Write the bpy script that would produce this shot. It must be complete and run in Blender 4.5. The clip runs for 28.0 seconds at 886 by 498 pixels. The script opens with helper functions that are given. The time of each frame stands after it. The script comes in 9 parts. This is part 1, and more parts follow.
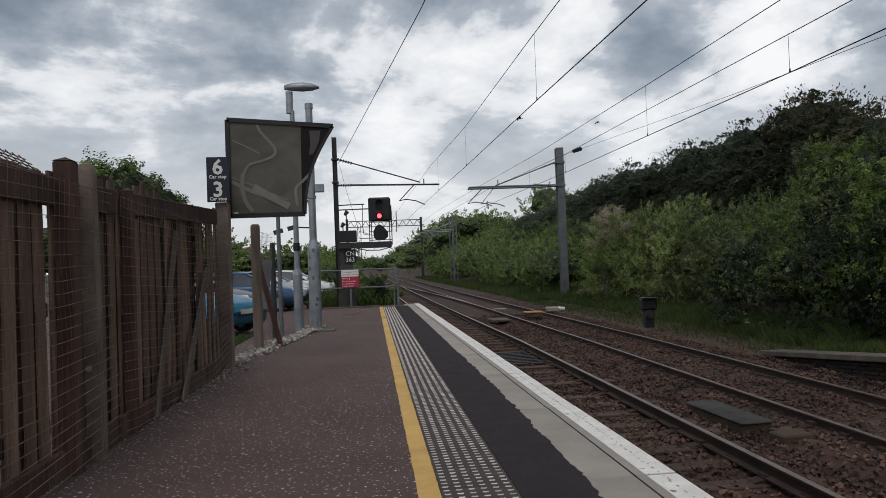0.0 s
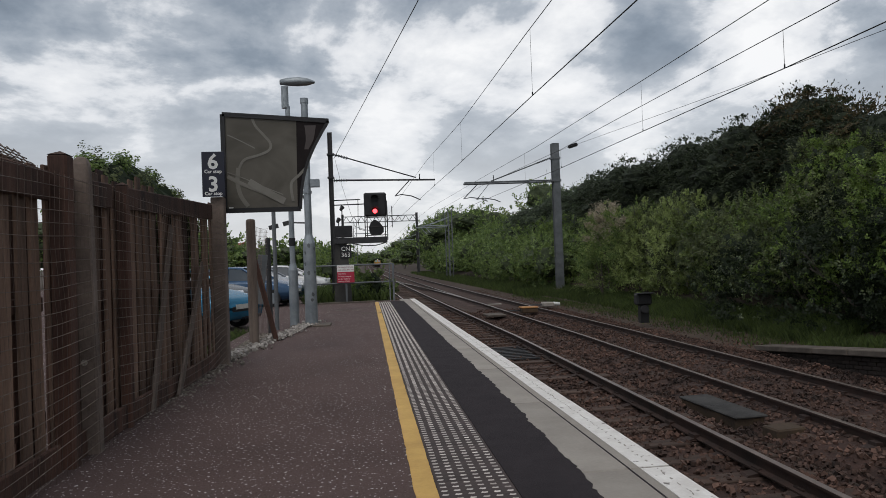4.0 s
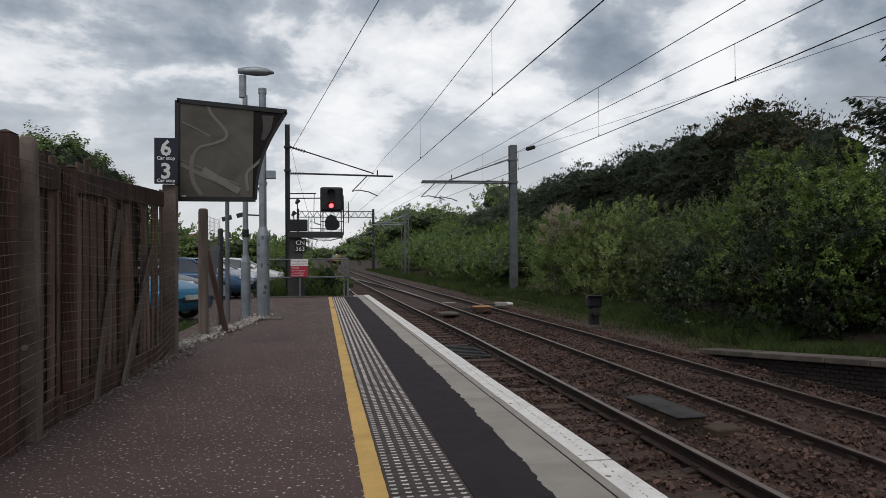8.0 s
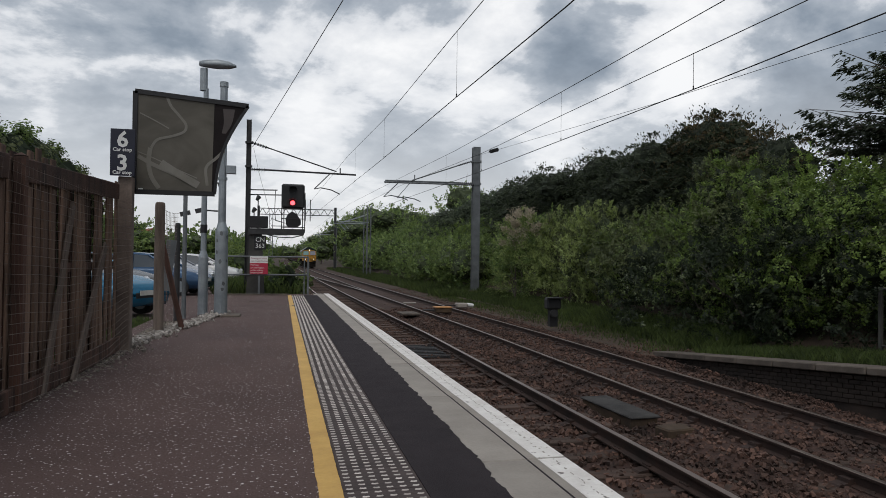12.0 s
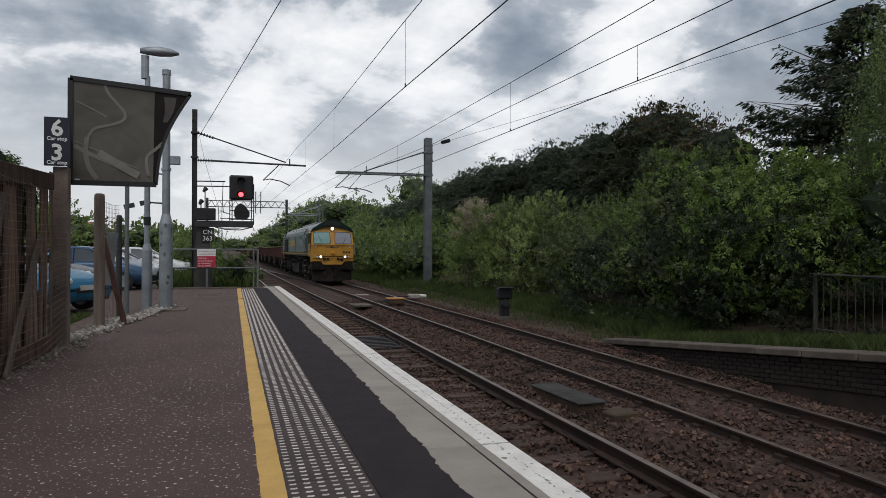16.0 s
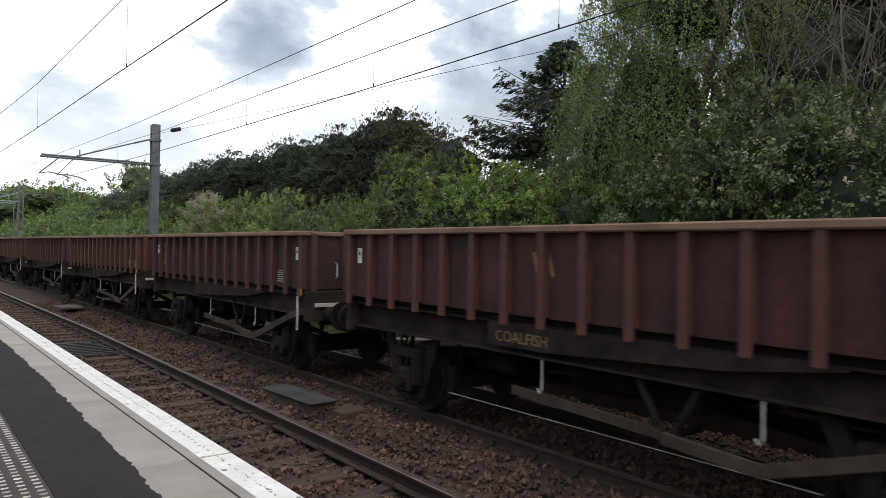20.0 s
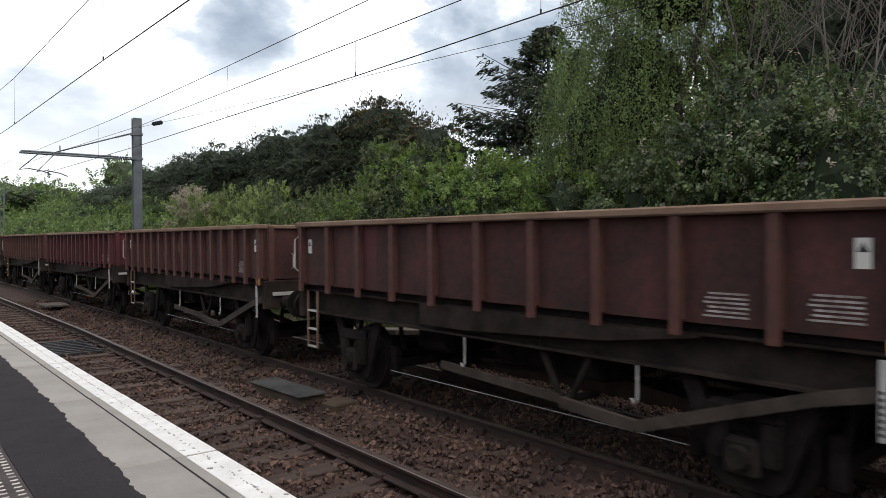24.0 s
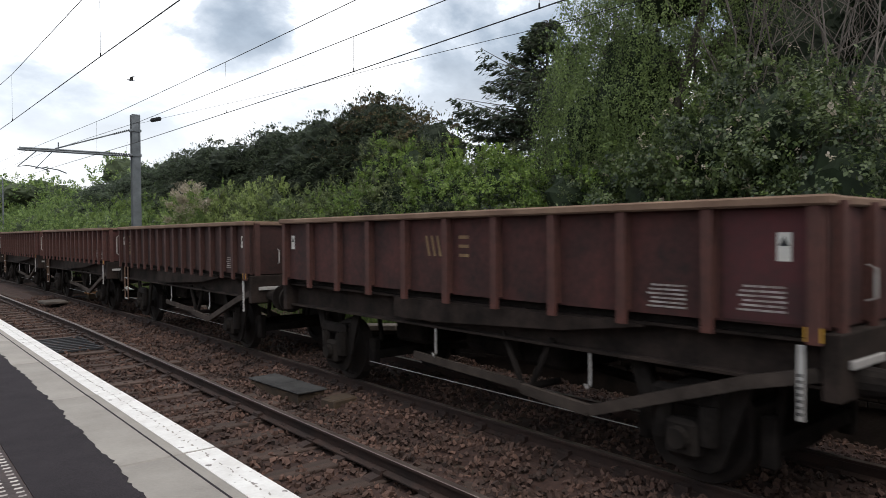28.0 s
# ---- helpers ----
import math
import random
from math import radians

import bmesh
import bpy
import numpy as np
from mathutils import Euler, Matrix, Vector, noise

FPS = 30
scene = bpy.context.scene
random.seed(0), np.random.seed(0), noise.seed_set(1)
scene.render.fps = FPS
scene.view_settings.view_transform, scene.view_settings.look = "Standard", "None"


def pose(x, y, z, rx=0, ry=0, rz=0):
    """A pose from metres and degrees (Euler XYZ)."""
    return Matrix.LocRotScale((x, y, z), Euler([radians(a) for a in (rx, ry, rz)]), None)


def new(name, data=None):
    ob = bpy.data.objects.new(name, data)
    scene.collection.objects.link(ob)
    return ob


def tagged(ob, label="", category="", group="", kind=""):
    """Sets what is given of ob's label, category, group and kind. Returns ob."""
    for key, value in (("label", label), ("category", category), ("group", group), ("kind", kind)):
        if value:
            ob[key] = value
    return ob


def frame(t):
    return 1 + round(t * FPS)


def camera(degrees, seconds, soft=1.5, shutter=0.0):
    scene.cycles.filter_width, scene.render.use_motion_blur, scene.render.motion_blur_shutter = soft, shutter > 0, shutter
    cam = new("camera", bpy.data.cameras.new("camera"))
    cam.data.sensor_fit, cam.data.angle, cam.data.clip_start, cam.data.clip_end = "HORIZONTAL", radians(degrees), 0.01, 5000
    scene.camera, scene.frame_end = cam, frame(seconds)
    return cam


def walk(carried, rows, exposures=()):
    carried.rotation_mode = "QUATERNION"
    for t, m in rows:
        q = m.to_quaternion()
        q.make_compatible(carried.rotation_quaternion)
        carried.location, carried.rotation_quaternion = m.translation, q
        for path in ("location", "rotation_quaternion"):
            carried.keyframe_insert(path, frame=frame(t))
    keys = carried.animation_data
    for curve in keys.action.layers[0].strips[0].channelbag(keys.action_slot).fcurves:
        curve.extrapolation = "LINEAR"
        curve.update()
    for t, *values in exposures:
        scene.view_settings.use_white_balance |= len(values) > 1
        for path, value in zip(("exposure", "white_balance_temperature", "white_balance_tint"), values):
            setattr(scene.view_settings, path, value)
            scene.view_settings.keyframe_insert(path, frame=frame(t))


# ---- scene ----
cam = camera(65.49, 28.0, soft=0.45, shutter=0.06)
PATH = [
    (0, -0.040, 0.050, 1.267, 91.31, 2.22, -5.89),
    (0.5, -0.037, 0.042, 1.266, 91.59, 2.27, -6.13),
    (1, -0.039, 0.041, 1.267, 91.96, 2.21, -5.83),
    (1.5, -0.040, 0.052, 1.270, 91.83, 2.78, -5.40),
    (2, -0.040, 0.039, 1.271, 91.20, 2.79, -6.02),
    (2.5, -0.041, 0.035, 1.267, 91.12, 2.65, -6.37),
    (3, -0.030, 0.048, 1.263, 90.80, 2.17, -6.40),
    (3.5, -0.031, 0.050, 1.264, 90.77, 2.32, -6.11),
    (5.5, -0.082, -0.053, 1.231, 91.74, 1.30, -7.19),
    (6, -0.083, -0.060, 1.229, 91.16, 1.28, -7.47),
    (6.5, -0.085, -0.059, 1.227, 91.66, 1.08, -8.08),
    (7, -0.073, -0.036, 1.224, 91.33, 0.91, -8.75),
    (7.5, -0.051, -0.017, 1.225, 91.23, 0.77, -9.26),
    (8, -0.038, -0.001, 1.228, 90.72, 0.41, -9.95),
    (8.5, -0.035, 0.011, 1.219, 90.43, 0.48, -10.24),
    (9, -0.016, 0.023, 1.216, 89.84, 0.72, -10.58),
    (9.5, -0.004, 0.026, 1.214, 89.43, 0.91, -11.11),
    (10, 0.002, 0.031, 1.211, 89.55, 0.56, -11.38),
    (10.5, 0.000, 0.023, 1.212, 89.62, 0.91, -11.82),
    (11, 0.000, 0.000, 1.220, 89.72, 0.70, -11.83),
    (11.5, -0.012, -0.006, 1.212, 90.18, -0.02, -12.21),
    (12, -0.027, -0.025, 1.210, 90.79, -0.70, -13.11),
    (12.5, -0.029, -0.039, 1.205, 91.09, -1.12, -13.48),
    (14.5, 0.006, -0.043, 1.195, 90.78, -0.09, -14.83),
    (15, 0.023, -0.045, 1.196, 90.44, -0.06, -15.72),
    (15.5, 0.034, -0.045, 1.192, 90.35, -0.23, -16.35),
    (16, 0.039, -0.033, 1.191, 90.11, -0.17, -16.95),
    (16.5, 0.053, -0.018, 1.193, 90.12, -0.44, -18.72),
    (17, 0.077, -0.008, 1.193, 90.52, -0.40, -22.08),
    (17.5, 0.087, 0.003, 1.197, 90.32, -0.72, -26.65),
    (18, 0.107, -0.010, 1.209, 90.12, -1.32, -31.80),
    (18.5, 0.101, -0.030, 1.215, 90.19, -1.77, -35.91),
    (19, 0.104, -0.043, 1.222, 90.64, -0.96, -38.02),
    (19.5, 0.099, -0.052, 1.224, 90.29, -1.03, -38.48),
    (20, 0.103, -0.055, 1.228, 90.17, -1.12, -38.41),
    (20.5, 0.100, -0.054, 1.228, 89.72, -0.67, -37.52),
    (22.5, 0.123, -0.019, 1.233, 89.25, -0.25, -37.94),
    (23, 0.135, -0.014, 1.241, 89.69, -0.21, -39.19),
    (23.5, 0.145, -0.024, 1.237, 89.35, -0.00, -39.34),
    (24, 0.150, -0.026, 1.236, 89.24, 0.12, -39.44),
    (24.5, 0.153, -0.024, 1.236, 89.37, -0.16, -39.60),
    (25, 0.146, -0.009, 1.235, 89.23, -0.57, -39.41),
    (25.5, 0.148, -0.006, 1.240, 89.23, -0.58, -39.31),
    (26, 0.143, -0.004, 1.241, 88.94, -0.33, -38.70),
    (26.5, 0.149, -0.011, 1.239, 88.84, -0.19, -38.98),
    (27, 0.155, -0.009, 1.241, 89.10, 0.01, -39.18),
    (27.5, 0.148, -0.014, 1.239, 88.79, 0.30, -39.26),
    (28, 0.164, -0.021, 1.237, 88.87, 0.32, -39.48),
]
EXPOSURES = [(0, -0.08), (16.4, -0.06), (17.6, 0.08), (18.2, 0.33), (19.2, 0.7), (28, 0.76)]
walk(cam, [(r[0], pose(*r[1:])) for r in PATH], EXPOSURES)

# ---- world and sun ----
world = bpy.data.worlds.new("overcast_sky")
scene.world = world
world.use_nodes = True
wt = world.node_tree
wt.nodes.clear()


def node(tree, kind, **values):
    n = tree.nodes.new(kind)
    for key, value in values.items():
        n.inputs[key].default_value = value
    return n


def ramp(tree, stops, interpolation="LINEAR"):
    n = tree.nodes.new("ShaderNodeValToRGB")
    n.color_ramp.interpolation = interpolation
    while len(n.color_ramp.elements) < len(stops):
        n.color_ramp.elements.new(0.5)
    for e, (p, c) in zip(n.color_ramp.elements, stops):
        e.position = p
        e.color = (*c, 1) if len(c) == 3 else c
    return n


SUN_AZ, SUN_EL = -158.0, 60.0
sky = wt.nodes.new("ShaderNodeTexSky")
sky.sky_type = "NISHITA"
sky.sun_disc = False
sky.sun_elevation = radians(SUN_EL)
sky.sun_rotation = radians(SUN_AZ)
sky.air_density, sky.dust_density = 1.0, 2.0
coord = wt.nodes.new("ShaderNodeTexCoord")
# the direction is flattened on a cloud layer overhead
split = wt.nodes.new("ShaderNodeSeparateXYZ")
wt.links.new(coord.outputs["Generated"], split.inputs[0])
up = wt.nodes.new("ShaderNodeMath"); up.operation = "MAXIMUM"; up.inputs[1].default_value = 0.0
wt.links.new(split.outputs["Z"], up.inputs[0])
lift = wt.nodes.new("ShaderNodeMath"); lift.operation = "ADD"; lift.inputs[1].default_value = 0.34
wt.links.new(up.outputs[0], lift.inputs[0])
px = wt.nodes.new("ShaderNodeMath"); px.operation = "DIVIDE"
py = wt.nodes.new("ShaderNodeMath"); py.operation = "DIVIDE"
wt.links.new(split.outputs["X"], px.inputs[0]); wt.links.new(lift.outputs[0], px.inputs[1])
wt.links.new(split.outputs["Y"], py.inputs[0]); wt.links.new(lift.outputs[0], py.inputs[1])
flat = wt.nodes.new("ShaderNodeCombineXYZ")
wt.links.new(px.outputs[0], flat.inputs[0]); wt.links.new(py.outputs[0], flat.inputs[1])
flat.inputs[2].default_value = 4.7
drift = wt.nodes.new("ShaderNodeMapping")
drift.inputs["Rotation"].default_value = (0, 0, radians(-19))
wt.links.new(flat.outputs[0], drift.inputs["Vector"])
big = node(wt, "ShaderNodeTexNoise", Scale=2.1, Detail=12.0, Roughness=0.57, Distortion=0.15)
wide = node(wt, "ShaderNodeTexNoise", Scale=0.75, Detail=3.0, Roughness=0.5)
for n in (big, wide):
    wt.links.new(drift.outputs[0], n.inputs["Vector"])
heap = wt.nodes.new("ShaderNodeMix"); heap.inputs["Factor"].default_value = 0.36
wt.links.new(big.outputs["Fac"], heap.inputs["A"]); wt.links.new(wide.outputs["Fac"], heap.inputs["B"])
cloud = ramp(wt, [(0.41, (0.17, 0.205, 0.25)), (0.475, (0.28, 0.325, 0.38)), (0.52, (0.46, 0.50, 0.55)), (0.548, (0.82, 0.835, 0.86)), (0.60, (1.06, 1.055, 1.05))])
wt.links.new(heap.outputs["Result"], cloud.inputs[0])
sky_light = wt.nodes.new("ShaderNodeBackground"); sky_light.inputs["Strength"].default_value = 0.015
cloud_light = wt.nodes.new("ShaderNodeBackground"); cloud_light.inputs["Strength"].default_value = 0.91
wt.links.new(sky.outputs[0], sky_light.inputs["Color"])
sun_way = (math.sin(radians(SUN_AZ)) * math.cos(radians(SUN_EL)), math.cos(radians(SUN_AZ)) * math.cos(radians(SUN_EL)), math.sin(radians(SUN_EL)))
near_sun = wt.nodes.new("ShaderNodeVectorMath"); near_sun.operation = "DOT_PRODUCT"; near_sun.inputs[1].default_value = sun_way
wt.links.new(coord.outputs["Generated"], near_sun.inputs[0])
veil = node(wt, "ShaderNodeMapRange")
for key, value in (("From Min", 0.2), ("From Max", 1.0), ("To Min", 1.0), ("To Max", 1.25)):
    veil.inputs[key].default_value = value
wt.links.new(near_sun.outputs["Value"], veil.inputs["Value"])
# haze whitens the clouds towards the horizon
haze = node(wt, "ShaderNodeMapRange")
for key, value in (("From Min", 0.02), ("From Max", 0.27), ("To Min", 0.85), ("To Max", 0.0)):
    haze.inputs[key].default_value = value
wt.links.new(split.outputs["Z"], haze.inputs["Value"])
pale = wt.nodes.new("ShaderNodeMix"); pale.data_type = "RGBA"
pale.inputs["B"].default_value = (0.90, 0.905, 0.925, 1)
wt.links.new(haze.outputs[0], pale.inputs["Factor"]); wt.links.new(cloud.outputs[0], pale.inputs["A"])
lit = wt.nodes.new("ShaderNodeVectorMath"); lit.operation = "SCALE"
wt.links.new(pale.outputs["Result"], lit.inputs[0]); wt.links.new(veil.outputs[0], lit.inputs["Scale"])
wt.links.new(lit.outputs[0], cloud_light.inputs["Color"])
both = wt.nodes.new("ShaderNodeAddShader")
wt.links.new(sky_light.outputs[0], both.inputs[0]); wt.links.new(cloud_light.outputs[0], both.inputs[1])
world_out = wt.nodes.new("ShaderNodeOutputWorld")
wt.links.new(both.outputs[0], world_out.inputs["Surface"])

sun = new("sun", bpy.data.lights.new("sun", "SUN"))
sun.data.energy, sun.data.angle, sun.data.color = 0.75, radians(24), (1.0, 0.93, 0.84)
sun.matrix_basis = pose(0, 0, 40, 90 - SUN_EL, 0, 180 - SUN_AZ)

# ---- materials ----


def material(name, col, col2=None, rough=0.8, metal=0.0, scale=3.0, fine=40.0, bump=0.25, spread=0.5, rand=0.0, spec=0.4, islands=0.0, stretch=(1, 1, 1), spots=None):
    """Two-scale mottled surface. spread: how much the fine grain shows. spots: colour, share and size of flecks."""
    m = bpy.data.materials.new(name)
    m.use_nodes = True
    t = m.node_tree
    b = t.nodes["Principled BSDF"]
    col2 = col2 or tuple(c * 0.6 for c in col)
    tc = t.nodes.new("ShaderNodeTexCoord")
    mp = t.nodes.new("ShaderNodeMapping")
    mp.inputs["Scale"].default_value = stretch
    t.links.new(tc.outputs["Object"], mp.inputs[0])
    n1 = node(t, "ShaderNodeTexNoise", Scale=scale, Detail=6.0, Roughness=0.6)
    n2 = node(t, "ShaderNodeTexNoise", Scale=fine, Detail=3.0, Roughness=0.6)
    for n in (n1, n2):
        t.links.new(mp.outputs[0], n.inputs["Vector"])
    mixf = t.nodes.new("ShaderNodeMix")
    mixf.inputs["Factor"].default_value = 0.4 * spread
    t.links.new(n1.outputs["Fac"], mixf.inputs["A"]); t.links.new(n2.outputs["Fac"], mixf.inputs["B"])
    r = ramp(t, [(0.36, col2), (0.64, col)])
    t.links.new(mixf.outputs["Result"], r.inputs[0])
    last = r.outputs[0]
    if spots:
        sc, share, size = spots
        n3 = node(t, "ShaderNodeTexNoise", Scale=size, Detail=2.0, Roughness=0.5)
        t.links.new(tc.outputs["Object"], n3.inputs["Vector"])
        r3 = ramp(t, [(share, (0, 0, 0)), (share + 0.04, (1, 1, 1))])
        t.links.new(n3.outputs["Fac"], r3.inputs[0])
        ms = t.nodes.new("ShaderNodeMix"); ms.data_type = "RGBA"
        ms.inputs["B"].default_value = (*sc, 1)
        t.links.new(r3.outputs[0], ms.inputs["Factor"]); t.links.new(last, ms.inputs["A"])
        last = ms.outputs["Result"]
    if rand or islands:
        hv = t.nodes.new("ShaderNodeHueSaturation")
        if rand:
            src = t.nodes.new("ShaderNodeObjectInfo").outputs["Random"]
        else:
            src = t.nodes.new("ShaderNodeNewGeometry").outputs["Random Per Island"]
        k = rand or islands
        mr = node(t, "ShaderNodeMapRange")
        mr.inputs["To Min"].default_value, mr.inputs["To Max"].default_value = 1 - k, 1 + k
        t.links.new(src, mr.inputs["Value"])
        t.links.new(mr.outputs[0], hv.inputs["Value"])
        t.links.new(last, hv.inputs["Color"])
        last = hv.outputs[0]
    t.links.new(last, b.inputs["Base Color"])
    b.inputs["Roughness"].default_value, b.inputs["Metallic"].default_value = rough, metal
    b.inputs["Specular IOR Level"].default_value = spec
    if bump:
        bp = node(t, "ShaderNodeBump", Strength=bump, Distance=0.01)
        t.links.new(n2.outputs["Fac"], bp.inputs["Height"])
        t.links.new(bp.outputs[0], b.inputs["Normal"])
    return m


def leaf_material(name, col, col2, rough=0.55):
    m = bpy.data.materials.new(name)
    m.use_nodes = True
    t = m.node_tree
    b = t.nodes["Principled BSDF"]
    g = t.nodes.new("ShaderNodeNewGeometry")
    tc = t.nodes.new("ShaderNodeTexCoord")
    n = node(t, "ShaderNodeTexNoise", Scale=0.9, Detail=4.0)
    t.links.new(tc.outputs["Object"], n.inputs["Vector"])
    mf = t.nodes.new("ShaderNodeMix"); mf.inputs["Factor"].default_value = 0.34
    t.links.new(n.outputs["Fac"], mf.inputs["A"]); t.links.new(g.outputs["Random Per Island"], mf.inputs["B"])
    r = ramp(t, [(0.32, col2), (0.68, col)])
    t.links.new(mf.outputs["Result"], r.inputs[0])
    t.links.new(r.outputs[0], b.inputs["Base Color"])
    b.inputs["Roughness"].default_value = rough
    b.inputs["Specular IOR Level"].default_value = 0.3
    tr = t.nodes.new("ShaderNodeBsdfTranslucent")
    t.links.new(r.outputs[0], tr.inputs["Color"])
    mx = t.nodes.new("ShaderNodeMixShader"); mx.inputs[0].default_value = 0.38
    out = t.nodes["Material Output"]
    t.links.new(b.outputs[0], mx.inputs[1]); t.links.new(tr.outputs[0], mx.inputs[2])
    t.links.new(mx.outputs[0], out.inputs["Surface"])
    return m


def glow(name, col, strength):
    m = bpy.data.materials.new(name)
    m.use_nodes = True
    b = m.node_tree.nodes["Principled BSDF"]
    b.inputs["Base Color"].default_value = (*col, 1)
    b.inputs["Emission Color"].default_value = (*col, 1)
    b.inputs["Emission Strength"].default_value = strength
    return m


def glass(name, col=(0.25, 0.3, 0.3), rough=0.05):
    m = bpy.data.materials.new(name)
    m.use_nodes = True
    b = m.node_tree.nodes["Principled BSDF"]
    b.inputs["Base Color"].default_value = (*col, 1)
    b.inputs["Roughness"].default_value = rough
    b.inputs["Specular IOR Level"].default_value = 0.9
    return m


ASPHALT = material("worn_asphalt", (0.122, 0.083, 0.077), (0.066, 0.0445, 0.042), rough=0.95, scale=0.9, fine=70, bump=1.0, spread=1.5, spec=0.2, spots=((0.66, 0.62, 0.60), 0.645, 38.0))
ASPHALT_NEW = material("new_asphalt", (0.042, 0.035, 0.039), (0.0175, 0.015, 0.0168), rough=0.95, spec=0.15, spread=1.6, scale=4, fine=120, bump=0.5)
COPING = material("coping_concrete", (0.335, 0.305, 0.27), (0.235, 0.212, 0.188), rough=0.85, scale=1.6, fine=50, bump=0.2, rand=0.08)
WHITE_LINE = material("worn_white_paint", (0.74, 0.72, 0.69), (0.60, 0.57, 0.54), rough=0.7, scale=5, fine=40, bump=0.3, spots=((0.16, 0.14, 0.13), 0.67, 14.0))
YELLOW_LINE = material("yellow_line_paint", (0.62, 0.39, 0.115), (0.46, 0.28, 0.08), rough=0.75, scale=2.5, fine=45, bump=0.3)
TACTILE = material("tactile_slab", (0.066, 0.048, 0.046), (0.036, 0.027, 0.026), rough=0.85, scale=3, fine=50, bump=0.4)
STUD = material("worn_tactile_stud", (0.66, 0.62, 0.58), (0.32, 0.28, 0.26), rough=0.75, scale=4, fine=30, bump=0.1, islands=0.25)
BALLAST = material("ballast_bed", (0.060, 0.030, 0.022), (0.022, 0.0122, 0.0098), rough=0.95, scale=2, fine=24, bump=0.9, spread=1.2)
STONE = material("ballast_stone", (0.11, 0.061, 0.045), (0.028, 0.017, 0.0135), rough=0.85, scale=1.2, fine=30, bump=0.3, islands=0.55)
SLEEPER = material("timber_sleeper", (0.082, 0.05, 0.037), (0.036, 0.024, 0.019), rough=0.9, scale=2, fine=30, bump=0.5, stretch=(0.4, 5, 5), rand=0.25)
RAIL_SIDE = material("rusty_rail_side", (0.046, 0.024, 0.018), (0.02, 0.0125, 0.0105), rough=0.85, scale=3, fine=50, bump=0.3)
RAIL_TOP = material("worn_rail_head", (0.21, 0.165, 0.14), (0.12, 0.09, 0.078), rough=0.36, metal=0.65, scale=4, fine=50, bump=0.05)
DIRT = material("ground_soil", (0.075, 0.05, 0.034), (0.026, 0.019, 0.014), rough=0.95, scale=1.6, fine=34, bump=0.9, spread=1.2)
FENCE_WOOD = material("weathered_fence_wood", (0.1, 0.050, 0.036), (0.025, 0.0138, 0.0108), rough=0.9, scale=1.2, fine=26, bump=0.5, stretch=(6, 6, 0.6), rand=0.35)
CONCRETE_POST = material("stained_concrete_post", (0.22, 0.172, 0.145), (0.08, 0.061, 0.052), rough=0.9, scale=2, fine=40, bump=0.4)
WIRE = material("rusty_wire", (0.2, 0.155, 0.13), (0.08, 0.06, 0.05), rough=0.6, metal=0.3, bump=0)
GALV = material("galvanised_steel", (0.33, 0.36, 0.38), (0.21, 0.235, 0.255), rough=0.5, metal=0.55, scale=3, fine=30, bump=0.08)
MAST_GREY = material("mast_grey_steel", (0.17, 0.182, 0.192), (0.095, 0.104, 0.11), rough=0.6, metal=0.35, scale=2, fine=25, bump=0.15)
DARK_STEEL = material("dark_grey_steel", (0.05, 0.05, 0.052), (0.028, 0.028, 0.03), rough=0.6, metal=0.3, bump=0.1)
BLACK = material("black_paint", (0.018, 0.018, 0.02), (0.01, 0.01, 0.011), rough=0.55, bump=0.1)
CABLE = material("dark_copper_wire", (0.02, 0.02, 0.021), (0.012, 0.012, 0.013), rough=0.6, metal=0.3, bump=0)
WHITE = material("white_paint", (0.75, 0.75, 0.74), (0.62, 0.62, 0.60), rough=0.6, bump=0.05)
SIGN_NAVY = material("navy_sign_face", (0.012, 0.014, 0.03), (0.009, 0.010, 0.022), rough=0.45, bump=0)
SIGN_RED = material("red_sign_face", (0.42, 0.022, 0.055), (0.34, 0.02, 0.045), rough=0.5, bump=0)
LENS_RED = glow("lit_red_signal_lens", (1.0, 0.05, 0.06), 6.0)
BRICK = material("sooty_brick", (0.04, 0.027, 0.021), (0.014, 0.0105, 0.009), rough=0.92, scale=2, fine=30, bump=0.5, rand=0.3)
KERB = material("weathered_kerb_stone", (0.135, 0.112, 0.092), (0.062, 0.05, 0.042), rough=0.9, scale=2, fine=30, bump=0.3, rand=0.12)
BARK = material("tree_bark", (0.10, 0.085, 0.07), (0.05, 0.042, 0.035), rough=0.9, scale=4, fine=30, bump=0.6, stretch=(3, 3, 0.7))
TWIG = material("grey_twigs", (0.17, 0.145, 0.125), (0.09, 0.076, 0.066), rough=0.9, bump=0)
LEAF_ELDER = leaf_material("elder_leaves", (0.165, 0.225, 0.058), (0.055, 0.088, 0.026))
# Elder leaves lightened: light on the nearer bushes is put into the colour.
LEAF_ELDER_LIT = leaf_material("lit_elder_leaves", (0.225, 0.315, 0.072), (0.068, 0.115, 0.028))
LEAF_PALE = leaf_material("pale_willow_leaves", (0.3, 0.37, 0.125), (0.14, 0.18, 0.06))
LEAF_OLIVE = leaf_material("olive_leaves", (0.14, 0.165, 0.068), (0.044, 0.058, 0.026))
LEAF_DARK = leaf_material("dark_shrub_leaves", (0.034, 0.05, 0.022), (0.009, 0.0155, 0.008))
LEAF_BIRCH = leaf_material("birch_leaves", (0.2, 0.265, 0.09), (0.073, 0.105, 0.038))
LEAF_CONIFER = leaf_material("conifer_sprays", (0.115, 0.145, 0.085), (0.042, 0.06, 0.038))
LEAF_BRONZE = leaf_material("bronzed_conifer_sprays", (0.15, 0.115, 0.06), (0.045, 0.042, 0.022))
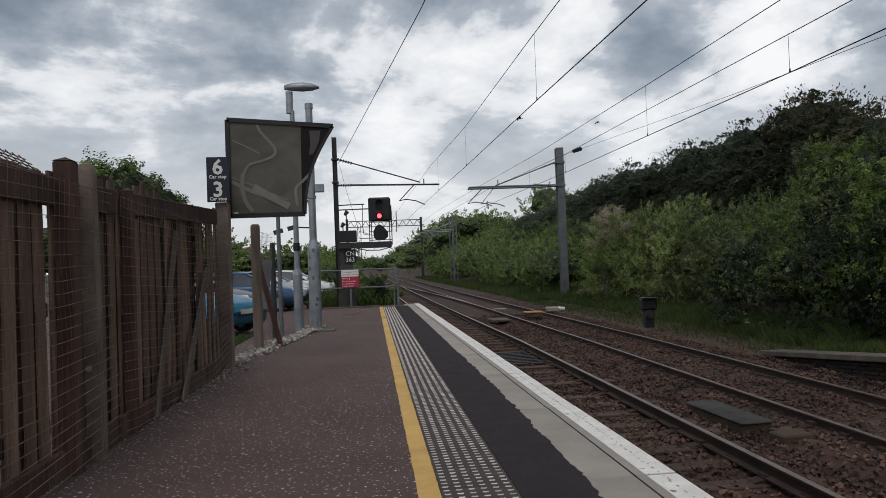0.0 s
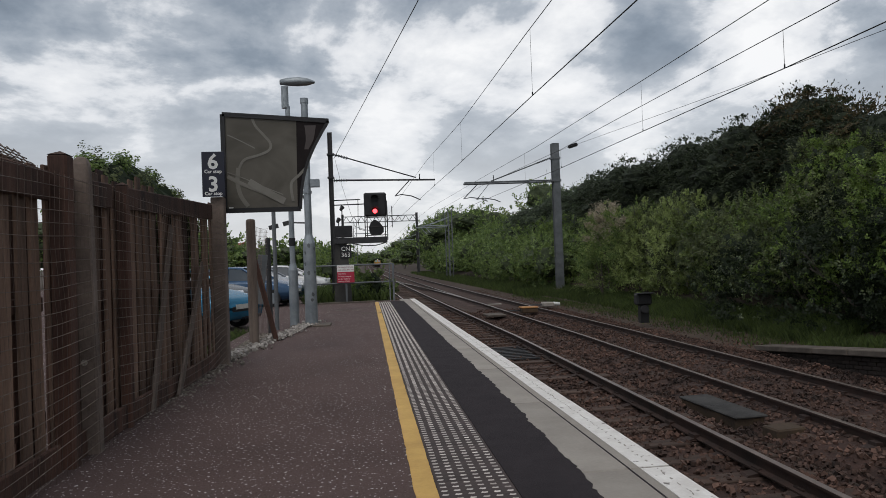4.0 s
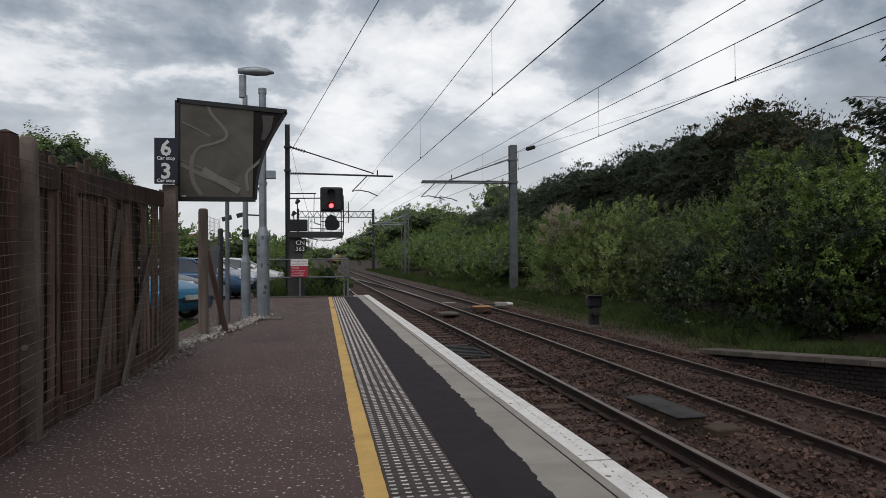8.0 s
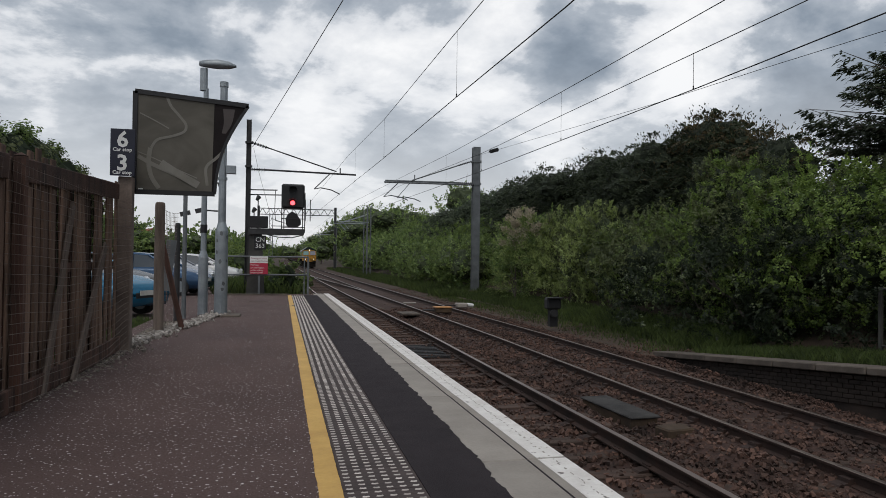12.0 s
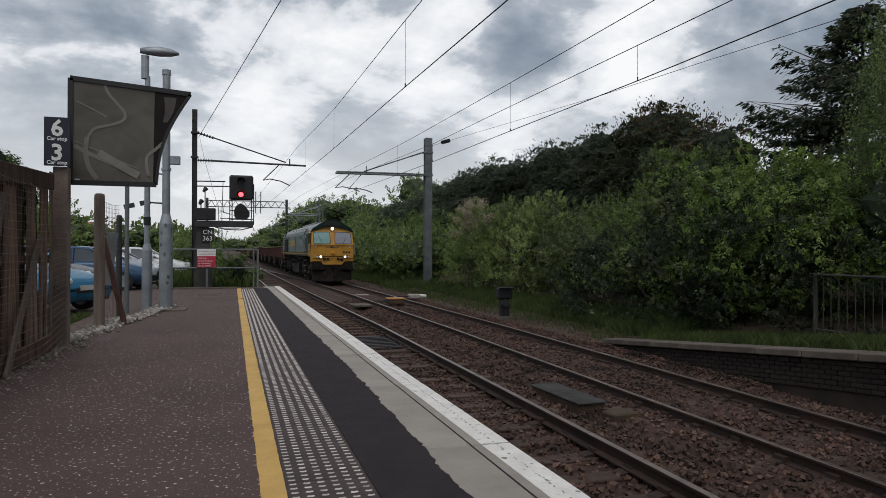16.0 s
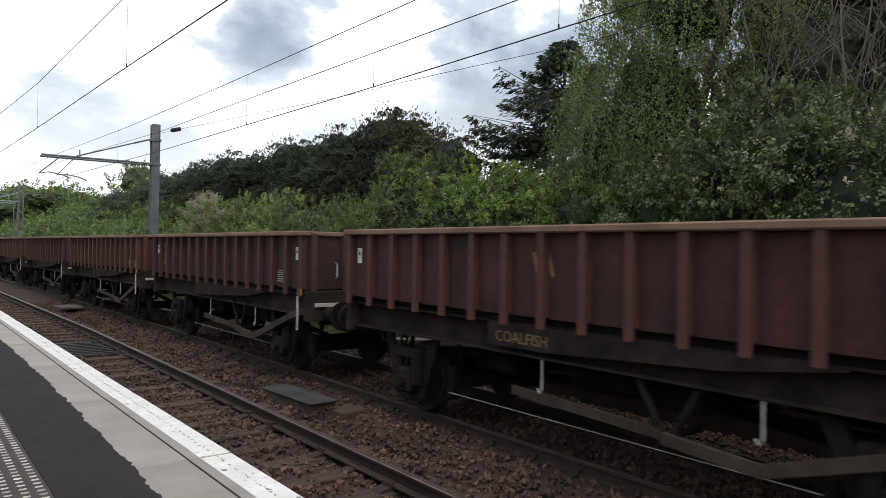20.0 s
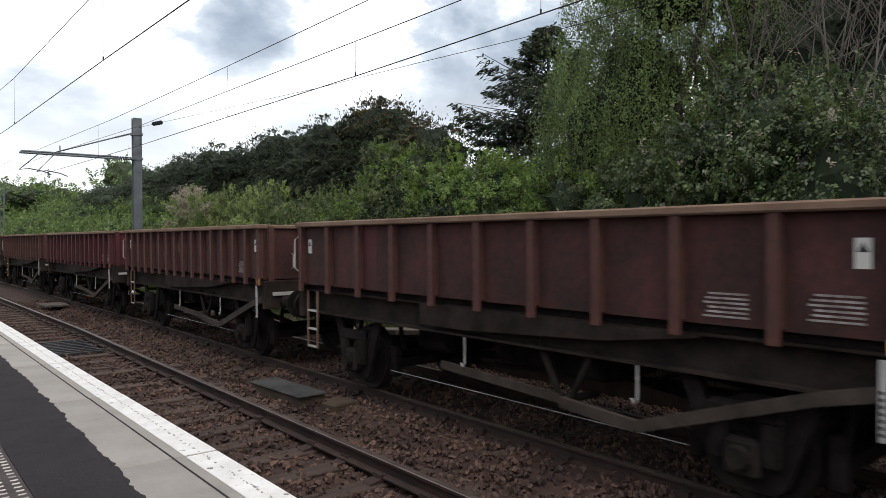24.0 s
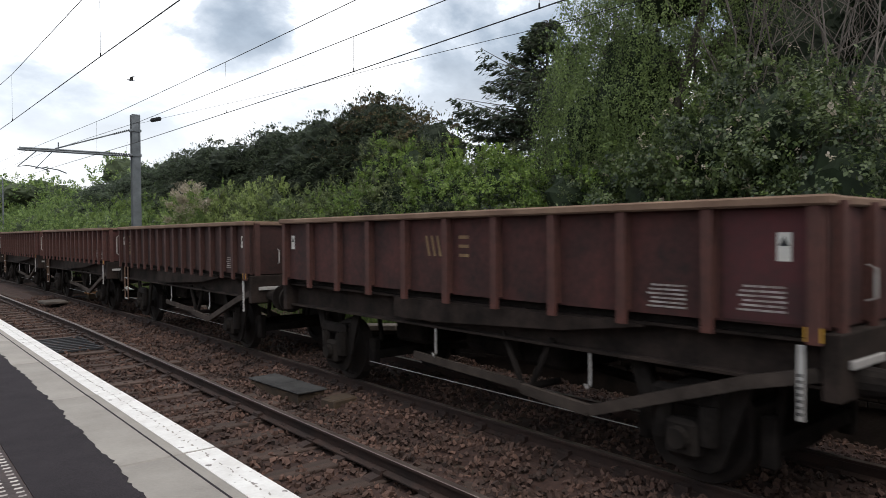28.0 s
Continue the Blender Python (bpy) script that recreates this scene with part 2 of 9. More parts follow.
LEAF_YEW = leaf_material("blackish_conifer_sprays", (0.074, 0.093, 0.052), (0.025, 0.035, 0.021))
LEAF_PINK = leaf_material("faded_blossom_sprays", (0.5, 0.43, 0.35), (0.26, 0.23, 0.15))
# Paler than the elder leaves, partly as haze put into the colour.
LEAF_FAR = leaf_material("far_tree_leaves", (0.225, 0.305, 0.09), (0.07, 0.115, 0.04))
GRASS = leaf_material("long_grass", (0.1, 0.138, 0.038), (0.034, 0.052, 0.017))
LEAF_GLOSSY = leaf_material("glossy_evergreen_leaves", (0.14, 0.18, 0.07), (0.018, 0.033, 0.013), 0.4)
LEAF_GLOSSY.node_tree.nodes["Principled BSDF"].inputs["Specular IOR Level"].default_value = 0.45
# Crown insides: shade among the leaves is put into these colours.
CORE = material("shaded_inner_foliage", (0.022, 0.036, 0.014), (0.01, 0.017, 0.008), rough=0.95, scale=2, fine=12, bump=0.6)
CORE_FAR = material("far_shaded_inner_foliage", (0.065, 0.082, 0.04), (0.03, 0.042, 0.021), rough=0.95, scale=2, fine=9, bump=0.6)
FENCE_FRONT = material("pale_fence_wood", (0.25, 0.16, 0.115), (0.075, 0.046, 0.034), rough=0.9, scale=1.2, fine=26, bump=0.5, stretch=(6, 6, 0.6), rand=0.35)
GREY_BOARD = material("bleached_grey_board", (0.19, 0.15, 0.125), (0.08, 0.06, 0.05), rough=0.9, scale=1.2, fine=26, bump=0.5, stretch=(6, 6, 0.6))
GREY_DARK = material("dull_post_paint", (0.062, 0.060, 0.055), (0.035, 0.034, 0.032), rough=0.8, scale=2, fine=20, bump=0.15)
# The same painted shade, deeper, for conifers and thickets.
CORE_DARK = material("deep_shaded_inner_foliage", (0.034, 0.045, 0.026), (0.010, 0.0145, 0.0085), rough=0.95, scale=2, fine=12, bump=0.6)

# ---- geometry helpers ----


class Geo:
    """Collects vertices and faces, with a material slot for each face."""

    def __init__(self):
        self.v, self.f, self.m = [], [], []

    def add(self, verts, faces, slot=0):
        n = len(self.v)
        self.v.extend(verts)
        self.f.extend([tuple(n + i for i in f) for f in faces])
        self.m.extend([slot] * len(faces))
        return self

    def box(self, x0, x1, y0, y1, z0, z1, slot=0, bev=0.0, m=None):
        if bev:
            b = min(bev, (x1 - x0) / 2.5, (y1 - y0) / 2.5, (z1 - z0) / 2.5)
            vs, ids = [], {}
            for sx in (0, 1):
                for sy in (0, 1):
                    for sz in (0, 1):
                        cx, cy, cz = (x0, x1)[sx], (y0, y1)[sy], (z0, z1)[sz]
                        ix, iy, iz = cx + (b, -b)[sx], cy + (b, -b)[sy], cz + (b, -b)[sz]
                        for ax, p in enumerate(((cx, iy, iz), (ix, cy, iz), (ix, iy, cz))):
                            ids[sx, sy, sz, ax] = len(vs)
                            vs.append(p)
            fs = []
            for ax in range(3):
                o = [a for a in range(3) if a != ax]
                for s in (0, 1):
                    q = []
                    for a, c in ((0, 0), (1, 0), (1, 1), (0, 1)):
                        k = [0, 0, 0]
                        k[ax], k[o[0]], k[o[1]] = s, a, c
                        q.append(ids[(*k, ax)])
                    fs.append(q if (s == 1) == (ax != 1) else q[::-1])
            for ax in range(3):
                o = [a for a in range(3) if a != ax]
                for a in (0, 1):
                    for c in (0, 1):
                        k0, k1 = [0, 0, 0], [0, 0, 0]
                        k0[o[0]] = k1[o[0]] = a
                        k0[o[1]] = k1[o[1]] = c
                        k1[ax] = 1
                        q = [ids[(*k0, o[0])], ids[(*k1, o[0])], ids[(*k1, o[1])], ids[(*k0, o[1])]]
                        fs.append(q)
            for sx in (0, 1):
                for sy in (0, 1):
                    for sz in (0, 1):
                        fs.append([ids[sx, sy, sz, a] for a in range(3)])
        else:
            vs = [(x, y, z) for x in (x0, x1) for y in (y0, y1) for z in (z0, z1)]
            fs = [(0, 1, 3, 2), (4, 6, 7, 5), (0, 4, 5, 1), (2, 3, 7, 6), (0, 2, 6, 4), (1, 5, 7, 3)]
        if m is not None:
            vs = [tuple(m @ Vector(p)) for p in vs]
        return self.add(vs, fs, slot)

    def cyl(self, p0, p1, r0, r1=None, n=10, slot=0, caps=True):
        r1 = r0 if r1 is None else r1
        p0, p1 = Vector(p0), Vector(p1)
        d = (p1 - p0).normalized()
        a = d.orthogonal().normalized()
        b = d.cross(a)
        vs = []
        for p, r in ((p0, r0), (p1, r1)):
            for i in range(n):
                t = 2 * math.pi * i / n
                vs.append(tuple(p + r * (math.cos(t) * a + math.sin(t) * b)))
        fs = [(i, (i + 1) % n, n + (i + 1) % n, n + i) for i in range(n)]
        if caps:
            fs += [tuple(range(n))[::-1], tuple(range(n, 2 * n))]
        return self.add(vs, fs, slot)

    def tube(self, pts, r, n=6, slot=0):
        pts = [Vector(p) for p in pts]
        rings = []
        for i, p in enumerate(pts):
            d = (pts[min(i + 1, len(pts) - 1)] - pts[max(i - 1, 0)]).normalized()
            ref = Vector((0, 0, 1)) if abs(d.z) < 0.9 else Vector((1, 0, 0))
            a = d.cross(ref).normalized()
            b = d.cross(a)
            rings.append([tuple(p + r * (math.cos(2 * math.pi * k / n) * a + math.sin(2 * math.pi * k / n) * b)) for k in range(n)])
        return self.sweep(rings, slot)

    def prism(self, poly, axis, a0, a1, slot=0):
        """poly: 2D points in the two other axes, in order x, y, z."""
        def at(u, w, a):
            return {"x": (a, u, w), "y": (u, a, w), "z": (u, w, a)}[axis]
        n = len(poly)
        vs = [at(u, w, a0) for u, w in poly] + [at(u, w, a1) for u, w in poly]
        fs = [(i, (i + 1) % n, n + (i + 1) % n, n + i) for i in range(n)] + [tuple(range(n))[::-1], tuple(range(n, 2 * n))]
        return self.add(vs, fs, slot)

    def sweep(self, sections, slot=0, caps=True):
        """sections: equal-length rings of 3D points."""
        n = len(sections[0])
        vs = [p for s in sections for p in s]
        fs = []
        for k in range(len(sections) - 1):
            for i in range(n):
                fs.append((k * n + i, k * n + (i + 1) % n, (k + 1) * n + (i + 1) % n, (k + 1) * n + i))
        if caps:
            fs += [tuple(range(n))[::-1], tuple(range((len(sections) - 1) * n, len(sections) * n))]
        return self.add(vs, fs, slot)

    def mesh(self, name, *mats):
        me = bpy.data.meshes.new(name)
        me.from_pydata(self.v, [], self.f)
        for m in mats:
            me.materials.append(m)
        if len(mats) > 1:
            me.polygons.foreach_set("material_index", self.m)
        bm = bmesh.new()
        bm.from_mesh(me)
        bmesh.ops.recalc_face_normals(bm, faces=bm.faces)
        bm.to_mesh(me)
        bm.free()
        return me


def part(name, geo, mats, parent=None, label="", at=None, smooth=False):
    """Links a Geo or a mesh as one object, under a thing or a part."""
    if isinstance(geo, Geo):
        geo = geo.mesh(name, *(mats if isinstance(mats, (tuple, list)) else (mats,)))
    if smooth:
        geo.polygons.foreach_set("use_smooth", [True] * len(geo.polygons))
    ob = new(name, geo)
    if parent is not None:
        ob.parent = parent
    if at is not None:
        ob.matrix_basis = at
    if label:
        ob["label"] = label
    return ob


def empty(name, m, label, category, group="", kind=""):
    ob = new(name)
    ob.empty_display_size = 0.2
    ob.matrix_basis = m
    return tagged(ob, label, category, group, kind)


def text_mesh(name, words, size, mat, align="LEFT", extrude=0.001, bold=0.0):
    cu = bpy.data.curves.new(name, "FONT")
    cu.body, cu.size, cu.extrude, cu.align_x = words, size, extrude, align
    cu.resolution_u = 2
    cu.offset = bold
    ob = bpy.data.objects.new(name, cu)
    scene.collection.objects.link(ob)
    bpy.context.view_layer.update()
    me = bpy.data.meshes.new_from_object(ob.evaluated_get(bpy.context.evaluated_depsgraph_get()))
    bpy.data.objects.remove(ob)
    bpy.data.curves.remove(cu)
    me.name = name
    me.materials.clear()
    me.materials.append(mat)
    return me


def smoothstep(a, b, x):
    t = min(1, max(0, (x - a) / (b - a)))
    return t * t * (3 - 2 * t)


# ---- the plan ----
SLOPE = -0.007          # the platform falls away along its length
EDGE = 1.72             # platform edge
NEAR_C, FAR_C = 3.03, 6.35
HEAD = -0.86            # rail heads


def bend(y):
    """How far the tracks have swung to the side at y."""
    return 0.0 if y < 18 else -1.9 * (1 - math.exp(-(y - 18) / 90))


def heading(y):
    return (bend(y + 0.5) - bend(y - 0.5))

# ---- ground: one sheet to the horizon ----


def ground_height(x, y):
    track = -1.12
    left = -0.25 + 0.0 * y
    right_bank = -1.0 + 1.1 * smoothstep(9.5, 15, x) + 2.5 * smoothstep(14, 40, x)
    b = bend(y)
    if y < 27:
        edge = smoothstep(0.9, 1.3, x)
    else:
        edge = smoothstep(-1.6 + b, 1.2 + b, x)
    z = left * (1 - edge) + track * edge
    if x > 8.2 + b:
        z = track + (right_bank - track) * smoothstep(8.2 + b, 9.6 + b, x)
    far = max(0.0, math.hypot(x, y) - 300)
    return z + 0.012 * far * smoothstep(300, 900, math.hypot(x, y)) * 0.6


gx = [-2500, -1200, -600, -300, -150, -80, -40, -25, -15, -10, -7, -5, -4, -3, -2.2, -1.6, -1.2, -0.6, 0, 0.6, 0.9, 1.1, 1.3, 2, 3, 4, 5, 6, 7, 8, 8.4, 8.8, 9.2, 9.6, 10.5, 12, 14, 17, 20, 25, 32, 40, 60, 100, 180, 350, 700, 1300, 2500]
gy = [-2500, -1000, -400, -150, -60, -30, -15] + [i * 2.0 for i in range(-4, 30)] + [65, 72, 80, 90, 100, 115, 130, 150, 175, 200, 240, 280, 340, 420, 520, 700, 1000, 1600, 2500]
g = Geo()
g.v = [(x, y, ground_height(x, y) + (0.03 * noise.noise((x * 0.7, y * 0.7, 0)) if abs(x) < 60 else 0)) for y in gy for x in gx]
nx = len(gx)
g.f = [(j * nx + i, j * nx + i + 1, (j + 1) * nx + i + 1, (j + 1) * nx + i) for j in range(len(gy) - 1) for i in range(nx - 1)]
g.m = [0] * len(g.f)
ground = part("ground", g, DIRT)
tagged(ground, "bare brown soil and rough earth beside the railway", "ground", kind="structure")

# ---- ballast beds, rails and sleepers ----
STEPS = [-60, -30, -10, 0, 10, 18, 24, 30, 36, 42, 50, 58, 66, 75, 85, 95, 110, 125, 140, 160, 180, 200, 230, 260, 300, 340, 380, 430, 500, 600]
bed = Geo()
for k, y in enumerate(STEPS):
    b = bend(y)
    for x, z in ((1.35, -1.15), (1.6, -1.02), (4.3, -1.02), (4.7, -1.13), (5.1, -1.03), (7.7, -1.02), (8.4, -1.09), (9.1, -1.2)):
        bed.v.append((x + b, y, z))
for k in range(len(STEPS) - 1):
    for i in range(7):
        bed.f.append((k * 8 + i, k * 8 + i + 1, k * 8 + 9 + i, k * 8 + 8 + i))
bed.m = [0] * len(bed.f)
ballast = part("ballast_bed", bed, BALLAST)
tagged(ballast, "rust-brown ballast bed under two tracks", "ballast", kind="structure")

PROFILE = [(-0.07, -0.155), (0.07, -0.155), (0.07, -0.14), (0.012, -0.12), (0.012, -0.04), (0.036, -0.03), (0.036, -0.004), (0.03, 0.0), (-0.03, 0.0), (-0.036, -0.004), (-0.036, -0.03), (-0.012, -0.04), (-0.012, -0.12), (-0.07, -0.14)]


def rail(x0, z, track, pts=None):
    pts = pts or [(x0 + bend(y), y) for y in STEPS]
    ge = Geo()
    n = len(PROFILE)
    for x, y in pts:
        ge.v.extend([(x + u, y, z + w) for u, w in PROFILE])
    for k in range(len(pts) - 1):
        for i in range(n):
            ge.f.append((k * n + i, k * n + (i + 1) % n, (k + 1) * n + (i + 1) % n, (k + 1) * n + i))
            ge.m.append(1 if i in (6, 7, 8) else 0)
    return part("rail", ge, (RAIL_SIDE, RAIL_TOP), track, "rusty steel rail with a worn bright head")


RAIL_Z = {3.78: -0.80, 2.28: -0.86, 5.60: -0.875, 7.10: -0.85}
near_track = empty("railway_track_near", pose(0, 0, 0), "worn steel rails on dark timber sleepers beside the platform", "railway track", kind="structure")
far_track = empty("railway_track_far", pose(0, 0, 0), "worn steel rails on dark sleepers, used by the train", "railway track", kind="structure")
for x, z in RAIL_Z.items():
    rail(x, z, near_track if x < 4.5 else far_track)
# a crossover between the two tracks, ahead
rail(0, -0.87, far_track, [(3.78 + 1.82 * smoothstep(30, 92, 122 - y) + bend(y), y) for y in range(30, 94, 4)])
rail(0, -0.87, far_track, [(2.28 + 3.32 * smoothstep(34, 108, 142 - y) + bend(y), y) for y in range(36, 106, 4)])

sl = Geo().box(-1.28, 1.28, -0.125, 0.125, -0.13, 0.0, bev=0.012)
sleeper_mesh = sl.mesh("sleeper", SLEEPER)
chair = Geo()
chair.prism([(-0.19, 0.0), (0.19, 0.0), (0.17, 0.02), (0.07, 0.035), (0.065, 0.075), (-0.065, 0.075), (-0.07, 0.035), (-0.17, 0.02)], "y", -0.07, 0.07)
chair_mesh = chair.mesh("rail_chair", RAIL_SIDE)
rnd = random.Random(5)
for track, c, zc in ((near_track, NEAR_C, -0.985), (far_track, FAR_C, -1.03)):
    for k in range(150):
        y = -6 + k * 0.66
        if y > 62:
            break
        s = part("sleeper", sleeper_mesh, None, track, at=pose(c + bend(y) + rnd.uniform(-0.03, 0.03), y + rnd.uniform(-0.03, 0.03), zc + rnd.uniform(-0.015, 0.015), 0, 0, rnd.uniform(-1, 1)))
        if -1 < y < 26:
            for dx in (-0.75, 0.75):
                part("rail_chair", chair_mesh, None, s, at=pose(dx, 0, 0.001))
far_sl = Geo()
for c, zc in ((NEAR_C, -0.985), (FAR_C, -1.03)):
    y = 62.4
    while y < 240:
        far_sl.box(c + bend(y) - 1.28, c + bend(y) + 1.28, y - 0.125, y + 0.125, zc - 0.13, zc)
        y += 0.66
far_sleepers = part("far_sleepers", far_sl, SLEEPER)
tagged(far_sleepers, "dark timber sleepers far along the line", "sleeper", kind="stuff")


def scatter_stones(name, count, area, size, label, seed):
    r = np.random.RandomState(seed)
    base = np.array([(a, b, c) for a in (-0.62, 0.62) for b in (-0.62, 0.62) for c in (-0.62, 0.62)], float)
    fs = np.array([(0, 1, 3, 2), (4, 6, 7, 5), (0, 4, 5, 1), (2, 3, 7, 6), (0, 2, 6, 4), (1, 5, 7, 3)])
    x, y, z = area(r, count)
    s = r.uniform(*size, count)
    v = base[None] * r.uniform(0.55, 1.3, (count, 8, 3)) * s[:, None, None] * r.uniform(0.65, 1.25, (count, 1, 3))
    q = r.normal(size=(count, 4)); q /= np.linalg.norm(q, axis=1)[:, None]
    w, a, b, c = q.T
    rot = np.stack([1 - 2 * (b * b + c * c), 2 * (a * b - w * c), 2 * (a * c + w * b), 2 * (a * b + w * c), 1 - 2 * (a * a + c * c), 2 * (b * c - w * a), 2 * (a * c - w * b), 2 * (b * c + w * a), 1 - 2 * (a * a + b * b)], 1).reshape(-1, 3, 3)
    v = np.einsum("nij,nkj->nki", rot, v) + np.stack([x, y, z], 1)[:, None]
    me = bpy.data.meshes.new(name)
    me.from_pydata(v.reshape(-1, 3).tolist(), [], (fs[None] + 8 * np.arange(count)[:, None, None]).reshape(-1, 4).tolist())
    me.materials.append(STONE)
    ob = new(name, me)
    return tagged(ob, label, "ballast", kind="stuff")


def bed_area(y0, y1, power):
    def area(r, n):
        y = y0 + (y1 - y0) * r.uniform(0, 1, n) ** power
        x = r.uniform(1.7, 9.15, n)
        t = np.abs(x - NEAR_C) < 1.35
        u = np.abs(x - FAR_C) < 1.35
        heap = np.array([noise.noise((a * 1.3, b * 1.3, 3.0)) for a, b in zip(x, y)])
        z = np.where(t, -1.012, np.where(u, -1.02, -1.03)) + r.uniform(-0.025, 0.03, n) + 0.036 * heap
        z = z - 0.07 * np.clip(1 - np.abs(x - 4.72) / 0.42, 0, 1) - 0.1 * np.clip((x - 7.9) / 0.8, 0, 1)
        x = x + np.array([bend(v) for v in y])
        return x, y, z
    return area


scatter_stones("ballast_stones", 44000, bed_area(-0.5, 30, 1.55), (0.018, 0.046), "loose rust-brown and grey ballast stones between the rails", 3)

def shoulder_area(r, n):
    y = 9.0 + 42 * r.uniform(0, 1, n) ** 1.3
    x = 8.2 + 1.9 * r.uniform(0, 1, n) ** 1.2
    far = np.array([bend(v) for v in y])
    z = np.array([ground_height(a + b, c) for a, b, c in zip(x, far, y)])
    keep = (x < 8.45) | (y > 14.6)
    x = np.where(keep, x, 8.3)
    bank = np.interp(x, [8.2, 8.4, 9.1, 9.3], [-1.06, -1.09, -1.2, -1.3])
    return x + far, y, np.maximum(z, bank) + r.uniform(-0.015, 0.012, n)


scatter_stones("shoulder_stones", 6000, shoulder_area, (0.012, 0.036), "scattered brown stones and grit beside the far track", 4)

# ---- the platform ----
platform = empty("platform", pose(0, 0, 0, math.degrees(math.atan(SLOPE)), 0, 0), "long station platform of worn asphalt with a pale coping", "platform", kind="structure")
END = 25.3
base = Geo()
base.box(-2.6, EDGE - 0.62, -14, END + 0.9, -1.3, 0.0)
part("platform_surface", base, ASPHALT, platform, "patched dark asphalt with pale flecks")
wall = Geo().box(EDGE - 0.62, EDGE - 0.09, -14, END, -1.3, -0.09)
part("platform_wall", wall, BRICK, platform)


def strip(name, x0, x1, z, mat, label, wob0=0.0, wob1=0.0, y0=-14, y1=END, step=0.035, shift=0.0):
    ge = Geo()
    n = int((y1 - y0) / step)
    for i in range(n + 1):
        y = y0 + (y1 - y0) * i / n
        a = x0 + wob0 * (0.4 * noise.noise((y * 2.3, x0, 1)) + 0.6 * noise.noise((y * 9, x0, 2)) + 0.45 * noise.noise((y * 24, x0, 5)))
        c = x1 + wob1 * (0.4 * noise.noise((y * 2.3, x1, 3)) + 0.6 * noise.noise((y * 9, x1, 4)) + 0.45 * noise.noise((y * 24, x1, 6))) - shift * (1 - smoothstep(3.0, 7.5, y))
        ge.v += [(a, y, z), (c, y, z), (c, y, z - 0.02), (a, y, z - 0.02)]
    for i in range(n):
        o = 4 * i
        ge.f += [(o, o + 1, o + 5, o + 4), (o + 1, o + 2, o + 6, o + 5), (o + 3, o, o + 4, o + 7)]
        ge.m += [0, 0, 0]
    return part(name, ge, mat, platform, label)


strip("asphalt_patch", 0.735, 1.215, 0.007, ASPHALT_NEW, "smooth black asphalt infill with a ragged edge", 0.0, 0.042, shift=0.06)
strip("yellow_line", 0.175, 0.30, 0.005, YELLOW_LINE, "faded yellow safety line, ragged at its edge", 0.012, 0.005)
# coping slabs
cop = Geo()
cop.box(-0.6, 0.0, 0.006, 2.054, -0.09, 0.0, bev=0.008)
coping_mesh = cop.mesh("coping_slab", COPING)
groove = Geo().box(-0.262, -0.25, 0.006, 2.054, -0.001, 0.0015)
groove_mesh = groove.mesh("coping_groove", ASPHALT_NEW)
paint = Geo().box(-0.19, -0.004, 0.012, 2.05, -0.002, 0.003)
paint_mesh = paint.mesh("edge_paint", WHITE_LINE)
flaw_r = random.Random(3)
flaw_meshes = []
for q in range(4):
    ge = Geo()
    u = 0.03
    while u < 2.03:
        n = flaw_r.uniform(0.015, 0.06)
        w0, w1 = flaw_r.uniform(0.002, 0.009), flaw_r.uniform(0.002, 0.009)
        c = -0.098 + flaw_r.uniform(-0.006, 0.006)
        ge.add([(c - w0, u, 0.0036), (c + w1, u + 0.2 * n, 0.0036), (c + w0, u + n, 0.0036), (c - w1, u + 0.7 * n, 0.0036)], [(0, 1, 2, 3)])
        u += n + flaw_r.choice((0.005, 0.02, 0.05))
    for _ in range(14):
        a, u, n = flaw_r.uniform(-0.185, -0.01), flaw_r.uniform(0.05, 2.0), flaw_r.uniform(0.003, 0.011)
        ge.add([(a - n, u, 0.0036), (a, u - n * 0.7, 0.0036), (a + n, u + n * 0.3, 0.0036), (a, u + n, 0.0036)], [(0, 1, 2, 3)])
    flaw_meshes.append(ge.mesh("paint_flaws", COPING))
k = 0
y = 4.02 - 2.06 * 8
while y < END - 0.5:
    s = part("coping_slab", coping_mesh, None, platform, at=pose(EDGE, y, 0.0015 * (k % 3)))
    part("coping_groove", groove_mesh, None, s)
    part("edge_paint", paint_mesh, None, s, "worn white edge line")
    part("paint_flaws", flaw_meshes[k % 4], None, s, "chips and a worn line in the paint")["kind"] = "stuff"
    y += 2.06
    k += 1
# tactile slabs, each with rows of raised studs
tac = Geo()
tac.box(0.002, 0.398, 0.002, 0.398, -0.04, 0.004, 0)
for i in range(6):
    for j in range(6):
        cx, cy = 0.033 + i * 0.0667, 0.033 + j * 0.0667
        ring0 = [(cx + 0.019 * math.cos(a), cy + 0.011 * math.sin(a), 0.004) for a in [q * math.pi / 4 for q in range(8)]]
        ring1 = [(cx + 0.0125 * math.cos(a), cy + 0.002 + 0.0065 * math.sin(a), 0.0095) for a in [q * math.pi / 4 for q in range(8)]]
        tac.add(ring0 + ring1, [(q, (q + 1) % 8, 8 + (q + 1) % 8, 8 + q) for q in range(8)], 1)
        tac.add(ring1, [tuple(range(8))], 0)
tac_mesh = tac.mesh("tactile_slab", TACTILE, STUD)
y = -6.0
while y < END - 0.45:
    part("tactile_slab", tac_mesh, None, platform, at=pose(0.302, y, 0.002 + 0.001 * noise.noise((y, 0, 0))) @ Matrix.Diagonal((1.075, 1, 1, 1)))
    y += 0.401
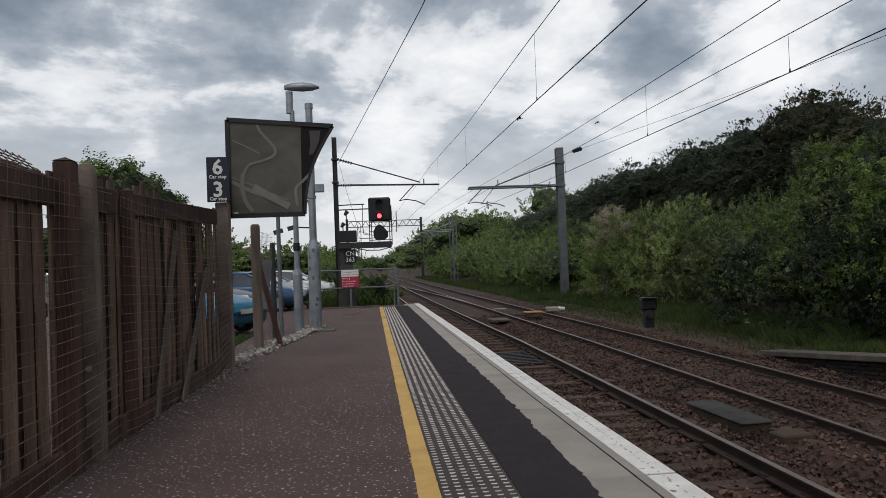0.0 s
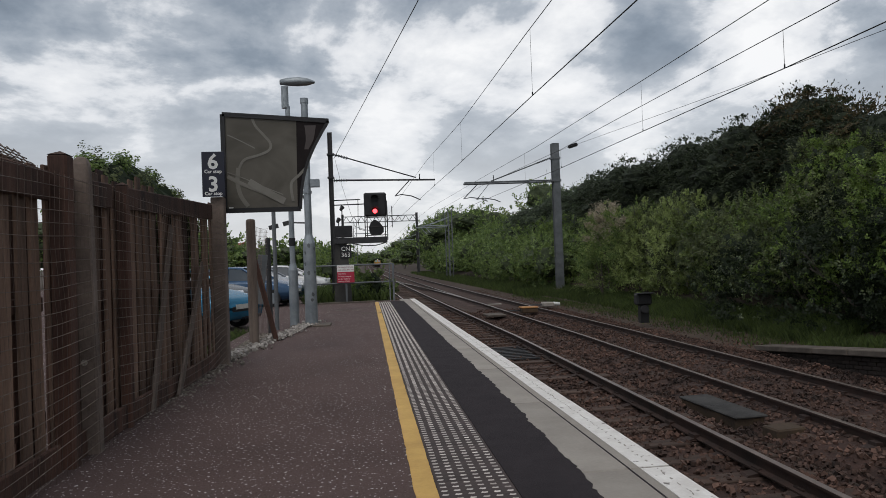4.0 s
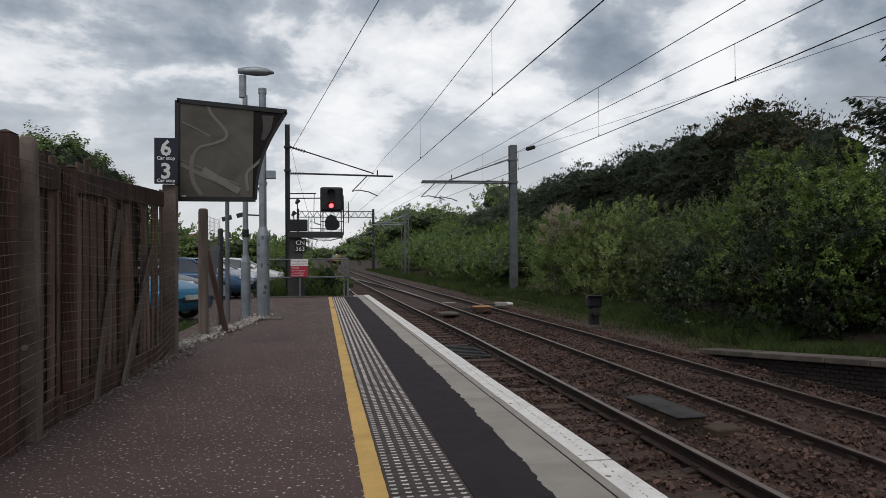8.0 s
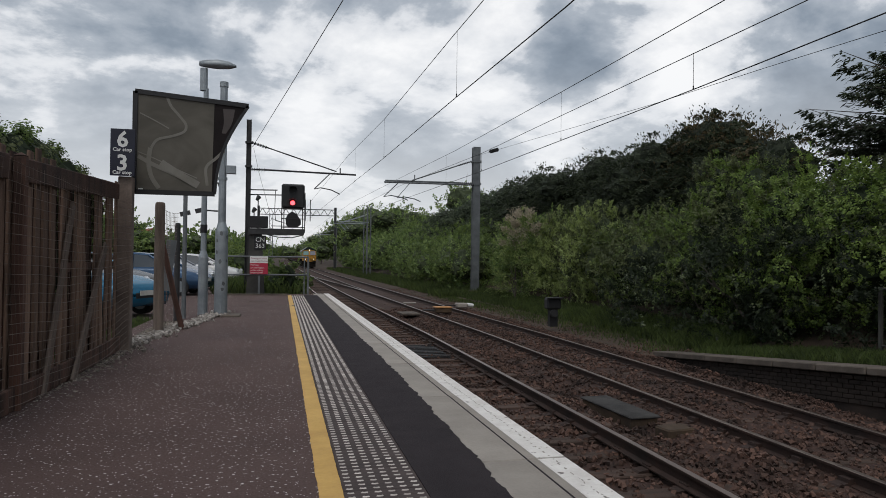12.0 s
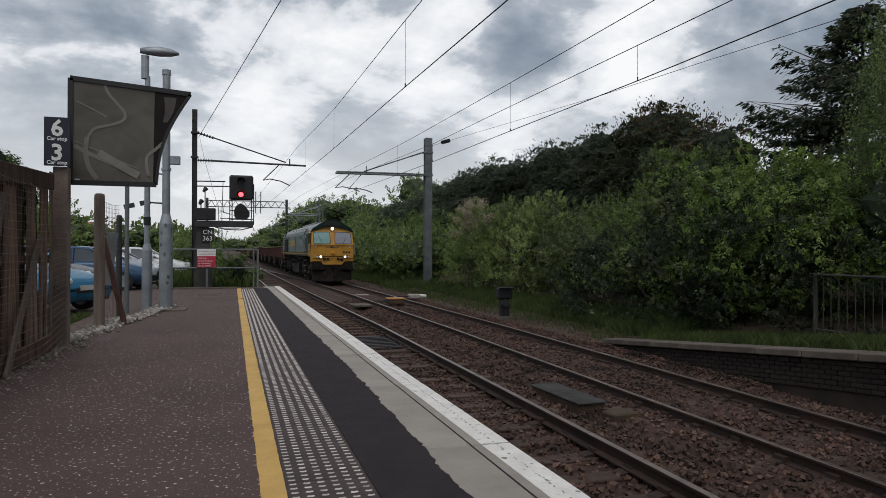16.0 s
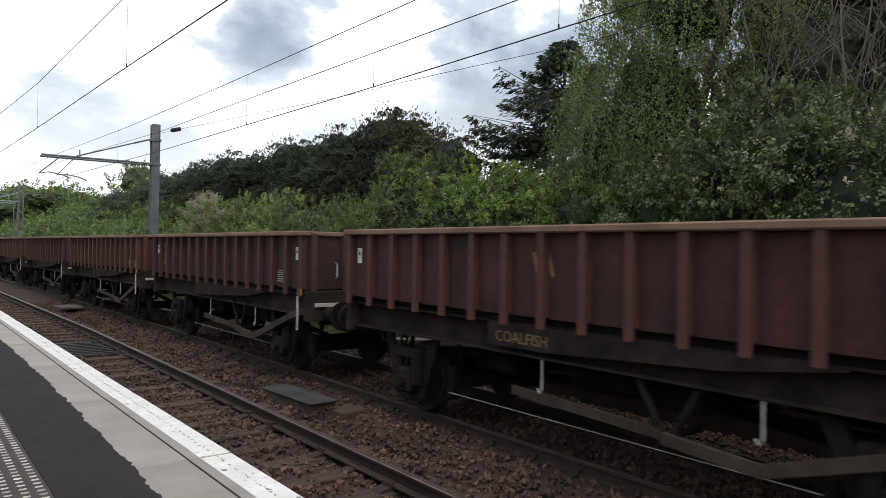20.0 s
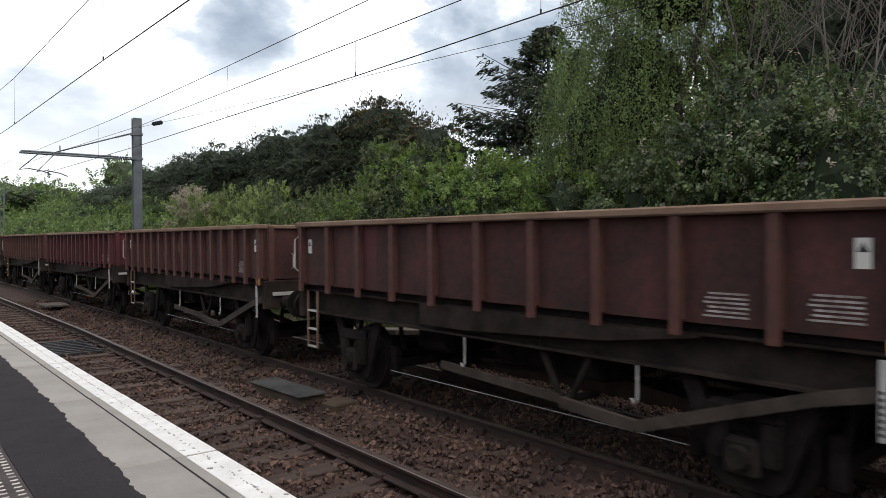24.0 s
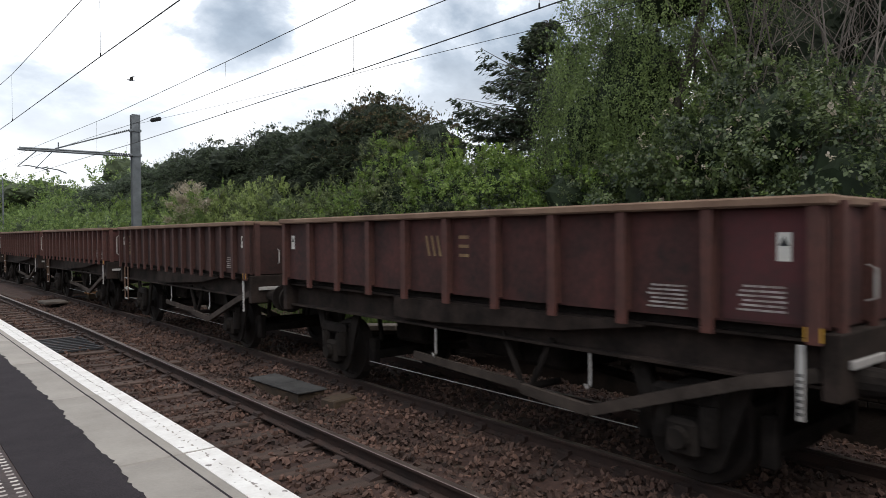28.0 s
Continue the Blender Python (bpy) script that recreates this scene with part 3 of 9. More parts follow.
for (x0, x1, y0, y1) in ((-1.05, -0.35, 21.0, 21.5), (-0.25, 0.3, 19.2, 19.55)):
    ge = Geo()
    ge.box(x0, x1, y0, y0 + 0.06, -0.01, 0.006); ge.box(x0, x1, y1 - 0.06, y1, -0.01, 0.006)
    ge.box(x0, x0 + 0.06, y0 + 0.06, y1 - 0.06, -0.01, 0.006); ge.box(x1 - 0.06, x1, y0 + 0.06, y1 - 0.06, -0.01, 0.006)
    part("access_cover_frame", ge, KERB, platform)

# loose gravel and chippings along the fence foot
scatter_stones("fence_foot_gravel", 2600, lambda r, n: (-2.0 + np.abs(r.normal(0, 0.16, n)) - 0.25, r.uniform(2.5, 14, n), np.full(n, 0.0) - 0.06), (0.012, 0.03), "pale chippings and dead leaves along the fence foot", 8)
chips = bpy.data.objects["fence_foot_gravel"]
chips.data.materials.clear()
chips.data.materials.append(material("pale_chippings", (0.26, 0.23, 0.2), (0.10, 0.085, 0.07), rough=0.9, islands=0.5, bump=0))
rub = scatter_stones("white_rubble", 520, lambda r, n: (-2.2 + (np.linspace(0, 1, n)) * 0.9 + r.normal(0, 0.09, n), 10.4 + np.linspace(0, 1, n) * 6 + r.normal(0, 0.1, n), np.full(n, -0.06)), (0.02, 0.055), "heap of broken pale concrete along the fence line", 9)
rub.data.materials.clear()
rub.data.materials.append(material("broken_concrete", (0.42, 0.39, 0.36), (0.16, 0.14, 0.12), rough=0.9, islands=0.3, bump=0))

# ---- the opposite platform's ramp ----
opp = empty("opposite_platform_ramp", pose(0, 0, 0), "sloping end of a disused brick platform with stone coping", "platform", kind="structure")
RX = 8.5


def ramp_top(y):
    return -0.03 if y < 5.4 else -0.03 - 0.0945 * (y - 5.4)


core = Geo()
core.prism([(-14, -1.3), (14.5, -1.3), (14.5, ramp_top(14.5) - 0.17), (5.4, ramp_top(5.4) - 0.17), (-14, ramp_top(0) - 0.17)], "x", RX + 0.12, RX + 2.6)
part("ramp_fill", core, DIRT, opp)
kerb_mesh = Geo().box(-0.03, 0.5, 0.006, 0.994, -0.115, 0, bev=0.015).mesh("kerb_stone", KERB)
for k in range(-8, 14):
    y0 = 0.5 + k
    tilt = math.degrees(math.atan2(ramp_top(y0 + 1) - ramp_top(y0), 1))
    part("kerb_stone", kerb_mesh, None, opp, at=pose(RX - 0.08, y0, ramp_top(y0), tilt, 0, 0))
brick_mesh = Geo().box(0, 0.105, 0.005, 0.215, 0.004, 0.068, bev=0.004).mesh("brick", BRICK)
count = 0
for row in range(15):
    for k in range(-8, 62):
        y0 = k * 0.222 + (row % 2) * 0.111 + 0.6
        top = ramp_top(y0 + 0.11) - 0.12
        z0 = top - 0.075 * (row + 1)
        if z0 > -1.14 and count < 330 and y0 > 1.5:
            part("brick", brick_mesh, None, opp, at=pose(RX + (0.0 if row else -0.02), y0, z0, math.degrees(math.atan(-0.0945)) if y0 > 5.4 else 0, 0, 0))
            count += 1
back = Geo()
back.prism([(-14, -1.3), (14.4, -1.3), (14.4, ramp_top(14.4) - 0.125), (5.4, ramp_top(5.4) - 0.125), (-14, ramp_top(0) - 0.125)], "x", RX + 0.03, RX + 0.11)
part("mortar_backing", back, BRICK, opp)


def railing(y0, y1, x, z0, z1):
    top = empty("metal_railing", pose(x, 0, 0), "grey-green tubular railing with thin uprights, half lost in shrubs", "railing", group="railings of the opposite platform")
    for y in (y0, y1):
        part("post", Geo().box(-0.03, 0.03, y - 0.03, y + 0.03, z0, z1 + 0.03), GREY_DARK, top)
    part("top_rail", Geo().cyl((0, y0, z1), (0, y1, z1), 0.022), GREY_DARK, top)
    part("bottom_rail", Geo().cyl((0, y0, z0 + 0.15), (0, y1, z0 + 0.15), 0.018), GREY_DARK, top)
    n = 14
    bar = Geo().cyl((0, 0, z0 + 0.15), (0, 0, z1), 0.009, n=6).mesh("upright", GREY_DARK)
    for i in range(1, n):
        part("upright", bar, None, top, at=pose(0, y0 + (y1 - y0) * i / n, 0))
    return top


railing(8.62, 11.28, 11.5, -0.55, 0.72)
railing(5.8, 8.5, 11.5, -0.4, 0.88)

# ---- the boundary fence ----
FX = -2.16


def pz(y):
    return SLOPE * y


fence = empty("wooden_fence", pose(0, 0, 0), "tall weathered close-board wooden fence, sagging and stained dark", "fence")
fr = random.Random(21)
plank_meshes = []
for k in range(5):
    h = 1.98 + 0.022 * k
    w = 0.098 + 0.007 * k
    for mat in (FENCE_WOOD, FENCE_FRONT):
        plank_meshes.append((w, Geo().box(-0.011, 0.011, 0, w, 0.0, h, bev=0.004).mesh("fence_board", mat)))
# boards nailed in turn on the two faces of the rails, the recessed ones darker
y = -6.0
k = 0
while y < 9.75:
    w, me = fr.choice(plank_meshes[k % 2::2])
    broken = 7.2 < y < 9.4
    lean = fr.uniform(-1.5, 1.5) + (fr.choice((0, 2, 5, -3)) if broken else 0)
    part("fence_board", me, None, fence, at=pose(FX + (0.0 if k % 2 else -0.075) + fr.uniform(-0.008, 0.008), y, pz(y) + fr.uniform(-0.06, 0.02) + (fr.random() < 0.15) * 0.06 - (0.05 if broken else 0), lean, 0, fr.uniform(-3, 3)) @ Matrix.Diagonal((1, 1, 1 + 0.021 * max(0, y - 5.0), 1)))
    y += w * (0.86 if k % 2 else 0.80) + fr.choice((0.0, 0.0, 0.01, 0.03))
    k += 1
for z, h, t in ((1.78, 0.20, 0.03), (0.28, 0.12, 0.05), (1.05, 0.10, 0.05)):
    for (a, b) in ((-6.0, 4.85), (5.02, 6.05), (6.19, 9.75)):
        ge = Geo().box(0.02, 0.02 + t, a, b, z, z + h, bev=0.008)
        rise = 0.0 if a < 5 or h < 0.15 else 2.2
        part("fence_rail", ge, FENCE_WOOD, fence, at=pose(FX - (0.085 if h < 0.15 else 0.0), 5.0, -0.03, rise, 0, 0) @ pose(0, -5.0, 0))
for (yy, w, h, x, r) in ((4.93, 0.125, 2.12, FX + 0.08, 0), (6.12, 0.09, 2.06, FX + 0.07, 0)):
    ge = Geo().box(-w / 2, w / 2, -w / 2, w / 2, -0.1, h - 0.02, bev=0.012)
    ge.add([(-w / 2, -w / 2, h - 0.02), (w / 2, -w / 2, h - 0.02), (w / 2, w / 2, h - 0.02), (-w / 2, w / 2, h - 0.02), (0, 0, h + 0.01)], [(0, 1, 4), (1, 2, 4), (2, 3, 4), (3, 0, 4)])
    part("fence_post", ge, FENCE_WOOD, fence, "thick dark timber post", at=pose(x, yy, pz(yy), fr.uniform(-1, 1), 0, 0))


for (a, b) in ((-6.0, 4.82), (4.98, 9.7)):
    part("gravel_board", Geo().box(0, 0.035, a, b, -0.02, 0.17, bev=0.008), FENCE_WOOD, fence, at=pose(FX + 0.05, 0, -0.02))


def round_post(name, x, y, r, h, mat, label, cat, lean=0.0, side=0.0):
    ge = Geo()
    rings = []
    for z, q in ((-0.15, 1.0), (h * 0.5, 0.98), (h - 0.05, 0.95), (h - 0.012, 0.85), (h, 0.55)):
        rings.append([(q * r * math.cos(a) * (1 + 0.03 * noise.noise((a, z, x))), q * r * math.sin(a), z) for a in [2 * math.pi * i / 14 for i in range(14)]])
    ge.sweep(rings)
    ob = part(name, ge, mat, None, at=pose(x, y, pz(y), lean, side, 0), smooth=False)
    return tagged(ob, label, cat)


ge = Geo()
ge.sweep([[(q * 0.058 * sx, q * 0.058 * sy, z) for sx, sy in ((-1, -0.8), (-0.8, -1), (0.8, -1), (1, -0.8), (1, 0.8), (0.8, 1), (-0.8, 1), (-1, 0.8))] for z, q in ((-0.15, 1.06), (0.9, 1.03), (2.02, 0.97), (2.09, 0.9), (2.13, 0.68), (2.145, 0.35))])
spot = tagged(part("concrete_post", ge, CONCRETE_POST, None, at=pose(-2.06, 5.3, pz(5.3), 0.3, -0.6, 6)), "stained round-topped square concrete fence post with a pale spot", "post")
part("pale_spot", Geo().cyl((-0.02, -0.0585, 0.66), (-0.02, -0.063, 0.66), 0.022, n=12), COPING, spot)
round_post("wooden_post", -2.03, 12.25, 0.085, 2.18, GREY_BOARD, "weathered round wooden post beside the car park", "post")
round_post("steel_fence_post", -2.05, 14.4, 0.055, 1.95, DARK_STEEL, "dark slim fence post with mesh tied to it", "post")
round_post("steel_fence_post", -2.02, 15.2, 0.045, 2.9, MAST_GREY, "grey slim pole behind the platform", "post")
ge = Geo().box(-0.045, 0.045, -0.02, 0.02, 0, 1.55, bev=0.006)
tagged(part("leaning_strut", ge, FENCE_WOOD, None, at=pose(-1.72, 12.8, pz(12.8) - 0.03, 0, -13, 0)), "dark timber strut leaning against the post", "strut")
# broken boards that lean along the far end of the fence
for x, y, tilt, length, wide in ((-2.04, 7.48, -46, 2.0, 0.13), (-2.075, 6.72, -29, 2.05, 0.12)):
    ge = Geo().box(-0.012, 0.012, -wide / 2, wide / 2, 0, length, bev=0.005)
    tagged(part("leaning_board", ge, GREY_BOARD, None, at=pose(x, y, pz(y) - 0.02, tilt, -1, 1)), "broken grey board leaning against the fence", "board")

# wire mesh stretched before the boards, and the bent-over mesh on top
mesh_fence = empty("wire_mesh_fence", pose(0, 0, 0), "slack rusty wire mesh hung in front of the fence boards", "wire fence")
for (a, b) in ((1.2, 5.55), (5.65, 9.8)):
    ge = Geo()
    n = 14
    for i in range(26):
        z = 0.04 + 0.076 * i
        pts = []
        for k in range(n + 1):
            yy = a + (b - a) * k / n
            sag = -0.10 * math.sin(math.pi * k / n) * (1.2 - z / 2) + 0.02 * noise.noise((yy * 1.5, z * 2, 5))
            pts.append((-1.99 + 0.05 * noise.noise((yy, z, 2)), yy, pz(yy) + z + sag))
        ge.tube(pts, 0.0027, 3)
    part("mesh_panel", ge, WIRE, mesh_fence)
    ge = Geo()
    yy = a
    while yy < b:
        ge.tube([(-1.99 + 0.05 * noise.noise((yy, z, 2)), yy + 0.01 * noise.noise((z * 3, yy, 7)), pz(yy) + z) for z in (0.0, 0.5, 1.0, 1.5, 1.95)], 0.0012, 3)
        yy += 0.076
    part("mesh_weave", ge, WIRE, mesh_fence)["kind"] = "stuff"
top_mesh = Geo()
for i in range(5):
    top_mesh.tube([(FX - 0.02 - 0.04 * i, yy, 1.98 + 0.035 * i + pz(yy) + 0.10 * (5.0 - yy) / 3) for yy in (1.2, 2.5, 3.8, 4.95)], 0.004, 4)
yy = 1.3
while yy < 4.9:
    top_mesh.tube([(FX - 0.02, yy, 1.96 + pz(yy) + 0.1 * (5 - yy) / 3), (FX - 0.2, yy + 0.03, 2.14 + pz(yy) + 0.1 * (5 - yy) / 3)], 0.004, 4)
    yy += 0.085
tagged(part("fence_top_mesh", top_mesh, WIRE), "bent wire mesh along the fence top", "wire mesh")
ge = Geo()
for i in range(12):
    z = 1.30 + 0.075 * i
    ge.tube([(-2.06 + 0.10 * smoothstep(1.7, 2.2, z) * k * 0.1, 12.3 + (14.35 - 12.3) * k / 4, pz(13) + z - 0.05 * math.sin(math.pi * k / 4) - 0.0 * k) for k in range(5)], 0.0035, 3)
for k in range(14):
    yy = 12.3 + 2.05 * k / 13
    ge.tube([(-2.06, yy, pz(13) + 0.0), (-2.06, yy, pz(13) + 2.1)], 0.0028, 3)
tagged(part("mesh_fence_panel", ge, WIRE), "loose wire mesh between two posts", "wire mesh")
ge = Geo().box(-0.09, 0.09, -0.01, 0.01, 0, 0.95, bev=0.004)
tagged(part("grey_panel", ge, MAST_GREY, None, at=pose(-2.15, 13.6, 0.55, 0, 7, 0)), "tilted pale grey board on the mesh fence", "board")

# ---- car stop sign, and the large monitor hood above it ----
ge = Geo().box(-0.088, 0.088, -0.088, 0.088, -0.1, 2.32, bev=0.012)
post = tagged(part("sign_post", ge, CONCRETE_POST, None, at=pose(-2.08, 9.92, pz(9.9))), "thick square dark post carrying the stopping signs", "post")
stop = empty("car_stop_sign", pose(-2.1, 9.78, 2.25), "navy sign plate with white stopping numbers", "sign")
part("sign_plate", Geo().box(-0.155, 0.15, -0.012, 0.012, 0, 0.62, bev=0.004), SIGN_NAVY, stop)
for words, size, x, z in (("6", 0.29, -0.005, 0.385), ("Car stop", 0.066, -0.005, 0.325), ("3", 0.29, -0.005, 0.075), ("Car stop", 0.066, -0.005, 0.022)):
    part("lettering", text_mesh("lettering", words, size, WHITE, "CENTER", bold=size * 0.025), None, stop, "white lettering", at=pose(x, -0.0135, z, 90, 0, 0))
part("divider", Geo().box(-0.15, 0.145, -0.0135, -0.012, 0.305, 0.309), BLACK, stop)

PANEL = bpy.data.materials.new("smoky_screen")
PANEL.use_nodes = True
pt = PANEL.node_tree
pb = pt.nodes["Principled BSDF"]
ptc = pt.nodes.new("ShaderNodeTexCoord")
pn = node(pt, "ShaderNodeTexNoise", Scale=1.6, Detail=3.0, Distortion=1.2)
pt.links.new(ptc.outputs["Object"], pn.inputs["Vector"])
pr = ramp(pt, [(0.35, (0.075, 0.068, 0.055)), (0.65, (0.115, 0.105, 0.087))])
pt.links.new(pn.outputs["Fac"], pr.inputs[0])
pt.links.new(pr.outputs[0], pb.inputs["Base Color"])
pb.inputs["Roughness"].default_value = 0.45
pb.inputs["Specular IOR Level"].default_value = 0.25
SWIRL = material("pale_smear", (0.19, 0.18, 0.157), (0.145, 0.136, 0.115), rough=0.5, bump=0)
HOOD = material("dark_hood", (0.022, 0.018, 0.018), (0.013, 0.011, 0.0115), rough=0.7, bump=0.05, spec=0.08)
screen = empty("monitor_screen", pose(0, 10.22, 0), "large smoky screen in a black frame with a curved side hood", "screen")


def right_edge(z):
    t = (3.36 - z) / 1.28
    return -0.54 - 0.44 * t - 0.14 * math.sin(math.pi * t) * 0.8


zs = [2.085 + 1.275 * i / 14 for i in range(15)]


def topz(x):
    return 3.475 - 0.115 * (x + 2.04) / 1.5


back = Geo()
for i, z in enumerate(zs):
    f = (z - 2.085) / 1.275
    za, zb = 2.085 + f * (3.475 - 2.085), 2.085 + f * (3.36 - 2.085)
    back.v += [(-2.045, 0, za), (-1.02 + 0.02 * f, 0, 2.085 + f * (topz(-1.0) - 2.085)), (-2.045, 0.03, za), (-1.02, 0.03, 2.085 + f * (topz(-1.0) - 2.085))]
for i in range(14):
    o = 4 * i
    back.f += [(o, o + 1, o + 5, o + 4), (o + 2, o + 6, o + 7, o + 3)]
    back.m += [0, 0]
part("screen_panel", back, PANEL, screen, "smoky grey-brown panel with pale streaks")
hd = Geo()
for i, z in enumerate(zs):
    f = (z - 2.085) / 1.275
    hd.v += [(-1.02 + 0.02 * f, -0.004, 2.085 + f * (topz(-1.0) - 2.085)), (right_edge(z), -0.004, 2.085 + f * (3.36 - 2.085)), (-1.02 + 0.02 * f, 0.034, 2.085 + f * (topz(-1.0) - 2.085)), (right_edge(z), 0.034, 2.085 + f * (3.36 - 2.085))]
for i in range(14):
    o = 4 * i
    hd.f += [(o, o + 1, o + 5, o + 4), (o + 2, o + 6, o + 7, o + 3)]
    hd.m += [0, 0]
part("side_hood", hd, HOOD, screen, "dark curved side hood")
edge_pts = {"top_frame": [(-2.05, 0, 3.48), (-0.535, 0, 3.362)], "left_frame": [(-2.045, 0, 3.48), (-2.045, 0, 2.08)], "bottom_frame": [(-2.05, 0, 2.085), (-0.98, 0, 2.085)], "curved_frame": [(right_edge(z), 0, z) for z in zs]}
for nm, pts in edge_pts.items():
    ge = Geo()
    for p, q in zip(pts[:-1], pts[1:]):
        d = (Vector(q) - Vector(p)).normalized()
        nrm = Vector((-d.z, 0, d.x)) * (0.032 if nm != "curved_frame" else 0.018)
        for s0, s1 in ((-0.02, 0.05),):
            a, b = Vector(p), Vector(q)
            quad = [a - nrm, b - nrm, b + nrm, a + nrm]
            ge.add([(v.x, s0, v.z) for v in quad] + [(v.x, s1, v.z) for v in quad], [(0, 1, 2, 3), (7, 6, 5, 4), (0, 4, 5, 1), (1, 5, 6, 2), (2, 6, 7, 3), (3, 7, 4, 0)])
    part(nm, ge, BLACK, screen)


def flowing(pts):
    """A rounded line through the given points."""
    out = []
    for i in range(len(pts) - 1):
        p0, p1, p2, p3 = (Vector(pts[max(0, min(len(pts) - 1, i + q))]) for q in (-1, 0, 1, 2))
        for j in range(5):
            u = j / 5
            out.append(tuple(0.5 * (2 * p1 + (p2 - p0) * u + (2 * p0 - 5 * p1 + 4 * p2 - p3) * u * u + (3 * p1 - p0 - 3 * p2 + p3) * u ** 3)))
    return out + [pts[-1]]


for k, (pts, w) in enumerate(((((-1.63, 3.42), (-1.58, 3.30), (-1.47, 3.17), (-1.38, 3.05), (-1.40, 2.95), (-1.55, 2.88), (-1.75, 2.82), (-1.83, 2.70)), 0.018), (((-2.0, 2.58), (-1.8, 2.47), (-1.55, 2.36), (-1.3, 2.24)), 0.028), (((-2.0, 2.64), (-1.75, 2.54), (-1.5, 2.42), (-1.22, 2.3)), 0.007), (((-1.98, 3.18), (-1.78, 3.08), (-1.6, 2.98)), 0.008), (((-0.86, 2.7), (-0.98, 2.58), (-1.1, 2.45), (-1.08, 2.2)), 0.02), (((-1.84, 2.7), (-1.86, 2.5), (-1.82, 2.3), (-1.72, 2.14)), 0.03), (((-1.7, 2.5), (-1.45, 2.34), (-1.2, 2.2)), 0.05))):
    ge = Geo()
    yy = -0.006 - 0.001 * k
    pts = flowing(pts)
    for i, (x, z) in enumerate(pts):
        d = Vector(pts[min(i + 1, len(pts) - 1)]) - Vector(pts[max(i - 1, 0)])
        nrm = Vector((-d.y, d.x)).normalized() * w
        ge.v += [(x - nrm.x, yy, z - nrm.y), (x + nrm.x, yy, z + nrm.y)]
    for i in range(len(pts) - 1):
        ge.f.append((2 * i, 2 * i + 1, 2 * i + 3, 2 * i + 2)); ge.m.append(0)
    part("pale_smear", ge, SWIRL, screen, "pale curved streak")
# brown reflection on the hood, drawn as a coloured strip
ge = Geo()
sheen = flowing([(-0.78, 3.3), (-0.8, 3.1), (-0.86, 2.95)])
for i, (x, z) in enumerate(sheen):
    w = 0.035 + 0.07 * (1 - i / (len(sheen) - 1))
    ge.v += [(x - w, -0.009, z), (x + w * 0.6, -0.009, z)]
for i in range(len(sheen) - 1):
    ge.f.append((2 * i, 2 * i + 1, 2 * i + 3, 2 * i + 2)); ge.m.append(0)
part("brown_smear", ge, material("brown_smear", (0.06, 0.048, 0.045), (0.045, 0.036, 0.034), rough=0.5, bump=0), screen, "dull brown reflection painted on the hood")
part("maker_plate", Geo().box(-1.99, -1.93, -0.008, 0, 2.11, 2.135), WHITE, screen)
for z in (2.35, 2.6):
    part("bracket", Geo().box(-2.13, -2.03, -0.3, 0.06, z, z + 0.05), DARK_STEEL, screen)

# ---- lamp column and camera pole ----
lamp = empty("street_lamp", pose(-1.72, 15.9, pz(15.9)), "galvanised lamp column with a flat grey lantern", "street lamp")
ge = Geo()
ge.cyl((0, 0, -0.05), (0, 0, 1.28), 0.105, 0.105, 16)
ge.cyl((0, 0, 1.28), (0, 0, 1.42), 0.105, 0.065, 16)
part("column_base", ge, GALV, lamp)
ge = Geo().cyl((0, 0, 1.42), (0, 0, 5.0), 0.063, 0.055, 14)
part("column", ge, GALV, lamp)
part("number_band", Geo().cyl((0, 0, 1.82), (0, 0, 2.0), 0.075, 0.075, 14), BLACK, lamp)
ge = Geo()
ge.cyl((-0.05, 0, 4.95), (-0.05, 0, 5.44), 0.082, 0.082, 14)
part("lantern_bracket", ge, GALV, lamp)
ge = Geo()
secs = []
for t, w, h in ((0.0, 0.07, 0.07), (0.15, 0.10, 0.11), (0.4, 0.15, 0.13), (0.62, 0.13, 0.10), (0.78, 0.05, 0.03)):
    secs.append([(-0.15 + t, w * math.cos(a), 5.53 + (h if math.sin(a) > 0 else h * 0.6) * math.sin(a)) for a in [2 * math.pi * i / 12 for i in range(12)]])
ge.sweep(secs)
part("lantern", ge, GALV, lamp, smooth=True)

pole = empty("camera_pole", pose(-1.33, 15.75, pz(15.75)), "patchy galvanised pole on a wide base, holding a small camera box", "pole")
ge = Geo()
ge.cyl((0, 0, 0.0), (0, 0, 1.85), 0.14, 0.135, 18)
ge.cyl((0, 0, 1.85), (0, 0, 2.05), 0.135, 0.085, 18)
part("pole_base", ge, GALV, pole)
part("pole_shaft", Geo().cyl((0, 0, 2.05), (0, 0, 5.1), 0.082, 0.078, 16), GALV, pole)
part("pole_cap", Geo().cyl((0, 0, 5.02), (0, 0, 5.13), 0.092, 0.09, 16), GALV, pole)
part("pole_band", Geo().cyl((0, 0, 2.98), (0, 0, 3.04), 0.1, 0.1, 16), GALV, pole)
part("camera_box", Geo().box(0.07, 0.28, -0.07, 0.07, 3.12, 3.30, bev=0.01), GALV, pole)
part("foot_plate", Geo().box(-0.45, 0.42, -0.3, 0.35, -0.02, 0.04, bev=0.01), KERB, pole)
part("base_rib", Geo().prism([(-0.02, 0.04), (0.02, 0.04), (0.02, 0.3), (-0.02, 0.3)], "y", -0.2, -0.13), GALV, pole)
patch_r = random.Random(2)
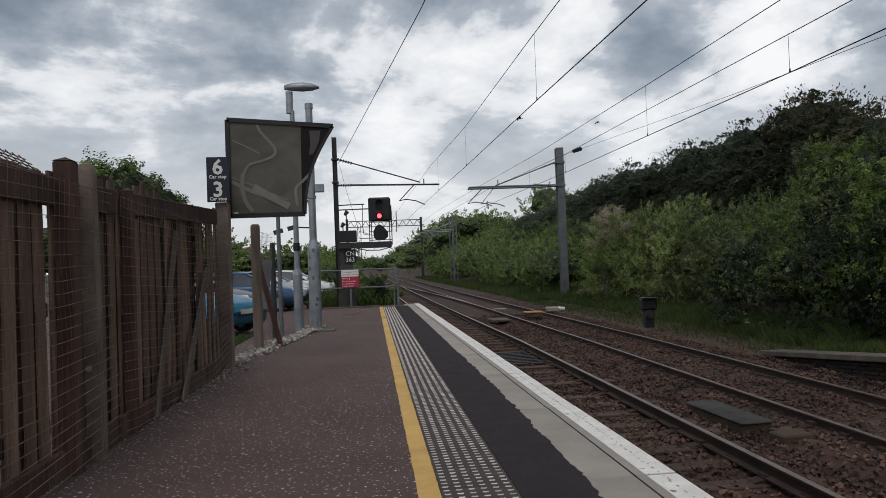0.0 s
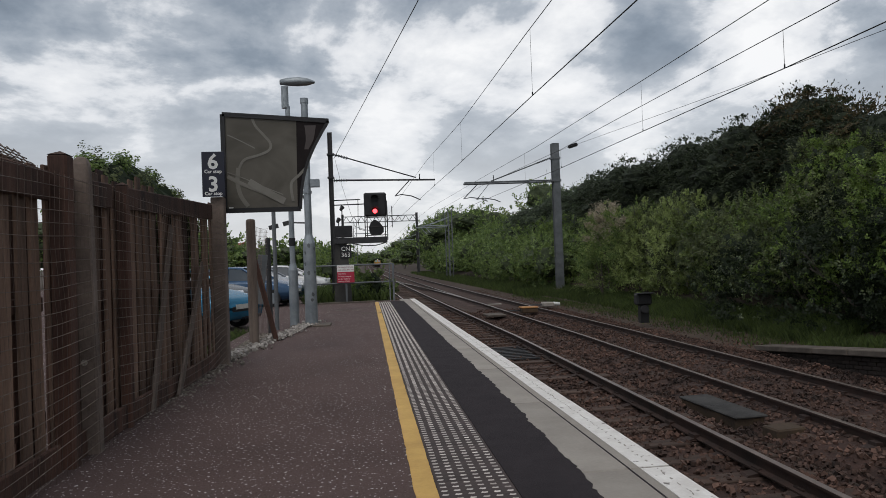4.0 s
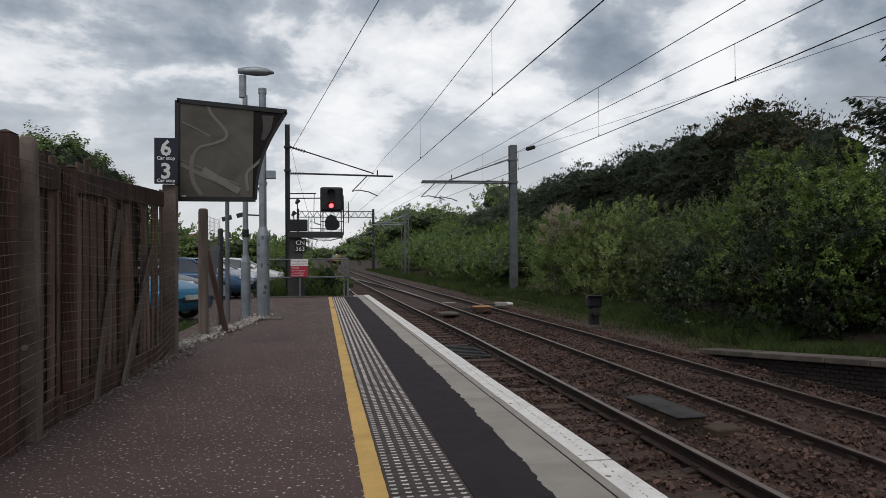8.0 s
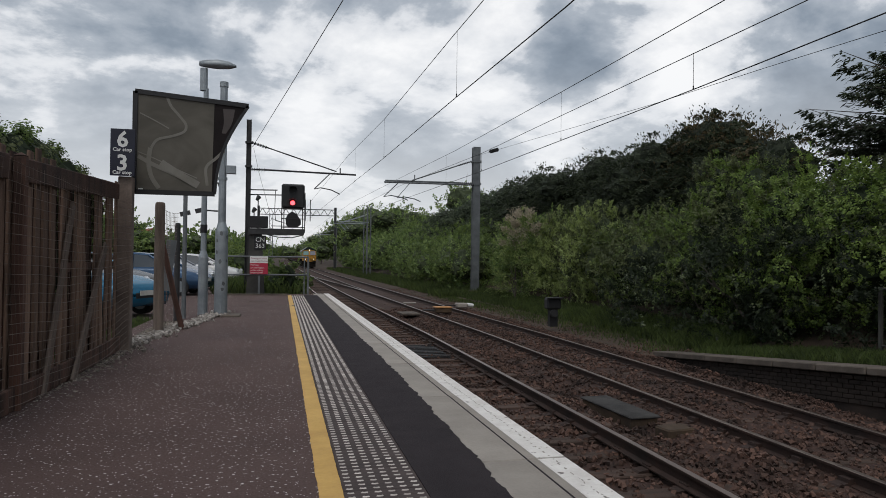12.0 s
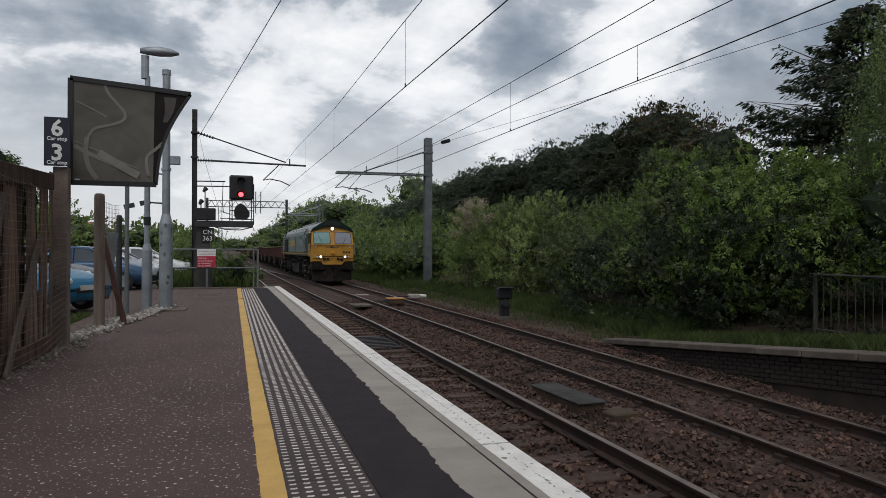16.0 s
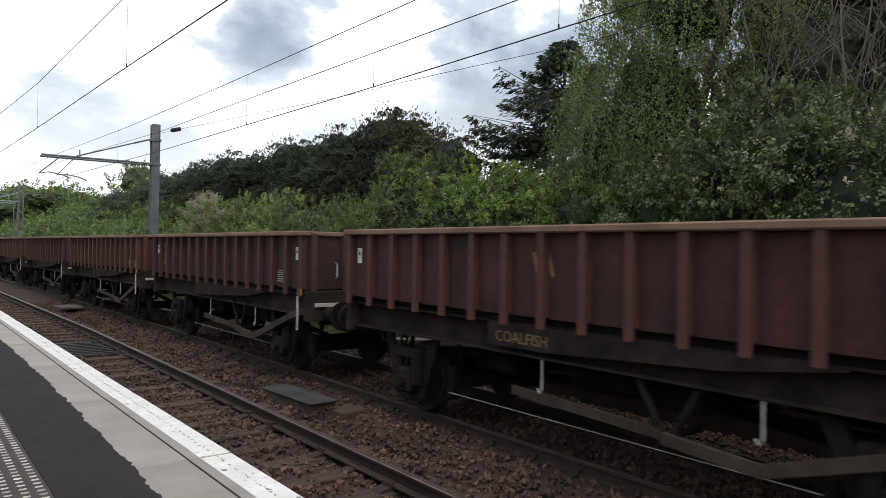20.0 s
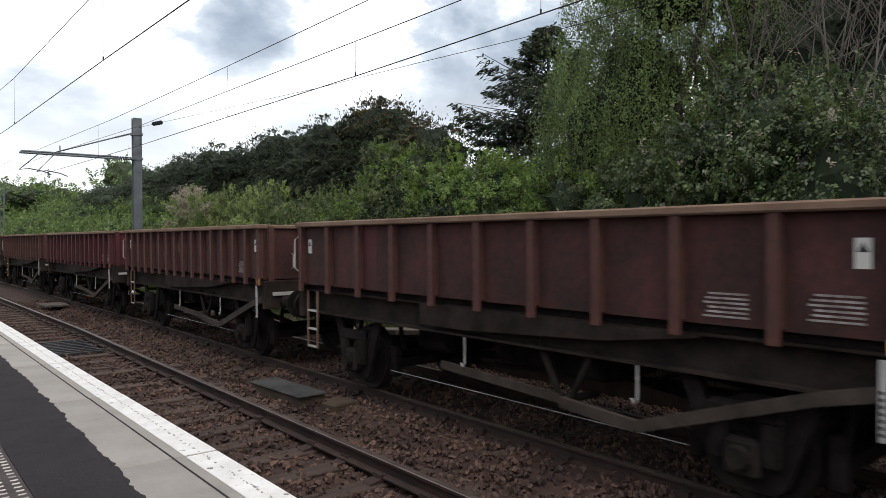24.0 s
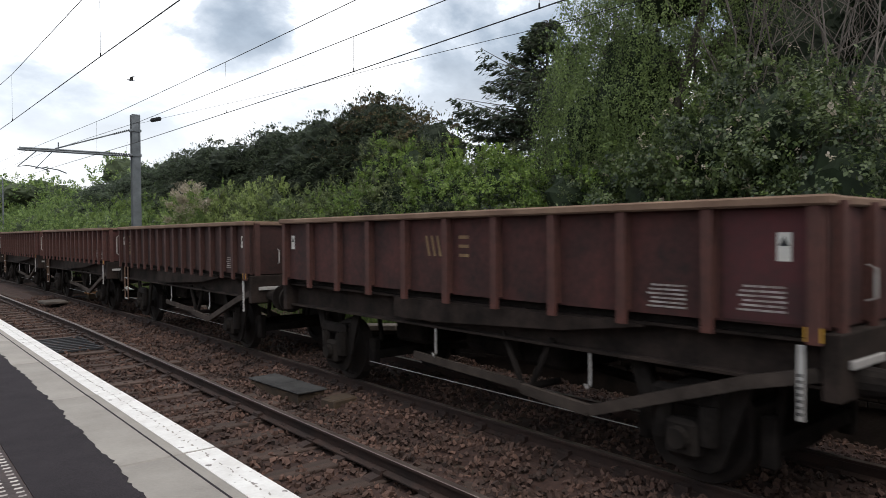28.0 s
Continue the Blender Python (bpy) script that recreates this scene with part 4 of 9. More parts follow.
for k in range(8):
    a = patch_r.uniform(3.6, 5.8)
    z = patch_r.uniform(0.5, 1.8)
    ge = Geo()
    n = 7
    ge.add([(0.1415 * math.cos(a + 0.25 * math.cos(2 * math.pi * i / n) * patch_r.uniform(0.6, 1.2)), 0.1415 * math.sin(a + 0.25 * math.cos(2 * math.pi * i / n)), z + 0.05 * math.sin(2 * math.pi * i / n) * patch_r.uniform(0.6, 1.3)) for i in range(n)], [tuple(range(n))])
    part("flaked_patch", ge, MAST_GREY, pole)

# ---- the platform's end fence, its notices and the signal ----
endf = empty("platform_end_fence", pose(0, 25.9, pz(26)), "two-rail grey tubular fence closing the platform end", "fence")
for x in (-2.1, -0.85, 0.9):
    part("fence_upright", Geo().box(x - 0.035, x + 0.035, -0.035, 0.035, -0.05, 1.4, bev=0.006), MAST_GREY, endf)
part("fence_stile", Geo().box(0.74, 0.78, -0.02, 0.02, -0.05, 1.36), MAST_GREY, endf)
for z in (0.72, 1.38):
    part("fence_bar", Geo().cyl((-2.1, 0, z), (0.9, 0, z), 0.03, n=10), MAST_GREY, endf)
kerb = Geo().box(-2.2, 0.2, -0.12, 0.0, -0.03, 0.06, bev=0.01)
tagged(part("end_kerb", kerb, KERB, None, at=pose(0, 25.3, pz(25.3))), "low concrete kerb at the platform end", "kerb")

notice = empty("warning_notice", pose(-0.86, 25.82, 0.56), "white and red trespass notice fixed to the end fence", "sign")
part("red_panel", Geo().box(-0.315, 0.315, -0.01, 0.01, 0, 0.40), SIGN_RED, notice)
part("white_panel", Geo().box(-0.315, 0.315, -0.01, 0.01, 0.403, 0.65), WHITE, notice)
INK = material("red_ink", (0.25, 0.02, 0.04), (0.2, 0.02, 0.03), rough=0.6, bump=0)
for words, size, z, m in (("Passengers must", 0.085, 0.55, INK), ("not cross the line", 0.085, 0.45, INK), ("Warning", 0.08, 0.31, WHITE), ("Do not trespass", 0.075, 0.21, WHITE), ("on the Railway", 0.075, 0.12, WHITE), ("Penalty £1000", 0.075, 0.03, WHITE)):
    part("lettering", text_mesh("lettering", words, size, m), None, notice, at=pose(-0.29, -0.0115, z, 90, 0, 0))

sig = empty("railway_signal", pose(0, 26.45, 0), "black colour-light signal showing red, on a caged bracket post", "signal")
ge = Geo()
ge.prism([(-1.32, -0.2), (-0.66, -0.2), (-0.72, 0.9), (-0.8, 2.1), (-1.22, 2.1), (-1.28, 0.9)], "y", -0.1, 0.12)
part("signal_post", ge, GREY_DARK, sig)
ge = Geo().box(-1.28, 0.74, -0.22, 0.3, 2.02, 2.1)
ge.box(-1.28, 0.74, -0.24, -0.2, 2.02, 2.24)
part("bracket_beam", ge, DARK_STEEL, sig)
head = part("signal_head", Geo().box(-0.1, 0.75, -0.12, 0.12, 3.02, 3.93, bev=0.06), BLACK, sig, "black signal head")
for z, m, nm in ((3.22, LENS_RED, "red_lens"), (3.68, BLACK, "dark_lens")):
    part(nm, Geo().cyl((0.31, -0.13, z), (0.31, -0.145, z), 0.085 if m is LENS_RED else 0.11, n=20), m, head, "lit red lens" if m is LENS_RED else "")
    hood_g = Geo()
    n = 12
    for i in range(n + 1):
        a = math.pi * i / n
        hood_g.v += [(0.31 + 0.15 * math.cos(a), -0.12, z + 0.15 * math.sin(a)), (0.31 + 0.14 * math.cos(a), -0.42, z + 0.12 * math.sin(a) + 0.02)]
    for i in range(n):
        hood_g.f.append((2 * i, 2 * i + 1, 2 * i + 3, 2 * i + 2)); hood_g.m.append(0)
    part("lens_hood", hood_g, BLACK, head)
low = Geo()
low.prism([(0.08, 2.42), (0.16, 2.3), (0.48, 2.3), (0.62, 2.42), (0.62, 2.58), (0.45, 2.82), (0.3, 2.9), (0.14, 2.8), (0.06, 2.62)], "y", -0.12, 0.12)
part("lower_signal", low, BLACK, sig, "small rounded black subsidiary signal")
for x in (-0.08, 0.0, 0.68, 0.76):
    part("cage_upright", Geo().cyl((x, -0.2, 2.1), (x, -0.2, 3.05 if x < 0.7 else 3.6), 0.018, n=6), BLACK, sig)
for z in (2.3, 2.62, 2.98):
    part("cage_bar", Geo().cyl((-0.1, -0.2, z), (0.78, -0.2, z), 0.016, n=6), BLACK, sig)
for z in (3.52, 3.70):
    part("stay", Geo().cyl((-1.3, 0.3, z), (-0.1 if z < 3.6 else -0.25, 0.1, z), 0.022, n=6), BLACK, sig)
part("stay_upright", Geo().tube([(-0.32, 0.1, 3.7), (-0.34, 0.0, 2.9), (-0.3, 0, 2.55), (-0.1, -0.1, 2.5)], 0.014), BLACK, sig)
part("relay_box", Geo().box(-1.25, -0.57, -0.3, 0.1, 2.26, 2.69, bev=0.02), BLACK, sig, "black equipment box")
for x, z in ((-1.08, 2.85), (-0.94, 3.3)):
    part("lamp_stalk", Geo().cyl((x, 0, 2.69), (x, 0, z), 0.02, n=6), BLACK, sig)
    part("lamp_cup", Geo().cyl((x - 0.05, -0.05, z), (x + 0.03, 0.03, z + 0.12), 0.05, 0.09, 8), BLACK, sig)
plate = part("identity_plate", Geo().box(-1.06, -0.63, -0.14, -0.12, 1.46, 1.98), BLACK, sig, "black signal number plate")
for words, z in (("CN", 1.75), ("363", 1.52)):
    part("lettering", text_mesh("lettering", words, 0.23, WHITE, "CENTER"), None, plate, at=pose(-0.845, -0.1415, z, 90, 0, 0))
part("sagging_cable", Geo().tube([(-0.6, 0, 2.02), (-0.2, 0, 1.93), (0.3, 0, 1.92), (0.7, 0, 2.02)], 0.02), BLACK, sig)

camp = empty("camera_mast", pose(-3.6, 42, -0.3), "slim mast with a hooked lamp and two cameras", "mast")
part("mast_pole", Geo().cyl((0, 0, 0), (0, 0, 5.3), 0.06, n=8), DARK_STEEL, camp)
part("lamp_hook", Geo().tube([(0, 0, 5.3), (-0.15, 0, 5.75), (-0.5, 0, 5.8), (-0.65, 0, 5.5)], 0.05, 6), DARK_STEEL, camp)
part("camera_arm", Geo().tube([(0, 0, 4.1), (-1.0, 0, 4.15)], 0.05, 6), DARK_STEEL, camp)
for x in (-0.85, 0.0):
    part("camera_housing", Geo().box(x - 0.35, x + 0.2, -0.12, 0.12, 4.15, 4.4, m=pose(0, 0, 0, 0, -14, 0)), DARK_STEEL, camp)

# ---- overhead line ----


def rod(ge, p, q, r, n=8):
    return ge.cyl(p, q, r, r, n)


def insulator(p, q, r=0.07, k=6):
    ge = Geo()
    p, q = Vector(p), Vector(q)
    for i in range(k):
        a, b = p.lerp(q, (i + 0.1) / k), p.lerp(q, (i + 0.6) / k)
        ge.cyl(a, b, r, r * 0.55, 10)
    ge.cyl(p, q, r * 0.3, n=6)
    return ge


left_mast = empty("overhead_line_mast", pose(-1.33, 27.0, -0.3), "dark steel mast with a single cantilever over the near track", "mast", group="overhead line masts")
ge = Geo()
ge.prism([(-0.09, -0.09), (-0.075, -0.09), (-0.075, -0.01), (0.075, -0.01), (0.075, -0.09), (0.09, -0.09), (0.09, 0.09), (0.075, 0.09), (0.075, 0.01), (-0.075, 0.01), (-0.075, 0.09), (-0.09, 0.09)], "z", 0, 6.68)
part("mast_column", ge, DARK_STEEL, left_mast)
part("cantilever_tube", rod(Geo(), (0.6, 0, 4.80), (4.05, 0, 4.74), 0.035), DARK_STEEL, left_mast)
part("insulator", insulator((0.1, 0, 4.80), (0.65, 0, 4.80)), DARK_STEEL, left_mast)
part("tie_rod", rod(Geo(), (0.65, 0, 5.66), (3.3, 0, 4.84), 0.024), DARK_STEEL, left_mast)
part("insulator", insulator((0.1, 0, 5.82), (0.7, 0, 5.64)), DARK_STEEL, left_mast)
part("steady_arm", Geo().tube([(3.05, 0, 4.75), (2.45, 0, 4.13), (2.7, 0, 4.19), (3.1, 0, 4.12), (3.45, 0, 3.96)], 0.022, 6), DARK_STEEL, left_mast)
part("wire_clamp", Geo().box(3.42, 3.46, -0.03, 0.03, 4.72, 4.98), DARK_STEEL, left_mast)
for z in (5.5, 4.6):
    part("mast_band", Geo().box(-0.13, 0.13, -0.12, 0.12, z + 0.28, z + 0.34), DARK_STEEL, left_mast)

right_mast = empty("overhead_line_mast", pose(10.85, 38.5, -0.75), "grey steel mast with twin cantilevers over the far track", "mast", group="overhead line masts")
ge = Geo()
ge.prism([(-0.21, -0.17), (0.22, -0.17), (0.22, 0.17), (-0.21, 0.17), (-0.21, 0.15), (0.02, 0.15), (0.02, -0.15), (-0.21, -0.15)], "z", 0, 8.45)
part("mast_column", ge, MAST_GREY, right_mast)
part("mast_foot", Geo().box(-0.35, 0.35, -0.35, 0.35, -0.2, 0.15, bev=0.03), KERB, right_mast)
for k, (dy, z, tip) in enumerate(((-0.3, 6.22, -5.4), (0.35, 6.38, -5.25))):
    part("cantilever_tube", rod(Geo(), (-0.9, dy, z), (tip, dy, z - 0.02), 0.05), MAST_GREY, right_mast)
    part("insulator", insulator((-0.2, dy, z), (-1.3, dy, z), 0.065, 9), DARK_STEEL, right_mast)
    x0 = -4.6 + 0.85 * k
    part("steady_arm", Geo().tube([(x0 - 0.02, dy, z - 0.05), (x0 - 0.82, dy, 5.38), (x0 - 0.4, dy, 5.46), (x0 + 0.2, dy, 5.36), (x0 + 0.55, dy, 5.22)], 0.03, 6), MAST_GREY, right_mast)
part("tie_rod", rod(Geo(), (-0.9, 0.35, 7.42), (-3.7, 0.35, 6.42), 0.035), MAST_GREY, right_mast)
part("insulator", insulator((-0.2, 0.35, 7.66), (-1.0, 0.35, 7.38), 0.065, 8), DARK_STEEL, right_mast)
part("wire_post", Geo().cyl((-3.55, 0.35, 6.4), (-3.55, 0.35, 6.75), 0.03), MAST_GREY, right_mast)
for z in (6.3, 7.6):
    part("mast_band", Geo().box(-0.26, 0.26, -0.22, 0.22, z - 0.06, z + 0.06), MAST_GREY, right_mast)


def spans(name, pts, r, label, category="overhead wire"):
    out = []
    for p, q in zip(pts[:-1], pts[1:]):
        n = 4
        for i in range(n):
            out.append(tuple(Vector(p).lerp(Vector(q), i / n)))
    out.append(pts[-1])
    ge = Geo().tube(out, r, 6)
    return tagged(part(name, ge, CABLE), label, category, group="overhead wires")


def wx(x, y):
    return x + bend(y)


def far_run(x, z):
    return [(wx(x, y), y, z) for y in (60, 90, 130, 180, 260, 360)]


spans("contact_wire", [(3.05, -40, 3.95), (3.05, 7.2, 4.07), (3.05, 12.3, 4.19), (3.05, 22, 4.38), (3.02, 31, 4.58)] + far_run(3.0, 4.6), 0.0085, "thick dark contact wire over the near track")
spans("catenary_wire", [(3.05, -40, 5.3), (3.05, 10.5, 5.36), (3.05, 12.6, 5.42), (3.05, 21.6, 5.6), (3.03, 34, 6.2)] + far_run(3.0, 6.0), 0.0075, "dark catenary wire over the near track")
spans("catenary_wire", [(6.35, -40, 4.95), (6.35, 8.6, 5.12), (6.35, 15.2, 5.19), (6.35, 25.4, 5.34), (6.35, 38.5, 5.72)] + far_run(6.35, 5.9), 0.0075, "dark catenary wire over the far track")
spans("catenary_wire", [(6.35, -40, 4.2), (6.35, 6.4, 4.5), (6.35, 16.8, 4.65), (6.35, 21.9, 4.71), (6.6, 38.5, 5.4)] + far_run(6.6, 5.4), 0.007, "dark catenary wire over the far track")
spans("contact_wire", [(6.35, -40, 3.75), (6.35, 5.6, 3.95), (6.35, 9.8, 3.97), (6.35, 15.2, 4.04), (6.35, 22, 4.12), (6.35, 38.5, 4.45)] + far_run(6.35, 4.5), 0.0085, "thick dark contact wire over the far track")
spans("feeder_wire", [(11.0, -30, 4.9), (11.0, 9.1, 5.53), (11.0, 14, 5.8), (11.0, 19.2, 6.04), (11.0, 35.2, 7.04), (10.9, 38.4, 7.2)], 0.007, "thin feeder wire running to the grey mast")
spans("anchor_wire", [(-1.2, 27.0, 5.35), (0.05, 20, 5.95), (1.03, 12.6, 6.0), (1.9, 5, 6.15), (3.0, -30, 6.3)], 0.0095, "dark anchor wire rising from the mast")
spans("jumper_wire", [(-1.15, 27.0, 5.3), (-0.95, 26.9, 4.4), (-0.45, 26.7, 2.6)], 0.006, "thin hanging jumper wire beside the mast")
ge = insulator((10.99, 34.9, 7.02), (10.95, 36.2, 7.1), 0.11, 4)
tagged(part("line_insulator", ge, BLACK), "stubby black insulator in the feeder wire", "insulator")


def dropper(x, y, z0, z1):
    ge = Geo().cyl((x, y, z0), (x, y, z1), 0.0035, n=4)
    ge.cyl((x, y, z0), (x, y, z0 + 0.06), 0.012, n=5)
    tagged(part("dropper", ge, CABLE), "thin dropper between contact and catenary wires", "dropper", group="droppers")


for x, y, z0, z1 in ((3.05, 12.25, 4.19, 5.4), (3.05, 21.6, 4.37, 5.6), (3.04, 30.5, 4.58, 6.03), (6.35, 15.2, 4.04, 5.19), (6.35, 21.9, 4.12, 4.71), (6.35, 27, 4.2, 5.38), (6.35, 5.65, 3.95, 5.08), (6.35, 9.8, 3.97, 4.56)):
    dropper(x, y, z0, z1)


def far_mast(x, y, h, reach):
    m = empty("overhead_line_mast", pose(x, y, -1.0), "distant grey lattice mast with cantilevers", "mast", group="overhead line masts")
    ge = Geo()
    for dx in (-0.22, 0.22):
        for dy in (-0.22, 0.22):
            ge.box(dx - 0.035, dx + 0.035, dy - 0.035, dy + 0.035, 0, h)
    part("lattice_mast", ge, MAST_GREY, m)
    z = 0.3
    la = Geo()
    s = 1
    while z < h - 0.7:
        la.cyl((-0.22 * s, -0.22, z), (0.22 * s, -0.22, z + 0.65), 0.02, n=4)
        la.cyl((-0.22, -0.22 * s, z), (-0.22, 0.22 * s, z + 0.65), 0.02, n=4)
        z += 0.65
        s = -s
    part("lattice", la, MAST_GREY, m)
    part("cantilever_tube", Geo().cyl((0, 0, 6.3), (reach, 0, 6.3), 0.06, n=6), GALV, m)
    part("tie_rod", Geo().cyl((0, 0, 7.3), (reach * 0.8, 0, 6.35), 0.04, n=6), GALV, m)
    part("steady_arm", Geo().cyl((reach * 0.85, 0, 6.3), (reach * 0.65, 0, 5.5), 0.05, n=6), GALV, m)


far_mast(9.3 + 0.4, 80, 8.2, -3.6)
far_mast(9.8, 84, 8.0, -3.8)
far_mast(9.4, 128, 8.0, -3.8)
far_mast(-1.6, 95, 8.0, 3.6)
far_mast(-2.2, 140, 8.0, 3.6)

gantry = empty("overhead_gantry", pose(0, 118, -1.0), "distant lattice gantry spanning the tracks", "gantry")
for x in (-4.0, 8.6):
    part("gantry_leg", Geo().box(x - 0.2, x + 0.2, -0.2, 0.2, 0, 10.6), DARK_STEEL, gantry)
for z in (9.2, 10.2):
    part("chord", Geo().box(-4.0, 8.6, -0.06, 0.06, z - 0.06, z + 0.06), DARK_STEEL, gantry)
x, s = -4.0, 1
while x < 8.5:
    part("diagonal", Geo().cyl((x, 0, 9.2 if s > 0 else 10.2), (x + 0.63, 0, 10.2 if s > 0 else 9.2), 0.05, n=5), DARK_STEEL, gantry)
    x += 0.63
    s = -s
for x in (3.6, 4.4):
    part("drop_post", Geo().box(x - 0.07, x + 0.07, -0.07, 0.07, 8.2, 11.8), DARK_STEEL, gantry)

# ---- plants ----


def unit(v):
    return v / np.linalg.norm(v, axis=-1, keepdims=True)


def leaf_cloud(blobs, count, size, seed, spiky=False, fill=0.35, up=0.3, low=None, main=None):
    """Leaves in clumps and on shoots over a group of ellipsoids (x, y, z, rx, ry, rz): quads of four corners."""
    r = np.random.RandomState(seed)
    b = np.array(blobs, float)
    area = b[:, 3] * b[:, 4] + b[:, 4] * b[:, 5] + b[:, 3] * b[:, 5]
    share = area / area.sum()
    # clumps over the surface of each ellipsoid
    nc = np.maximum(10, (area * (7 if not spiky else 6)).astype(int))
    who = np.repeat(np.arange(len(b)), nc)
    d = unit(r.normal(size=(len(who), 3)))
    rad = 1 - fill * r.uniform(0, 1, len(who)) ** 1.6 + r.uniform(-0.05, 0.12, len(who))
    lump = np.array([noise.noise((p[0] * 2.2 + k * 3.1, p[1] * 2.2, p[2] * 2.2)) for p, k in zip(d, who)])
    centre = b[who, :3] + d * b[who, 3:] * (rad * (1 + 0.22 * lump))[:, None]
    nrm_c = unit(d / b[who, 3:])
    rc = np.minimum.reduce([b[who, 3], b[who, 4], b[who, 5]]) * r.uniform(0.16, 0.34, len(who)) + 0.05
    n1 = int(count * (main or (0.5 if spiky else 0.72)))
    k = r.randint(0, len(who), n1)
    o = unit(r.normal(size=(n1, 3))) * (r.uniform(0, 1, n1) ** 0.4)[:, None]
    if not spiky:
        # six leaves share a sprig
        lead = (np.arange(n1) // 6) * 6
        k, o = k[lead], o[lead]
    c = centre[k] + o * (rc[k] * 1.0)[:, None] * np.array([1.1, 1.1, 0.85])
    nrm = unit(unit(o + 1e-3) * 0.7 + nrm_c[k] * 0.5 + np.array([0, 0, 0.35]) + r.normal(scale=0.45, size=(n1, 3)))
    axis = unit(nrm_c[k] + np.array([0, 0, up])) + r.normal(scale=0.45, size=(n1, 3))
    if not spiky:
        stem = unit(unit(o + 1e-3) * 0.6 + nrm_c[k] * 0.6 + np.array([0, 0, 0.45]) + r.normal(scale=0.3, size=(n1, 3))[lead])
        ref = unit(np.cross(stem, r.normal(size=(n1, 3))[lead]))
        phi = (np.arange(n1) % 6) * 2.4 + r.normal(scale=0.25, size=n1)
        spoke = ref * np.cos(phi)[:, None] + np.cross(stem, ref) * np.sin(phi)[:, None]
        rise = 0.35 - 0.12 * (np.arange(n1) % 6)
        axis = spoke * 0.9 + stem * rise[:, None] + np.array([0, 0, -0.3])
        nrm = unit(stem + spoke * 0.25 + r.normal(scale=0.22, size=(n1, 3)))
        c = c + spoke * size * 0.12 - stem * (size * 0.22 * (np.arange(n1) % 6))[:, None]
    # shoots that stand out of the crown
    per = 22 if spiky else 9
    ns = max(1, (count - n1) // per)
    q = r.randint(0, len(who), ns)
    start = centre[q] + unit(r.normal(size=(ns, 3))) * rc[q][:, None] * 0.6
    way = unit(nrm_c[q] * (0.9 if spiky else 0.6) + np.array([0, 0, up + (0.0 if spiky else 0.5)]) + r.normal(scale=0.3, size=(ns, 3)))
    length = size * r.uniform(1.6, 4.2, ns) * (1.6 if spiky else 1.0)
    t = (np.arange(per) + 0.5) / per
    bend_down = np.array([0, 0, -1.0]) * (0.5 if spiky else 0.15)
    pos = start[:, None] + way[:, None] * (t * 1.0)[None, :, None] * length[:, None, None] + bend_down * (t ** (3 if spiky else 2))[None, :, None] * length[:, None, None]
    flank = unit(np.cross(way, r.normal(size=(ns, 3))))
    sign = np.where(np.arange(per) % 2, 1.0, -1.0)
    ax2 = way[:, None] * 0.75 + flank[:, None] * sign[None, :, None] * 0.75 + r.normal(scale=0.15, size=(ns, per, 3)) + bend_down * t[None, :, None]
    nr2 = np.cross(way, flank)[:, None] + r.normal(scale=0.3, size=(ns, per, 3))
    c = np.concatenate([c, pos.reshape(-1, 3)])
    axis = np.concatenate([axis, ax2.reshape(-1, 3)])
    nrm = unit(np.concatenate([nrm, nr2.reshape(-1, 3)]))
    n = len(c)
    axis = axis - (0 if spiky else 0.8) * nrm * np.sum(axis * nrm, axis=1)[:, None]
    axis = unit(axis)
    side = unit(np.cross(axis, nrm + 1e-3))
    s = size * r.uniform(0.5, 1.3, n)[:, None]
    wid = 0.36
    if spiky:
        # short side sprays that taper towards the tip of each shoot
        taper = np.concatenate([np.full(n1, 0.8), np.tile(0.8 - 0.5 * t, ns)])[:, None]
        s = s * taper
        wid = np.concatenate([np.full(n1, 0.26), np.full(ns * per, 0.13)])[:, None]
    p0 = c
    p1 = c + axis * s * 0.5 + side * s * wid + nrm * s * 0.1
    p2 = c + axis * s * (1.2 if spiky else 1.0)
    p3 = c + axis * s * 0.5 - side * s * wid + nrm * s * 0.1
    v = np.stack([p0, p1, p2, p3], 1)
    if low is not None:
        v = v[c[:, 2] > low]
    return v


def foliage(name, mats_counts, blobs, parent, seed, spiky=False, fill=0.35, up=0.3, low=None, label="", main=None):
    """One crown mesh; mats_counts: (material, count, leaf size)."""
    me = bpy.data.meshes.new(name)
    vs, ids = [], []
    for k, (m, n, size) in enumerate(mats_counts):
        v = leaf_cloud(blobs, n, size, seed + k, spiky, fill, up, low, main)
        vs.append(v)
        ids.append(np.full(len(v), k))
        me.materials.append(m)
    v = np.concatenate(vs)
    n = len(v)
    me.vertices.add(4 * n); me.vertices.foreach_set("co", v.reshape(-1).astype(np.float32))
    me.loops.add(4 * n); me.loops.foreach_set("vertex_index", np.arange(4 * n, dtype=np.int32))
    me.polygons.add(n)
    me.polygons.foreach_set("loop_start", np.arange(0, 4 * n, 4, dtype=np.int32))
    me.polygons.foreach_set("loop_total", np.full(n, 4, dtype=np.int32))
    me.polygons.foreach_set("material_index", np.concatenate(ids).astype(np.int32))
    me.update(calc_edges=True)
    ob = new(name, me)
    if parent is not None:
        ob.parent = parent
    if label:
        ob["label"] = label
    return ob


